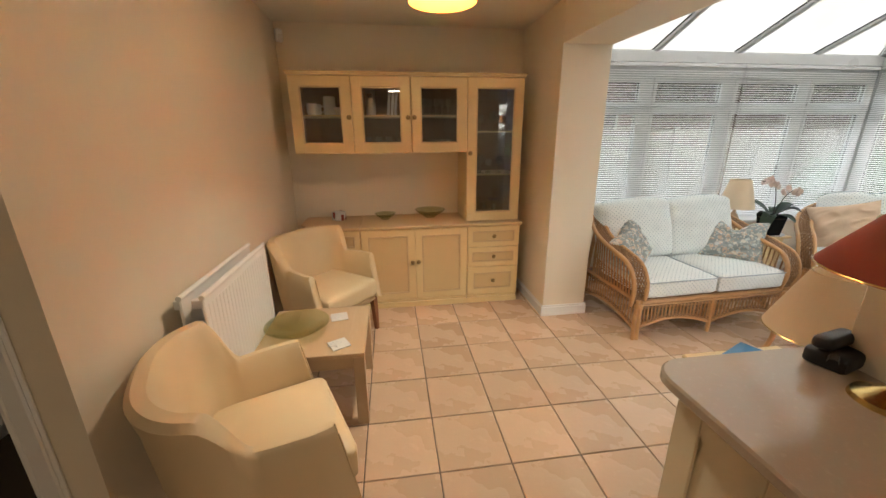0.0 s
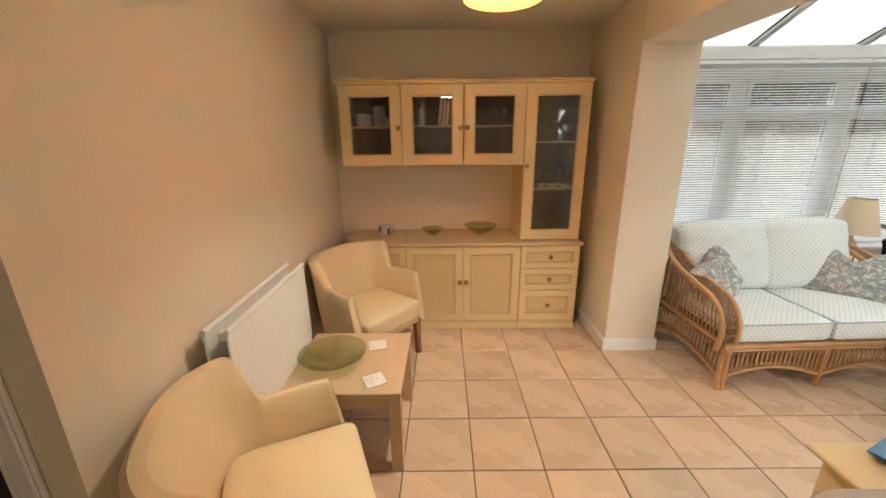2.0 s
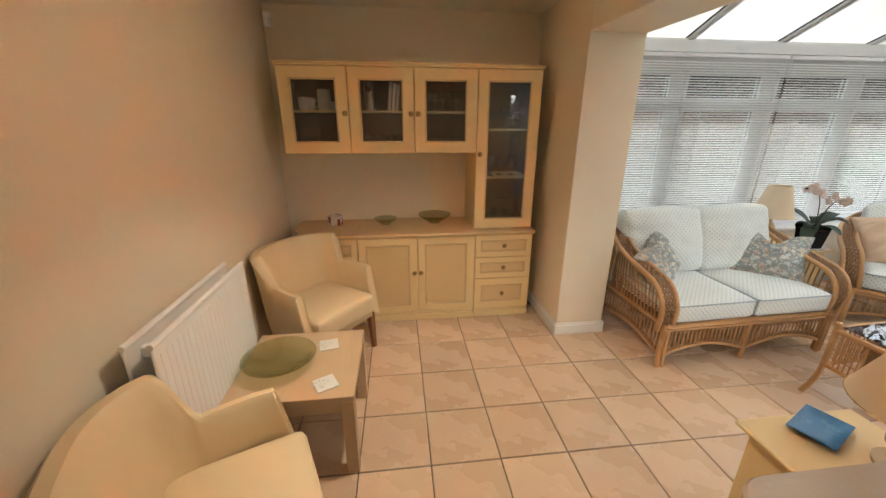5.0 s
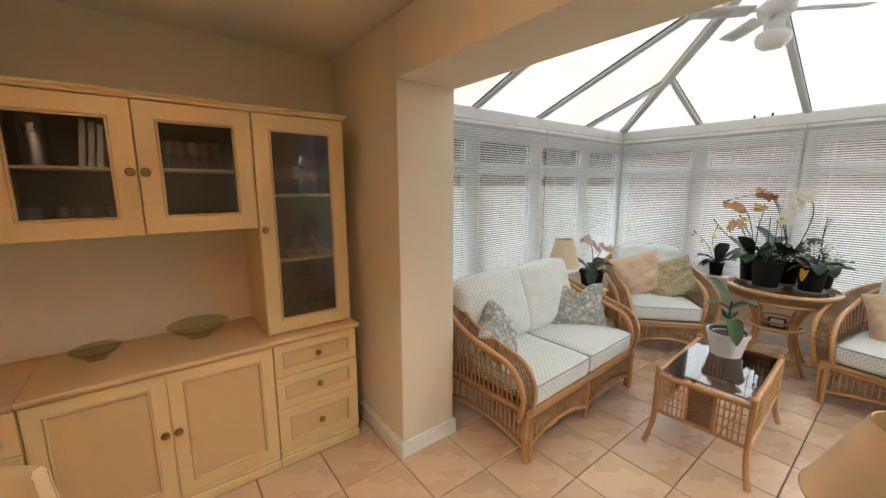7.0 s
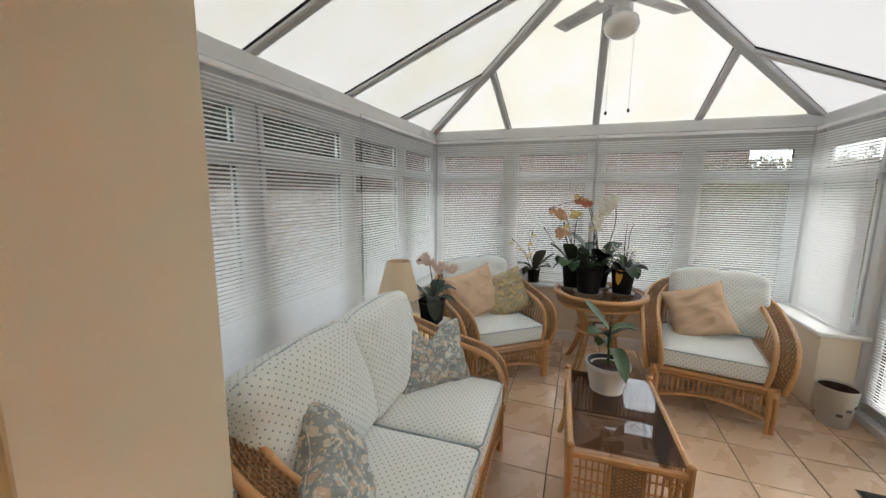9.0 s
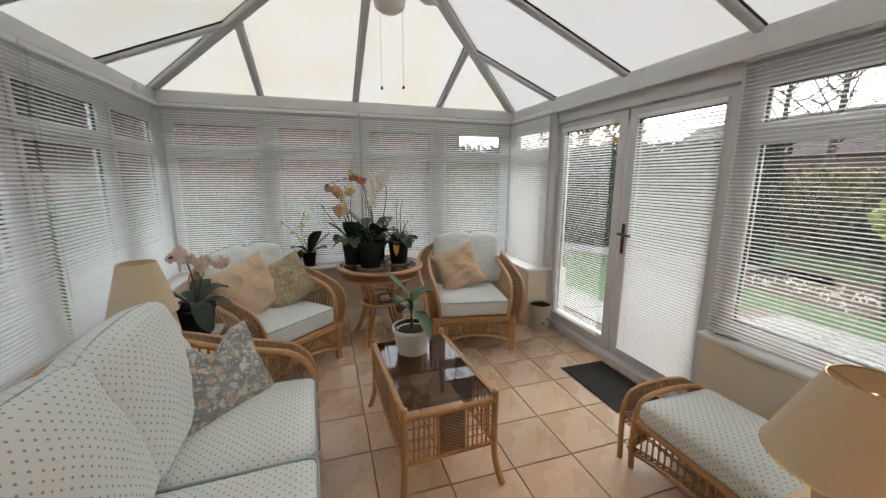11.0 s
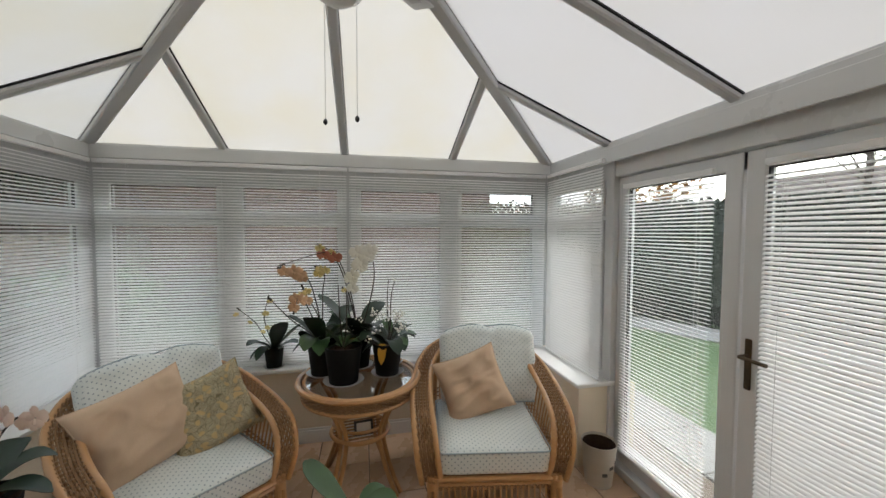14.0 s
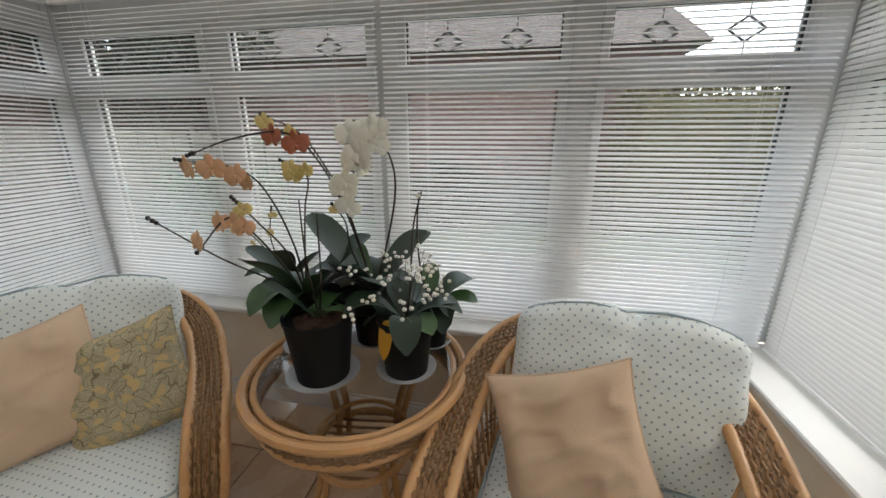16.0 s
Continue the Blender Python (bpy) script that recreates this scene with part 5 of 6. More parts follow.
jug = part("steel_jug", G().lathe([(0.05, 0), (0.05, 0.13), (0.045, 0.15), (0.04, 0.15), (0.044, 0.01)], 18), CHINA, None, "", True, pose(-0.29, 3.55, 1.688))
tagged(jug, "grey pottery jug in the cupboard", "jug")
cn = part("canister", G().lathe([(0.038, 0), (0.040, 0.01), (0.040, 0.19), (0.034, 0.2), (0.002, 0.2)], 20), STEEL, None, "", True, pose(0.055, 3.47, 1.688))
tagged(cn, "tall brushed steel flask in the cupboard", "flask")
for i, x in enumerate((0.185, 0.215, 0.243)):
    b = part("book", G().box((0, 0, 0), (0.022, 0.14, 0.20 - 0.01 * i), 0.002), CHINA if i % 2 else STEEL, None, "", False, pose(x, 3.43, 1.69, 0, 6, 0))
    tagged(b, "slim pale book standing in the cupboard", "book")
for x, y in ((0.02, 3.47), (0.11, 3.50), (0.19, 3.46), (0.27, 3.5)):
    tumbler(x, y, 1.406, 0.032, 0.11, True)
for i in range(5):
    tumbler(0.50 + 0.052 * i, 3.46 + 0.03 * (i % 2), 1.688, 0.026, 0.13, True)
    tumbler(0.49 + 0.056 * i, 3.45 + 0.04 * (i % 2), 1.406, 0.027, 0.085)
for x in (-0.42, -0.35, -0.2):
    tumbler(x, 3.5, 1.406, 0.025, 0.06)
for x, y, z, h in ((1.00, 3.46, 1.193, 0.16), (1.09, 3.52, 1.193, 0.12), (1.18, 3.48, 1.193, 0.15), (1.0, 3.5, 1.558, 0.14), (1.1, 3.46, 1.558, 0.16), (1.2, 3.5, 1.558, 0.13), (1.04, 3.47, 0.80, 0.12), (1.15, 3.5, 0.80, 0.1)):
    tumbler(x, y, z, 0.034, h, True)
dec = part("decanter", G().lathe([(0.05, 0), (0.055, 0.03), (0.04, 0.09), (0.014, 0.14), (0.016, 0.19), (0.012, 0.19), (0.010, 0.14), (0.001, 0.02)], 18), TUMBLER, None, "", True, pose(0.96, 3.48, 1.193))
tagged(dec, "glass decanter in the tall cabinet", "decanter")

# alarm sensor
al = thing("alarm_sensor", "small white corner alarm sensor high on the wall", "sensor", pose(XL + 0.045, YB - 0.045, 2.325, 0, 0, 45))
part("case", G().soft((0.06, 0.045, 0.10), 0.014, 6), WHITE, al, smooth=True)
part("lens", G().soft((0.04, 0.012, 0.045), 0.005, 5, 0, pose(0, -0.022, -0.015)), CHINA, al, smooth=True)

# pendant lamp
pd = thing("pendant_lamp", "pendant lamp with a glowing amber fabric drum shade", "lamp", pose(0.452, 1.95, 0))
part("shade", G().lathe([(0.150, 2.08), (0.142, 2.36), (0.140, 2.36), (0.148, 2.08)], 40, closed=True), SHADE_IN, pd, smooth=True)
part("flex", G().tube([(0, 0, 2.27), (0, 0, 2.43)], 0.003, 6), WHITE, pd)
part("ceiling_rose", G().lathe([(0.04, 2.425), (0.045, 2.44)], 20), WHITE, pd)
g = G().tube([(0.148 * math.cos(a), 0.148 * math.sin(a), 2.345) for a in [2 * math.pi * k / 24 for k in range(25)]], 0.002, 5)
for k in range(3):
    a = k * 2.094
    g.tube([(0, 0, 2.31), (0.141 * math.cos(a), 0.141 * math.sin(a), 2.35)], 0.002, 5)
part("shade_ring", g, STEEL, pd)
part("lampholder", G().lathe([(0.018, 2.26), (0.018, 2.31), (0.008, 2.32)], 12), WHITE, pd)

# white ring round the added kitchen fill lamp, out of view
kl = thing("fill_fitting", "round white ring added round the unseen kitchen fill lamp", "light", pose(0.35, -1.35, 0))
part("fitting", G().lathe([(0.20, CEILZ - 0.06), (0.21, CEILZ - 0.05), (0.21, CEILZ), (0.19, CEILZ), (0.19, CEILZ - 0.05)], 30, closed=True), WHITE, kl, smooth=True)

# cream low cabinet with a lamp and a blue dish
lc = thing("cream_side_cabinet", "low cream side cabinet standing in the opening", "cabinet", pose(0, 0, 0))
part("top", G().box((1.425, 0.885, 0.58), (1.905, 1.375, 0.60), 0.006), CREAMWOOD, lc)
part("body", G().box((1.46, 0.91, 0.04), (1.88, 1.34, 0.58), 0.004), CREAMWOOD, lc)
part("plinth", G().box((1.47, 0.92, 0.0), (1.87, 1.33, 0.04), 0.002), CREAMWOOD, lc)
def table_lamp(label, m, base, r0, r1, zs, h, shade, bmat, group=""):
    o = thing("table_lamp", label, "lamp", m, group)
    part("base", G().lathe(base, 26), bmat, o, smooth=True)
    part("shade", G().lathe([(r0, zs), (r1, zs + h), (r1 - 0.004, zs + h), (r0 - 0.004, zs)], 40, closed=True), shade, o, "tapered fabric shade", True)
    for rr, z in ((r0 - 0.002, zs + 0.002), (r1 - 0.002, zs + h - 0.002)):
        part("trim", G().tube([(rr * math.cos(2 * math.pi * k / 32), rr * math.sin(2 * math.pi * k / 32), z) for k in range(33)], 0.003, 5, False), BRASS if r0 > 0.16 else shade, o)
    g = G()
    for k in range(3):
        a = k * 2.094
        g.tube([(0, 0, zs + h - 0.04), (r1 * math.cos(a), r1 * math.sin(a), zs + h - 0.01)], 0.002, 5)
    g.tube([(0, 0, base[-1][1] - 0.02), (0, 0, zs + h - 0.03)], 0.007, 8)
    part("fitting", g, BRASS, o)
    return o
CERAMIC = surface("cream ceramic", (0.62, 0.45, 0.28), (0.68, 0.52, 0.34), 8, 0.25, 0.02)
table_lamp("cream ceramic table lamp with a wide cream shade", pose(1.765, 1.12, 0.60), [(0.075, 0), (0.078, 0.015), (0.05, 0.025), (0.04, 0.05), (0.065, 0.08), (0.07, 0.12), (0.045, 0.16), (0.02, 0.19), (0.015, 0.22)], 0.19, 0.09, 0.215, 0.235, SHADE, CERAMIC)
table_lamp("brass table lamp with a terracotta coolie shade", pose(1.365, 0.70, 0.90), [(0.075, 0), (0.07, 0.012), (0.04, 0.025), (0.015, 0.04), (0.012, 0.08), (0.03, 0.12), (0.035, 0.16), (0.012, 0.22), (0.01, 0.32)], 0.205, 0.05, 0.325, 0.20, REDSHADE, BRASS)
table_lamp("small wooden table lamp with a cream shade", pose(3.55, 3.30, 0.58), [(0.055, 0), (0.055, 0.012), (0.025, 0.03), (0.05, 0.08), (0.055, 0.12), (0.035, 0.17), (0.015, 0.20), (0.012, 0.23)], 0.155, 0.085, 0.245, 0.27, SHADE, CERAMIC)
dish = thing("blue_glass_dish", "square blue glass dish on the cream cabinet", "dish", pose(1.665, 1.29, 0.601, 0, 0, 24))
g = G()
nn = 8
vs = []
for lay in (0, 1):
    for i in range(nn + 1):
        for j in range(nn + 1):
            u, v = 2 * i / nn - 1, 2 * j / nn - 1
            vs.append((u * 0.095, v * 0.065, 0.004 + 0.016 * max(abs(u), abs(v)) ** 3 + lay * 0.004))
k = (nn + 1) ** 2
fs = []
for i in range(nn):
    for j in range(nn):
        a = i * (nn + 1) + j
        fs += [(a, a + 1, a + nn + 2, a + nn + 1), (k + a, k + a + nn + 1, k + a + nn + 2, k + a + 1)]
part("plate", g.add(vs, fs), BLUEGLASS, dish, smooth=True)

# cordless phone on the worktop
ph = thing("telephone", "black cordless telephone base on the worktop", "telephone", pose(1.415, 0.86, 0.90, 0, 0, 15))
part("base", G().soft((0.13, 0.10, 0.05), 0.015, 6, 0, pose(0, 0, 0.025)), BLACK, ph, smooth=True)
part("handset", G().soft((0.17, 0.05, 0.04), 0.018, 6, 0, pose(0, 0.01, 0.072, 0, 4, 0)), BLACK, ph, smooth=True)
part("antenna", G().tube([(-0.07, -0.02, 0.05), (-0.10, -0.03, 0.045)], 0.012, 8), BLACK, ph)

# utility room: base cabinet with a wooden top
uc = thing("utility_cabinet", "white base cabinet with a wooden worktop in the dark utility room", "cabinet", pose(0, 0, 0))
part("body", G().box((-2.58, 1.95, 0.1), (-1.86, 3.40, 0.86), 0.003).box((-2.56, 1.97, 0), (-1.92, 3.38, 0.1), 0), WHITE, uc)
part("worktop", G().box((-2.59, 1.92, 0.86), (-1.82, 3.45, 0.90), 0.008), TOPWOOD, uc, "wooden worktop")
for y0, y1 in ((1.96, 2.5), (2.51, 3.05)):
    d = part("door", G().box((-1.858, y0, 0.12), (-1.84, y1, 0.66), 0.003).box((-1.858, y0, 0.67), (-1.84, y1, 0.85), 0.003), WHITE, uc)
    part("handle", G().tube([(-1.83, y0 + 0.1, 0.76), (-1.815, y0 + 0.1, 0.76), (-1.815, y1 - 0.1, 0.76), (-1.83, y1 - 0.1, 0.76)], 0.006, 6), BLACK, d)

# ---- conservatory: smaller things ----
st = thing("cream_side_table", "cream side table between the sofa and the armchair", "table", pose(0, 0, 0))
part("tabletop", G().box((3.42, 3.03, 0.56), (3.96, 3.50, 0.58), 0.006), CREAMWOOD, st)
part("body", G().box((3.46, 3.07, 0.0), (3.92, 3.47, 0.56), 0.004), CREAMWOOD, st)

# doormat, bin
dm = thing("doormat", "dark ribbed doormat in front of the garden doors", "mat", pose(3.06, 0.18, 0))
part("mat_surface", G().box((0.012, 0.012, 0), (0.618, 0.398, 0.010), 0.003), MATTING, dm)
part("border", G().box((0, 0, 0), (0.63, 0.41, 0.005), 0.002), BLACK, dm, "black rubber border")
BIN = surface("cream printed bin", (0.52, 0.49, 0.43), (0.64, 0.61, 0.54), 5, 0.5, 0.03)
bn = thing("waste_bin", "cream printed metal waste bin", "bin", pose(4.44, 0.325, 0))
part("body", G().lathe([(0.085, 0), (0.112, 0.275), (0.114, 0.28), (0.112, 0.283), (0.108, 0.275), (0.082, 0.01), (0.001, 0.01)], 30), BIN, bn, smooth=True)
PRINT = surface("dark printed ink", (0.10, 0.10, 0.10), (0.20, 0.19, 0.18), 40, 0.6, 0.0)
random.seed(5)
for k in range(9):
    a, z = random.uniform(0, 6.28), random.uniform(0.07, 0.2)
    r = 0.086 + 0.027 * z / 0.28
    part("print", G().soft((0.034, 0.004, 0.022), 0.0019, 4, 0, pose(r * math.cos(a), r * math.sin(a), z, 0, 0, math.degrees(a) + 90)), PRINT, bn, "dark printed leaf")
part("lining", G().lathe([(0.1035, 0.268), (0.0795, 0.016), (0.001, 0.015)], 30, closed=True), SOIL, bn, "dark lining")
gl = thing("reading_glasses", "folded dark reading glasses on the window board", "glasses", pose(2.74, 0.16, SILL + 0.001, 0, 0, 14))
g = G()
for sx in (-0.034, 0.034):
    g.tube([(sx + 0.026 * math.cos(a), 0.02 * math.sin(a), 0.012 + 0.005 * math.sin(a)) for a in [2 * math.pi * k / 14 for k in range(15)]], 0.0022, 5, False)
g.tube([(-0.009, 0, 0.014), (0.009, 0, 0.014)], 0.002, 5).tube([(-0.06, 0, 0.012), (0.02, -0.05, 0.004)], 0.002, 5).tube([(0.06, 0, 0.012), (-0.03, -0.045, 0.004)], 0.002, 5)
part("frame", g, BLACK, gl)

# scatter cushions
def cushion(label, m, w, h, t, mat, dent=0.0):
    o = thing("scatter_cushion", label, "cushion", m, "scatter cushions")
    cover = part("cover", G().pillow(w, h, t, 36, None, dent), mat, o, smooth=True)
    off = Vector(m.translation) * 7
    for v in cover.data.vertices:
        edge = max(0.0, 1 - max(abs(2 * v.co.x / w), abs(2 * v.co.z / h)) ** 4)
        p = Vector((v.co.x * 5 + v.co.z * 4, v.co.z * 11 - v.co.x * 5, 0.3)) + off
        fold = (1 - abs(noise.noise(p * 1.3 + Vector((4, 2, 7))))) ** 6
        v.co.y += (noise.noise(p) * 0.014 + fold * 0.013) * edge * (1 if v.co.y > 0 else -1)
    loop = []
    n = 14
    for a, b, c, d in ((-1, -1, 1, -1), (1, -1, 1, 1), (1, 1, -1, 1), (-1, 1, -1, -1)):
        for i in range(n):
            u, v = a + (c - a) * i / n, b + (d - b) * i / n
            pin, pin2 = 1 - 0.10 * (1 - v * v) * abs(u) ** 3, 1 - 0.10 * (1 - u * u) * abs(v) ** 3
            z = h / 2 * v * pin2
            if v > 0:
                z -= dent * math.exp(-(u / 0.35) ** 2) * v
            loop.append((w / 2 * u * pin, 0, z))
    loop.append(loop[0])
    part("piping", G().tube(loop, 0.004, 6), mat, o, smooth=True)
    return o
cushion("grey floral cushion with a dented top on the rattan sofa", pose(3.15, 2.875, 0.625, -33, 3, -40), 0.47, 0.40, 0.13, FLORAL, 0.10)
cushion("grey floral cushion leaning on the sofa arm", pose(2.165, 2.85, 0.615, -32, -20, 40), 0.41, 0.37, 0.17, FLORAL, 0.03)
cushion("peach velvet cushion on the rattan armchair", CHAIR_A @ pose(-0.13, 0.455, 0.675, -27, -13, 6), 0.50, 0.45, 0.15, PEACH)
cushion("olive patterned cushion on the rattan armchair", CHAIR_A @ pose(0.16, 0.40, 0.66, -27, -17, -10), 0.44, 0.42, 0.12, GOLDFLORAL)
cushion("peach velvet cushion tilted on the rattan armchair", CHAIR_B @ pose(-0.075, 0.44, 0.665, -26, -19, 4), 0.44, 0.42, 0.13, PEACH)

# plants
def leaf_blade(g, base, direction, length, width, droop, up):
    """A strap leaf that arches from its base."""
    d = Vector(direction).normalized()
    side = d.cross(Vector((0, 0, 1))).normalized()
    n = 10
    vs, fs = [], []
    for i in range(n + 1):
        t = i / n
        c = Vector(base) + d * length * t * (1 - 0.15 * t) + Vector((0, 0, 1)) * (up * t - droop * t * t)
        w = width / 2 * (0.22 + 0.78 * min(1.0, t / 0.45) ** 0.8 if t < 0.5 else max(0.03, 1 - ((t - 0.5) / 0.5) ** 3.2) ** 0.6)
        vs += [c - side * w + Vector((0, 0, 0.10 * w)), c - Vector((0, 0, 0.25 * w)), c + side * w + Vector((0, 0, 0.10 * w))]
    top = len(vs)
    vs += [v - Vector((0, 0, 0.0018)) for v in vs]
    for i in range(n):
        a = 3 * i
        for k in (0, 1):
            fs.append((a + k, a + k + 1, a + k + 4, a + k + 3))
            fs.append((top + a + k, top + a + k + 3, top + a + k + 4, top + a + k + 1))
    for i in range(n):
        a = 3 * i
        fs.append((a, a + 3, top + a + 3, top + a))
        fs.append((a + 2, top + a + 2, top + a + 5, a + 5))
    g.add(vs, fs)

def bloom(g, at, face, size, rng):
    """A moth orchid flower: two broad side petals, three narrow ones and a lip."""
    f = Vector(face).normalized()
    up = Vector((0, 0, 1))
    s = up.cross(f)
    s = s.normalized() if s.length > 0.01 else Vector((1, 0, 0))
    u = f.cross(s)
    rot = rng.uniform(-0.4, 0.4)
    for ang, ln, wd in ((0.15, 1.0, 0.95), (3.0, 1.0, 0.95), (1.57, 0.95, 0.55), (3.9, 0.85, 0.5), (5.5, 0.85, 0.5), (4.71, 0.45, 0.35)):
        a = ang + rot
        d = s * math.cos(a) + u * math.sin(a)
        e = s * -math.sin(a) + u * math.cos(a)
        L, W = size * ln / 2, size * wd / 2
        c = Vector(at)
        p = []
        for t, w in ((0.05, 0.15), (0.4, 0.9), (0.75, 0.95), (1.0, 0.35)):
            z = f * (0.10 * size * math.sin(t * 2.2))
            p += [c + d * L * t - e * W * w * 0.55 + z - f * 0.05 * size * w, c + d * L * t + z, c + d * L * t + e * W * w * 0.55 + z - f * 0.05 * size * w]
        b = len(p)
        p += [q - f * 0.0015 for q in p]
        fs = []
        for i in range(3):
            for k in (0, 1):
                fs += [(3 * i + k, 3 * i + k + 1, 3 * i + k + 4, 3 * i + k + 3), (b + 3 * i + k, b + 3 * i + k + 3, b + 3 * i + k + 4, b + 3 * i + k + 1)]
        g.add(p, fs)

def pot(o, r, h, mat, saucer=True, soil=True, sq=False):
    part("pot", G().lathe([(r * 0.76, 0.004), (r * 0.97, h - 0.015), (r, h - 0.015), (r, h), (r - 0.006, h), (r * 0.9, h - 0.02), (0.001, h - 0.03)], 4 if sq else 28, pose(0, 0, 0, 0, 0, 45) if sq else None), mat, o, smooth=not sq)
    if saucer:
        part("saucer", G().lathe([(r * 0.9, 0), (r * 1.08, 0.014), (r * 1.05, 0.014), (r * 0.85, 0.003)], 28), CHINA if sq else GREY, o, "shallow saucer", True)
    if soil:
        g = G().lathe([(r * 0.9, h - 0.028), (r * 0.5, h - 0.018), (0.001, h - 0.014)], 18)
        rng = random.Random(3)
        for k in range(30):
            a, q = rng.uniform(0, 6.28), rng.uniform(0, r * 0.82)
            s = rng.uniform(0.007, 0.014)
            g.box((-s, -s * 0.6, -s * 0.4), (s, s * 0.6, s * 0.4), 0.001, pose(q * math.cos(a), q * math.sin(a), h - 0.016, rng.uniform(-40, 40), rng.uniform(-40, 40), rng.uniform(0, 180)))
        part("bark_chips", g, SOIL, o, "brown bark chips")["kind"] = "stuff"

def orchid(label, m, r, h, pot_mat, leaves, sprays, petal, seed, leaf_len=0.22, sq=False, light=0.15, group="potted orchids"):
    o = thing("potted_orchid", label, "plant", m, group)
    rng = random.Random(seed)
    pot(o, r, h, pot_mat, True, True, sq)
    for i in range(leaves):
        a = 2 * math.pi * i / leaves + rng.uniform(-0.35, 0.35)
        g = G()
        L = leaf_len * rng.uniform(0.65, 1.15)
        leaf_blade(g, (0.012 * math.cos(a), 0.012 * math.sin(a), h - 0.01), (math.cos(a), math.sin(a), 0), L, L * rng.uniform(0.42, 0.58), L * rng.uniform(0.5, 1.25), L * rng.uniform(0.6, 1.5))
        part("leaf", g, LEAFLIGHT if rng.random() < light else LEAF, o, smooth=True)
    for stem_pts, flowers, size, mat in sprays:
        pts = spline([(0.01, 0, h - 0.02)] + stem_pts, 8)
        g = G().tube(pts, [0.0045 - 0.0022 * i / len(pts) for i in range(len(pts))], 6)
        s = part("flower_stem", g, STEM, o, "slender flower stem", True)
        spots = flowers if isinstance(flowers, tuple) else [1 - 0.42 * k / max(1, flowers - 1) for k in range(flowers)]
        for f in spots:
            i = min(len(pts) - 1, int(f * (len(pts) - 1)))
            p = pts[i]
            face = Vector((-1, rng.uniform(-0.5, 0.5), rng.uniform(-0.3, 0.3)))
            off = Vector((-0.015, rng.uniform(-0.035, 0.035), rng.uniform(-0.03, 0.02)))
            gb = G().tube([p, p + off], 0.0013, 4)
            part("pedicel", gb, STEM, s)
            gb = G()
            bloom(gb, p + off, face, size * rng.uniform(0.85, 1.1), rng)
            part("flower", gb, mat, s, "open orchid flower", True)
        for k in range(3):
            p = pts[-1] + (pts[-1] - pts[-2]).normalized() * 0.012 * (k + 0.6)
            if size > 0.03:
                part("bud", G().soft((0.012, 0.012, 0.014), 0.0055, 4, 0, Matrix.Translation(p)), STEM, s, "small green bud", True)
    return o

TZ = 0.716
orchid("orchid with fresh green leaves in a wide black pot", pose(4.70, 1.985, TZ), 0.118, 0.235, POTBLACK, 5,
       [([(0.0, 0.02, 0.40), (0.01, 0.03, 0.62)], 0, 0.02, PETALORANGE), ([(0.01, -0.02, 0.38), (0.02, -0.02, 0.58)], 0, 0.02, PETALORANGE)], PETALORANGE, 11, 0.15, light=0.9)
orchid("orchid with arching sprays of apricot flowers in a black pot", pose(4.865, 2.13, TZ), 0.098, 0.22, POTBLACK, 13,
       [([(0.0, 0.02, 0.40), (-0.05, 0.06, 0.60), (-0.11, 0.11, 0.70), (-0.22, 0.20, 0.735)], (1.0, 0.93, 0.80, 0.72, 0.66), 0.085, PETALORANGE),
        ([(-0.06, 0.04, 0.36), (-0.14, 0.08, 0.50), (-0.20, 0.11, 0.56), (-0.30, 0.12, 0.50)], (1.0, 0.78, 0.70, 0.64), 0.08, PETALORANGE),
        ([(-0.10, 0.08, 0.32), (-0.20, 0.16, 0.42), (-0.32, 0.24, 0.56)], 0, 0.035, PETALORANGE),
        ([(0.03, 0.0, 0.40), (0.06, 0.0, 0.55), (0.08, -0.01, 0.66), (0.03, 0.03, 0.71)], (1.0, 0.9, 0.8), 0.07, PETALYELLOW),
        ([(-0.05, 0.02, 0.40), (-0.12, 0.07, 0.53), (-0.17, 0.09, 0.60)], (0.92, 0.8), 0.055, PETALYELLOW)], PETALORANGE, 14, 0.29)
orchid("white moth orchid and dusky red sprays in a black pot", pose(4.965, 1.895, TZ), 0.095, 0.22, POTBLACK, 15,
       [([(0.0, -0.07, 0.42), (0.0, -0.11, 0.62), (-0.03, -0.10, 0.75), (-0.08, -0.05, 0.82), (-0.09, 0.0, 0.74), (-0.07, 0.02, 0.58)], 13, 0.105, PETALWHITE),
        ([(-0.02, 0.04, 0.42), (-0.07, 0.09, 0.63), (-0.14, 0.14, 0.77), (-0.21, 0.19, 0.82), (-0.28, 0.30, 0.80), (-0.30, 0.42, 0.76)], (0.62, 0.66), 0.10, PETALRED),
        ([(-0.03, 0.03, 0.42), (-0.08, 0.07, 0.62), (-0.15, 0.14, 0.80), (-0.20, 0.22, 0.86)], (1.0, 0.86), 0.07, PETALYELLOW),
        ([(-0.03, 0.06, 0.38), (-0.05, 0.07, 0.50), (-0.07, 0.09, 0.55)], (1.0,), 0.05, PETALYELLOW)], PETALWHITE, 12, 0.29)
ro = orchid("small orchid with tiny white flowers and a yellowing leaf", pose(4.785, 1.705, TZ), 0.10, 0.215, POTBLACK, 8, [([(0.0, -0.02, 0.30), (0.02, -0.03, 0.52), (0.02, -0.06, 0.64)], 1, 0.02, PETALWHITE)], PETALWHITE, 13, 0.21)
g = G()
leaf_blade(g, (-0.06, 0.03, 0.22), (-1, 0.3, 0), 0.06, 0.055, 0.15, 0.03)
part("yellow_leaf", g, LEAFYELLOW, ro, "bright yellow drooping leaf", True)
rng = random.Random(21)
gs, gf = G(), G()
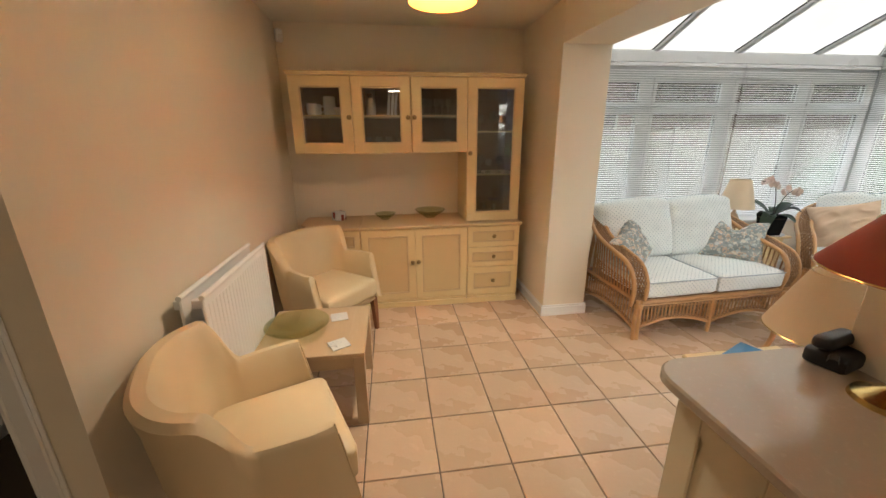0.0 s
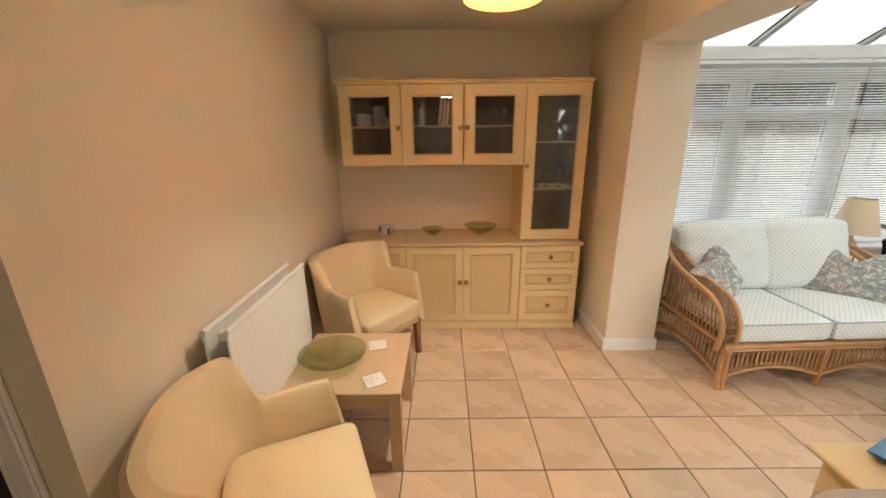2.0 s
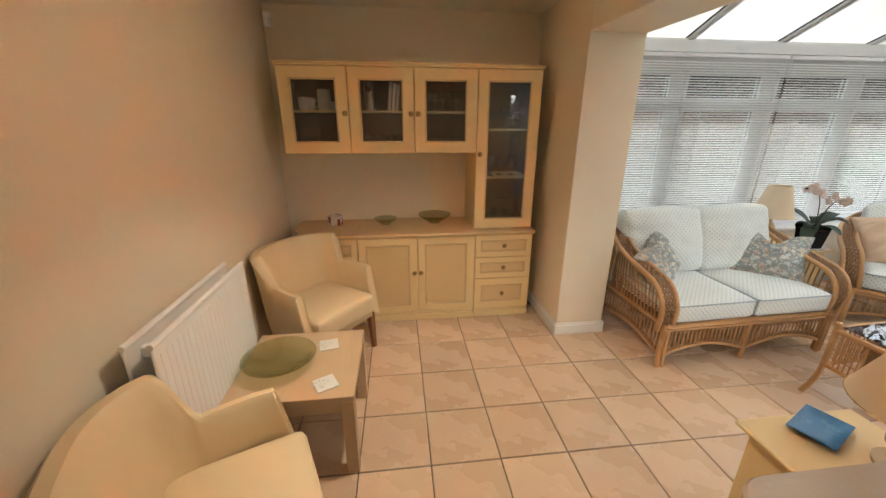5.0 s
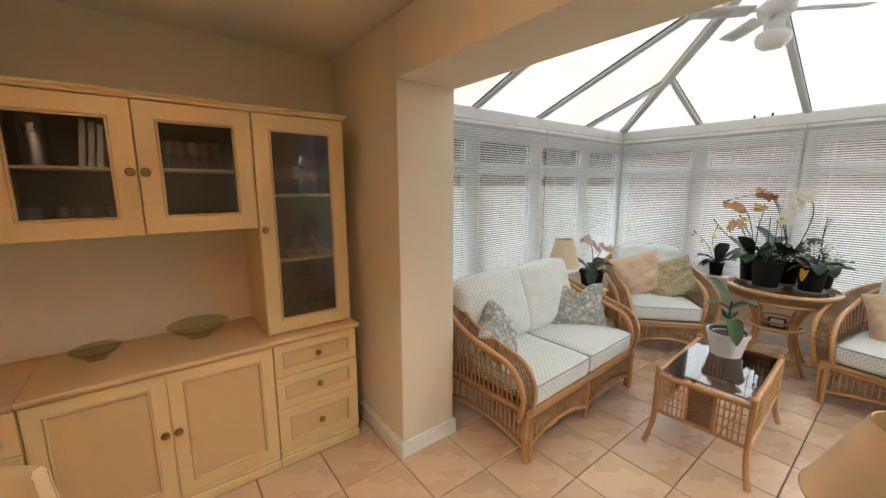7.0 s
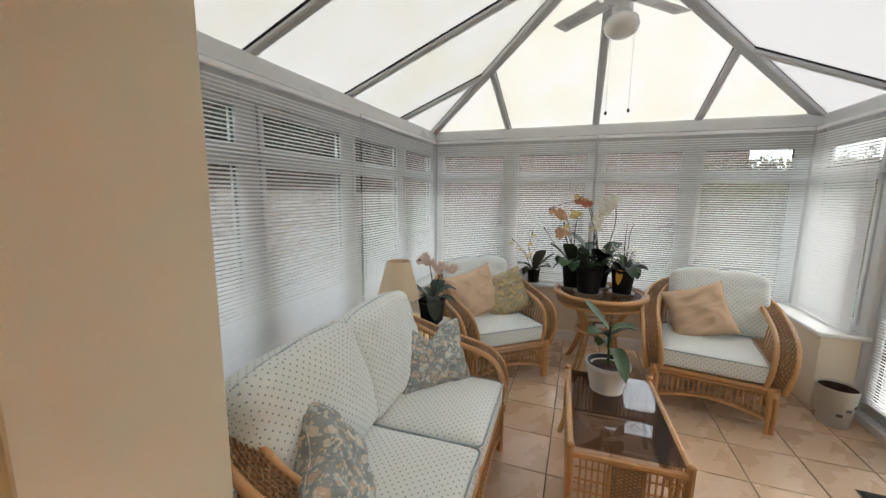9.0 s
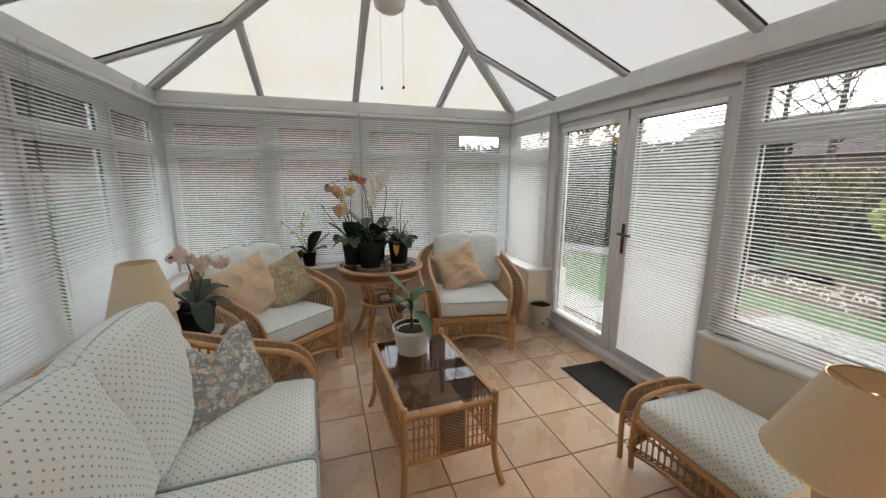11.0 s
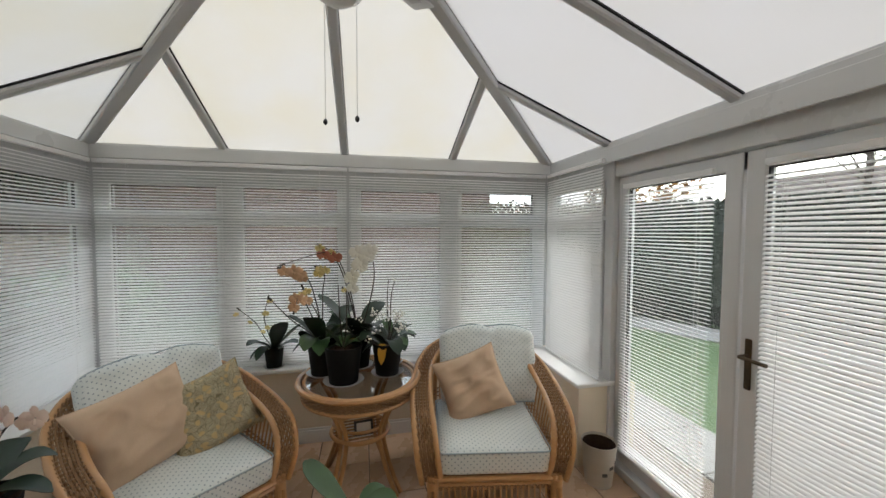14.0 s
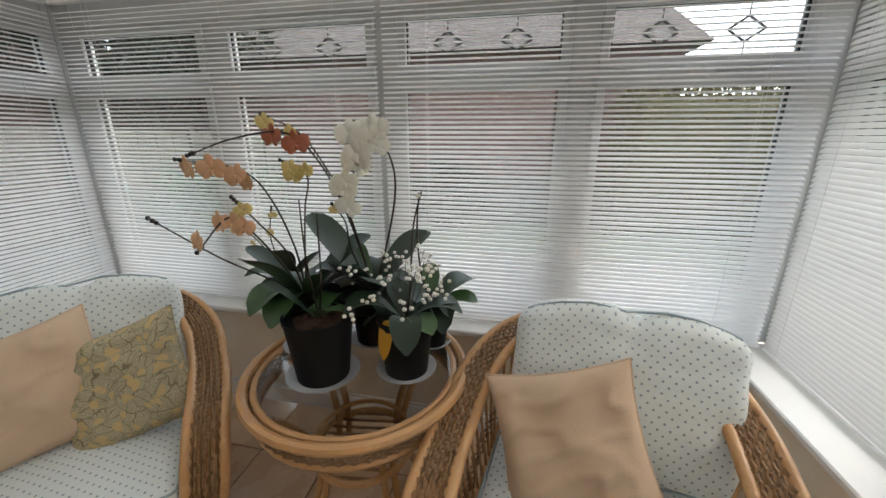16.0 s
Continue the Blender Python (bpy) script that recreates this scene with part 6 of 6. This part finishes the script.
for k in range(26):
    a, e = rng.uniform(0, 6.28), rng.uniform(0.4, 1.35)
    L = rng.uniform(0.12, 0.27)
    tip = Vector((L * math.cos(a) * math.cos(e), L * math.sin(a) * math.cos(e), 0.20 + L * math.sin(e)))
    gs.tube([(0, 0, 0.16), Vector((tip.x * 0.6, tip.y * 0.6, 0.16 + (tip.z - 0.16) * 0.7)), tip], 0.0012, 4)
    for q in range(5):
        p = tip + Vector((rng.uniform(-0.025, 0.025), rng.uniform(-0.025, 0.025), rng.uniform(-0.03, 0.015)))
        gf.soft((0.013, 0.013, 0.011), 0.005, 3, 0, Matrix.Translation(p))
part("flower_twigs", gs, STEM, ro, "fine branching twigs")["kind"] = "stuff"
part("tiny_flowers", gf, PETALWHITE, ro, "tiny white flowers")["kind"] = "stuff"
orchid("small dark-leaved orchid in a black pot behind the flowers", pose(4.985, 1.655, TZ), 0.072, 0.18, POTBLACK, 9, [([(-0.04, 0.03, 0.30), (-0.06, 0.04, 0.48), (-0.06, 0.03, 0.62)], 0, 0.02, PETALWHITE)], PETALWHITE, 15, 0.22)
orchid("small orchid with yellow buds standing on the window board", pose(5.365, 2.545, SILL), 0.072, 0.155, POTBLACK, 9,
       [([(-0.02, 0.03, 0.26), (-0.03, 0.06, 0.40), (-0.04, 0.03, 0.54)], 3, 0.05, PETALYELLOW), ([(-0.02, 0.06, 0.24), (-0.03, 0.12, 0.36), (-0.04, 0.22, 0.46)], 3, 0.04, PETALYELLOW)], PETALYELLOW, 16, 0.24)
orchid("blush pink orchid in a square black pot on the side table", pose(3.80, 3.135, 0.58), 0.118, 0.195, POTBLACK, 8,
       [([(0.0, 0.0, 0.30), (-0.02, 0.01, 0.43), (-0.05, 0.03, 0.51), (-0.09, 0.05, 0.51)], 5, 0.085, PETALPINK),
        ([(0.02, -0.02, 0.28), (0.03, -0.05, 0.38), (0.04, -0.10, 0.44), (0.04, -0.15, 0.43)], 4, 0.085, PETALPINK)], PETALPINK, 17, 0.19, True)

# green plant in a white pot on the coffee table
gp = thing("potted_plant", "young broad-leaved plant in a white pot", "plant", pose(3.395, 1.895, 0.481))
part("pot", G().lathe([(0.086, 0), (0.114, 0.135), (0.122, 0.14), (0.122, 0.162), (0.116, 0.162), (0.111, 0.145), (0.001, 0.13)], 32), POTWHITE, gp, smooth=True)
part("inner_pot", G().lathe([(0.098, 0.132), (0.107, 0.166), (0.102, 0.166), (0.095, 0.136), (0.001, 0.136)], 28), BLACK, gp, "dark brown inner pot", True)
part("soil", G().lathe([(0.096, 0.139), (0.04, 0.148), (0.001, 0.150)], 18), SOIL, gp, smooth=True)
part("stem", G().tube(spline([(0, 0, 0.15), (0.005, 0.0, 0.22), (-0.005, 0.005, 0.30), (0.0, 0.0, 0.37)], 5), [0.012, 0.011, 0.010, 0.009, 0.008] + [0.006] * 11, 8), LEAFLIGHT, gp, smooth=True)
for a, z, L, w, up, dr in ((0.3, 0.26, 0.16, 0.075, 0.16, 0.22), (2.2, 0.30, 0.15, 0.08, 0.20, 0.16), (3.7, 0.24, 0.17, 0.07, 0.14, 0.26), (5.2, 0.32, 0.15, 0.075, 0.17, 0.14), (1.3, 0.35, 0.16, 0.07, 0.20, 0.05), (4.5, 0.34, 0.15, 0.07, 0.16, 0.12)):
    g = G()
    leaf_blade(g, (0, 0, z), (math.cos(a), math.sin(a), 0), L * 1.08, w * 1.3, dr, up)
    part("leaf", g, LEAFLIGHT, gp, smooth=True)

# framed card on the table shelf
fc = thing("picture_frame", "small black framed card on the shelf of the round table", "frame", pose(4.665, 1.86, 0.368, -22, 0, -82))
part("frame", G().box((-0.06, 0, 0), (0.06, 0.012, 0.09), 0.003), BLACK, fc)
part("card", G().box((-0.045, -0.002, 0.014), (0.045, 0.002, 0.076), 0.0008), CHINA, fc, "pale printed card")

# ceiling fan under the ridge end
fn = thing("ceiling_fan", "white ceiling fan with four blades and a globe light", "fan", pose(3.685, 1.94, 0.04))
part("canopy", G().lathe([(0.03, 2.90), (0.065, 2.95), (0.07, 2.985)], 24), UPVC, fn, smooth=True)
part("rod", G().tube([(0, 0, 2.70), (0, 0, 2.93)], 0.016, 10), UPVC, fn, smooth=True)
part("motor", G().lathe([(0.03, 2.63), (0.085, 2.64), (0.10, 2.665), (0.10, 2.70), (0.07, 2.725), (0.02, 2.73)], 30), UPVC, fn, smooth=True)
part("light_fitting", G().lathe([(0.055, 2.55), (0.055, 2.60), (0.035, 2.61), (0.035, 2.635)], 24), UPVC, fn, smooth=True)
GLOBE = surface("opal glass globe", (0.72, 0.71, 0.68), (0.78, 0.77, 0.74), 3, 0.2, 0.0)
part("globe", G().lathe([(0.002, 2.435), (0.05, 2.44), (0.085, 2.465), (0.095, 2.50), (0.085, 2.535), (0.056, 2.555)], 30), GLOBE, fn, "opal glass globe", True)
for k in range(4):
    a = 45 + 90 * k
    m = pose(0, 0, 2.672, 0, 0, a)
    bl = part("blade", G().soft((0.38, 0.115, 0.010), 0.0048, 8, 0, m @ pose(0.33, 0, 0.0, 11, 0, 0)), UPVC, fn, "white fan blade with a cane inset")
    part("cane_inset", G().soft((0.20, 0.055, 0.003), 0.0014, 5, 0, m @ pose(0.36, 0, -0.0062, 11, 0, 0)), GREY, bl, "woven cane inset")
    part("blade_arm", G().box((0.08, -0.018, -0.006), (0.17, 0.018, 0.004), 0.002, m), UPVC, fn)
for dx, dy, zb in ((0.045, 0.05, 2.03), (-0.05, -0.065, 2.02)):
    g = G().tube([(dx, dy, 2.60), (dx, dy, zb)], 0.0013, 5)
    c = part("pull_cord", g, STEEL, fn, "thin metal pull cord")
    part("bob", G().lathe([(0.001, -0.012), (0.008, -0.004), (0.008, 0.004), (0.002, 0.012)], 10, pose(dx, dy, zb)), BLACK, c, "dark round bob", True)

# ---- outside ----
GRASS = surface("lawn", (0.05, 0.085, 0.028), (0.085, 0.12, 0.045), 1.5, 0.95, 0.4, 60)
PAVE = surface("pale paving", (0.22, 0.21, 0.195), (0.30, 0.285, 0.265), 2, 0.85, 0.1, 60, rand=0.08)
HEDGE = surface("hedge leaves", (0.010, 0.017, 0.008), (0.030, 0.042, 0.017), 6, 0.8, 0.3, 30)
AUTUMN = surface("autumn leaves", (0.30, 0.14, 0.03), (0.42, 0.24, 0.06), 6, 0.8, 0.3, 30)
SHRUB = surface("yellow green shrub", (0.26, 0.27, 0.07), (0.50, 0.46, 0.20), 6, 0.8, 0.3, 30)
RUSSET = surface("russet hedge leaves", (0.07, 0.055, 0.015), (0.14, 0.10, 0.03), 6, 0.8, 0.3, 30)
FENCE = surface("weathered fence board", (0.10, 0.085, 0.07), (0.16, 0.135, 0.11), 8, 0.85, 0.2, 60, stretch=(1, 1, 0.1), rand=0.12)
BRICK = surface("red brick", (0.13, 0.078, 0.065), (0.19, 0.12, 0.10), 12, 0.9, 0.2, 80)
ROOF = surface("brown roof tiles", (0.06, 0.042, 0.036), (0.10, 0.07, 0.06), 9, 0.9, 0.3, 40)
BARK = surface("bark", (0.06, 0.045, 0.035), (0.11, 0.085, 0.065), 12, 0.9, 0.4, 60)
g = G().add([(-150, -150, -0.16), (150, -150, -0.16), (150, 150, -0.16), (-150, 150, -0.16)], [(0, 1, 2, 3)])
setting("ground", g, GRASS, "lawn round the house")
pv = setting("pavement", G().box((1.5, -3.0, -0.2), (4.5, -0.12, -0.135), 0).box((4.5, -1.2, -0.2), (9.0, -0.12, -0.135), 0).box((5.65, -0.12, -0.2), (9.0, 5.2, -0.135), 0).box((1.5, 4.0, -0.2), (5.65, 5.2, -0.135), 0), GROUT, "pale paved patio round the conservatory")
slab = mesh_of("slab", G().box((0.006, 0.006, -0.03), (0.594, 0.594, 0.0), 0.006), PAVE)
for i in range(13):
    for j in range(14):
        x, y = 1.5 + 0.6 * i - 0.3 * (j % 2) + 0.3, -3.0 + 0.6 * j
        if x > 8.4 or y > 4.6 or (x > 4.0 and y < -1.3) or (y > -0.7 and y < 3.9 and x < 5.6):
            continue
        s = new("slab", slab)
        s.parent = pv
        s.matrix_basis = pose(x, y, -0.115)

def leaf_cloud(o, name, mat, centre, radii, count, size, seed, flat=False):
    """Many small leaf clumps spread through a rounded or boxy volume with an uneven outline."""
    rng = random.Random(seed)
    vs, fs = [], []
    for k in range(count):
        if flat:
            p = Vector([rng.uniform(-1, 1) for _ in range(3)])
            ax = rng.randrange(3)
            if rng.random() < 0.8:
                p[ax] = rng.choice((-1, 1)) * rng.uniform(0.86, 1.05)
        else:
            p = Vector([rng.gauss(0, 1) for _ in range(3)]).normalized() * rng.uniform(0.55, 1.08)
        c = Vector(centre) + Vector((p.x * radii[0], p.y * radii[1], p.z * radii[2]))
        a = Vector([rng.gauss(0, 1) for _ in range(3)]).normalized()
        b = a.cross(Vector([rng.gauss(0, 1) for _ in range(3)])).normalized()
        s = size * rng.uniform(0.5, 1.3)
        n = len(vs)
        vs += [c - a * s, c + b * s * 0.6, c + a * s, c - b * s * 0.6]
        fs.append((n, n + 1, n + 2, n + 3))
    ob = part(name, G().add(vs, fs), mat, o)
    ob["kind"] = "stuff"
    return ob

hd = thing("hedge", "tall dark clipped hedge beyond the lawn", "hedge", pose(6.18, -5.65, -0.16, 0, 0, 30))
part("core", G().box((0.1, -1.2, 0), (5.4, -0.1, 2.3), 0.45), HEDGE, hd)
leaf_cloud(hd, "leaves", HEDGE, (2.75, -0.65, 1.2), (2.8, 0.62, 1.25), 14000, 0.06, 31, True)
pth = part("path", G().box((-1.0, 0.02, 0.0), (6.0, 0.95, 0.03), 0.004), PAVE, m=pose(6.18, -5.65, -0.16, 0, 0, 30))
tagged(pth, "pale paved path along the hedge", "structure", "", "structure")
def fence(x0, y0, x1, y1, h=1.75):
    o = thing("garden_fence", "weathered brown close-board garden fence", "fence", pose(0, 0, 0), "garden fences")
    d = Vector((x1 - x0, y1 - y0, 0))
    L = d.length
    ang = math.degrees(math.atan2(d.y, d.x))
    bd = mesh_of("board", G().box((0, -0.012, 0), (0.135, 0.012, h), 0.004), FENCE)
    n = int(L / 0.14)
    for i in range(n):
        b = new("board", bd)
        b.parent = o
        b.matrix_basis = pose(x0, y0, -0.16, 0, 0, ang) @ pose(i * 0.14, 0.006 * (i % 2), 0)
    for i in range(int(L / 1.8) + 1):
        part("post", G().box((i * 1.8 - 0.05, -0.07, 0), (i * 1.8 + 0.05, -0.013, h + 0.08), 0.006), FENCE, o, m=pose(x0, y0, -0.16, 0, 0, ang))
    part("rail", G().box((0, 0.02, 0.3), (L, 0.06, 0.38), 0.004).box((0, 0.02, h - 0.4), (L, 0.06, h - 0.32), 0.004), FENCE, o, m=pose(x0, y0, -0.16, 0, 0, ang))
fence(0.0, 6.6, 12.0, 6.6)
fence(11.2, 6.5, 11.2, -1.2, 0.9)
fence(-4.0, -10.5, 12.0, -10.5, 1.35)
def house(m, w, d, h, label):
    o = thing("house", label, "house", m)
    part("wall", G().box((0, 0, -0.2), (w, d, h), 0.01), BRICK, o)
    if d > w:
        r = w * 0.25
        vs = [(-0.35, -0.3, h - 0.1), (w + 0.35, -0.3, h - 0.1), (w + 0.35, d + 0.3, h - 0.1), (-0.35, d + 0.3, h - 0.1), (w / 2, -0.3, h + r), (w / 2, d + 0.3, h + r)]
        part("roof", G().add(vs, [(0, 4, 5, 3), (1, 2, 5, 4), (0, 1, 4), (2, 3, 5), (3, 2, 1, 0)]), ROOF, o)
    else:
        r = d * 0.30
        vs = [(-0.3, -0.35, h - 0.1), (w + 0.3, -0.35, h - 0.1), (w + 0.3, d + 0.35, h - 0.1), (-0.3, d + 0.35, h - 0.1), (-0.3, d / 2, h + r), (w + 0.3, d / 2, h + r)]
        part("roof", G().add(vs, [(0, 1, 5, 4), (2, 3, 4, 5), (0, 4, 3), (1, 2, 5), (3, 2, 1, 0)]), ROOF, o)
    for x in (w * 0.2, w * 0.6):
        for z in ((1.0,) if h < 3.5 else (1.0, 3.4)):
            for y, s in ((-0.03, -1),):
                wi = part("window", G().box((x, y, z), (x + 1.3, y + 0.06, z + 1.15), 0.01), UPVC, o)
                part("pane", G().box((x + 0.08, y - 0.012, z + 0.08), (x + 0.61, y - 0.004, z + 1.07), 0).box((x + 0.69, y - 0.012, z + 0.08), (x + 1.22, y - 0.004, z + 1.07), 0), BLACK, wi)
house(pose(11.9, -1.5, 0), 7, 13.5, 3.2, "red brick bungalow with a brown tiled roof beyond the fence")
house(pose(9.5, -24.0, 0), 10, 7, 2.6, "red brick house with a brown tiled roof across the garden") 
house(pose(20.9, -38.0, 0), 4.6, 8, 2.9, "small gabled brick house with a brown roof far across the gardens")
house(pose(25.9, -38.0, 0), 4.6, 8, 2.9, "small gabled brick house with a brown roof far across the gardens")
house(pose(-3.0, 9.6, 0), 13, 7, 5.0, "two-storey red brick house behind the garden fence")
def shrub(x, y, r, h, mat, seed, label, mid=0.55, tall=0.5):
    o = thing("shrub", label, "shrub", pose(x, y, -0.16), "garden shrubs")
    rng = random.Random(seed)
    for k in range(5):
        a = rng.uniform(0, 6.28)
        part("limb", G().tube([(0, 0, 0), (r * 0.4 * math.cos(a), r * 0.4 * math.sin(a), h * 0.5), (r * 0.7 * math.cos(a), r * 0.7 * math.sin(a), h * 0.8)], [0.03, 0.02, 0.01], 6), BARK, o)
    leaf_cloud(o, "foliage", mat, (0, 0, h * mid), (r, r, h * tall), 1500 if mid < 0.7 else 420, 0.075, seed)
shrub(3.73, -4.0, 0.27, 1.5, SHRUB, 41, "yellow-green shrub in the garden", 0.84, 0.16)
shrub(4.6, -7.6, 1.2, 1.5, HEDGE, 42, "dark green shrub in the garden")
shrub(0.6, -7.2, 1.3, 1.4, HEDGE, 43, "rounded green garden shrub")
shrub(6.6, -8.4, 1.3, 1.9, RUSSET, 44, "tall russet garden shrub")
shrub(9.0, -7.4, 1.2, 1.7, HEDGE, 45, "dark green garden shrub by the hedge")
shrub(2.2, 5.9, 0.7, 1.7, HEDGE, 46, "dark shrub against the fence")
shrub(8.6, 5.8, 0.9, 1.3, LEAFLIGHT, 47, "green shrub against the fence")
shrub(10.4, 2.6, 0.7, 1.2, HEDGE, 48, "dark shrub against the fence")
def tree(x, y, h, mat, seed, label, leaves=1200):
    o = thing("tree", label, "tree", pose(x, y, -0.16), "garden trees")
    rng = random.Random(seed)
    part("trunk", G().tube([(0, 0, 0), (0.1, 0.05, h * 0.3), (0, 0.1, h * 0.6), (0.1, 0.1, h)], [0.14, 0.10, 0.06, 0.015], 9), BARK, o, smooth=True)
    g = G()
    for k in range(26):
        z = h * rng.uniform(0.3, 0.85)
        a = rng.uniform(0, 6.28)
        L = h * rng.uniform(0.18, 0.35)
        e = Vector((math.cos(a) * L, math.sin(a) * L, z + L * rng.uniform(0.5, 1.0)))
        mid = Vector((e.x * 0.5, e.y * 0.5, (z + e.z) / 2 + 0.1))
        g.tube([(0.05, 0.07, z), mid, e], [0.03, 0.02, 0.006], 5)
        for q in range(11):
            b = mid.lerp(e, rng.random())
            f = b + Vector((rng.gauss(0, 0.45), rng.gauss(0, 0.45), rng.uniform(0.2, 0.8)))
            g.tube([b, b.lerp(f, 0.5) + Vector((0, 0, 0.05)), f], [0.009, 0.006, 0.0025], 4)
    part("limbs", g, BARK, o, "bare branching limbs")["kind"] = "stuff"
    if leaves:
        leaf_cloud(o, "crown", mat, (0, 0, h * 0.72), (h * 0.3, h * 0.3, h * 0.28), leaves, 0.09, seed)
tree(11.3, -5.6, 4.6, AUTUMN, 51, "autumn tree with orange leaves behind the hedge")
tree(0.5, -13.5, 8.5, BARK, 52, "bare tree at the end of the garden", 0)
tree(2.6, -13.0, 8.0, BARK, 57, "bare tree at the end of the garden", 0)
tree(4.7, -14.5, 9.0, BARK, 53, "bare tree at the end of the garden", 0)
tree(11.5, 8.6, 5.5, HEDGE, 54, "dark green tree behind the fence", 2200)
tree(2.6, 8.2, 4.4, HEDGE, 55, "dark green tree behind the fence", 2200)
tree(7.2, 8.6, 5.0, HEDGE, 58, "dark green tree behind the fence", 2600)
tree(9.6, 7.9, 5.0, HEDGE, 59, "dark green tree behind the fence", 2600)
hs = thing("hedge", "short russet hedge beside the bungalow", "hedge", pose(10.4, -3.7, -0.16))
part("core", G().box((0.1, 0.1, 0), (0.8, 3.3, 2.3), 0.2), RUSSET, hs)
leaf_cloud(hs, "leaves", RUSSET, (0.45, 1.7, 1.2), (0.45, 1.75, 1.27), 4500, 0.06, 66, True)
hb = thing("hedge", "russet and green mixed hedge at the end of the garden", "hedge", pose(-3.0, -10.0, -0.16))
part("core", G().box((0.1, 0.1, 0), (13.9, 0.9, 1.5), 0.2), RUSSET, hb)
leaf_cloud(hb, "leaves", RUSSET, (7.0, 0.5, 0.9), (7.1, 0.6, 0.95), 9000, 0.08, 61, True)
bed = setting("planting_bed", G().box((0.0, -6.2, -0.2), (6.0, -3.9, -0.13), 0.02), SOIL, "dark planting bed beyond the patio")
tree(6.5, -13.0, 8.5, BARK, 62, "bare tree at the end of the garden", 0)
tree(8.6, -12.2, 8.0, BARK, 63, "bare tree at the end of the garden", 0)
tree(10.8, -13.5, 8.5, BARK, 64, "bare tree at the end of the garden", 0)

rng = random.Random(71)
gw = G()
for k in range(260):
    p = (rng.uniform(2.2, 5.4), rng.gauss(-4.5, 0.32), -0.11 + rng.uniform(0, 0.10))
    gw.soft((0.028, 0.028, 0.022), 0.010, 3, 0, Matrix.Translation(p))
wf = part("white_flowers", gw, PETALWHITE)
tagged(wf, "low white flowers scattered over the planting bed", "flowers", "", "stuff")

# ---- floor tiles ----
TX, TY, PX, PY = 0.714, 2.186, 0.3545, 0.360
tile_mesh = mesh_of("tile", G().box((0.003, 0.003, -0.012), (PX - 0.003, PY - 0.003, 0.0), 0.0025), TILE)
for i in range(-5, 14):
    for j in range(-11, 5):
        x, y = TX + i * PX, TY + j * PY
        if x > XC - 0.1 and y < -0.3 or x > EX or y > YB + 0.1 or y < -1.8 or (x < XL - 0.4 and y > 2.6):
            continue
        t = new("tile", tile_mesh)
        t.parent = floor
        t.matrix_basis = pose(x, y, random.uniform(-0.0006, 0.0006))
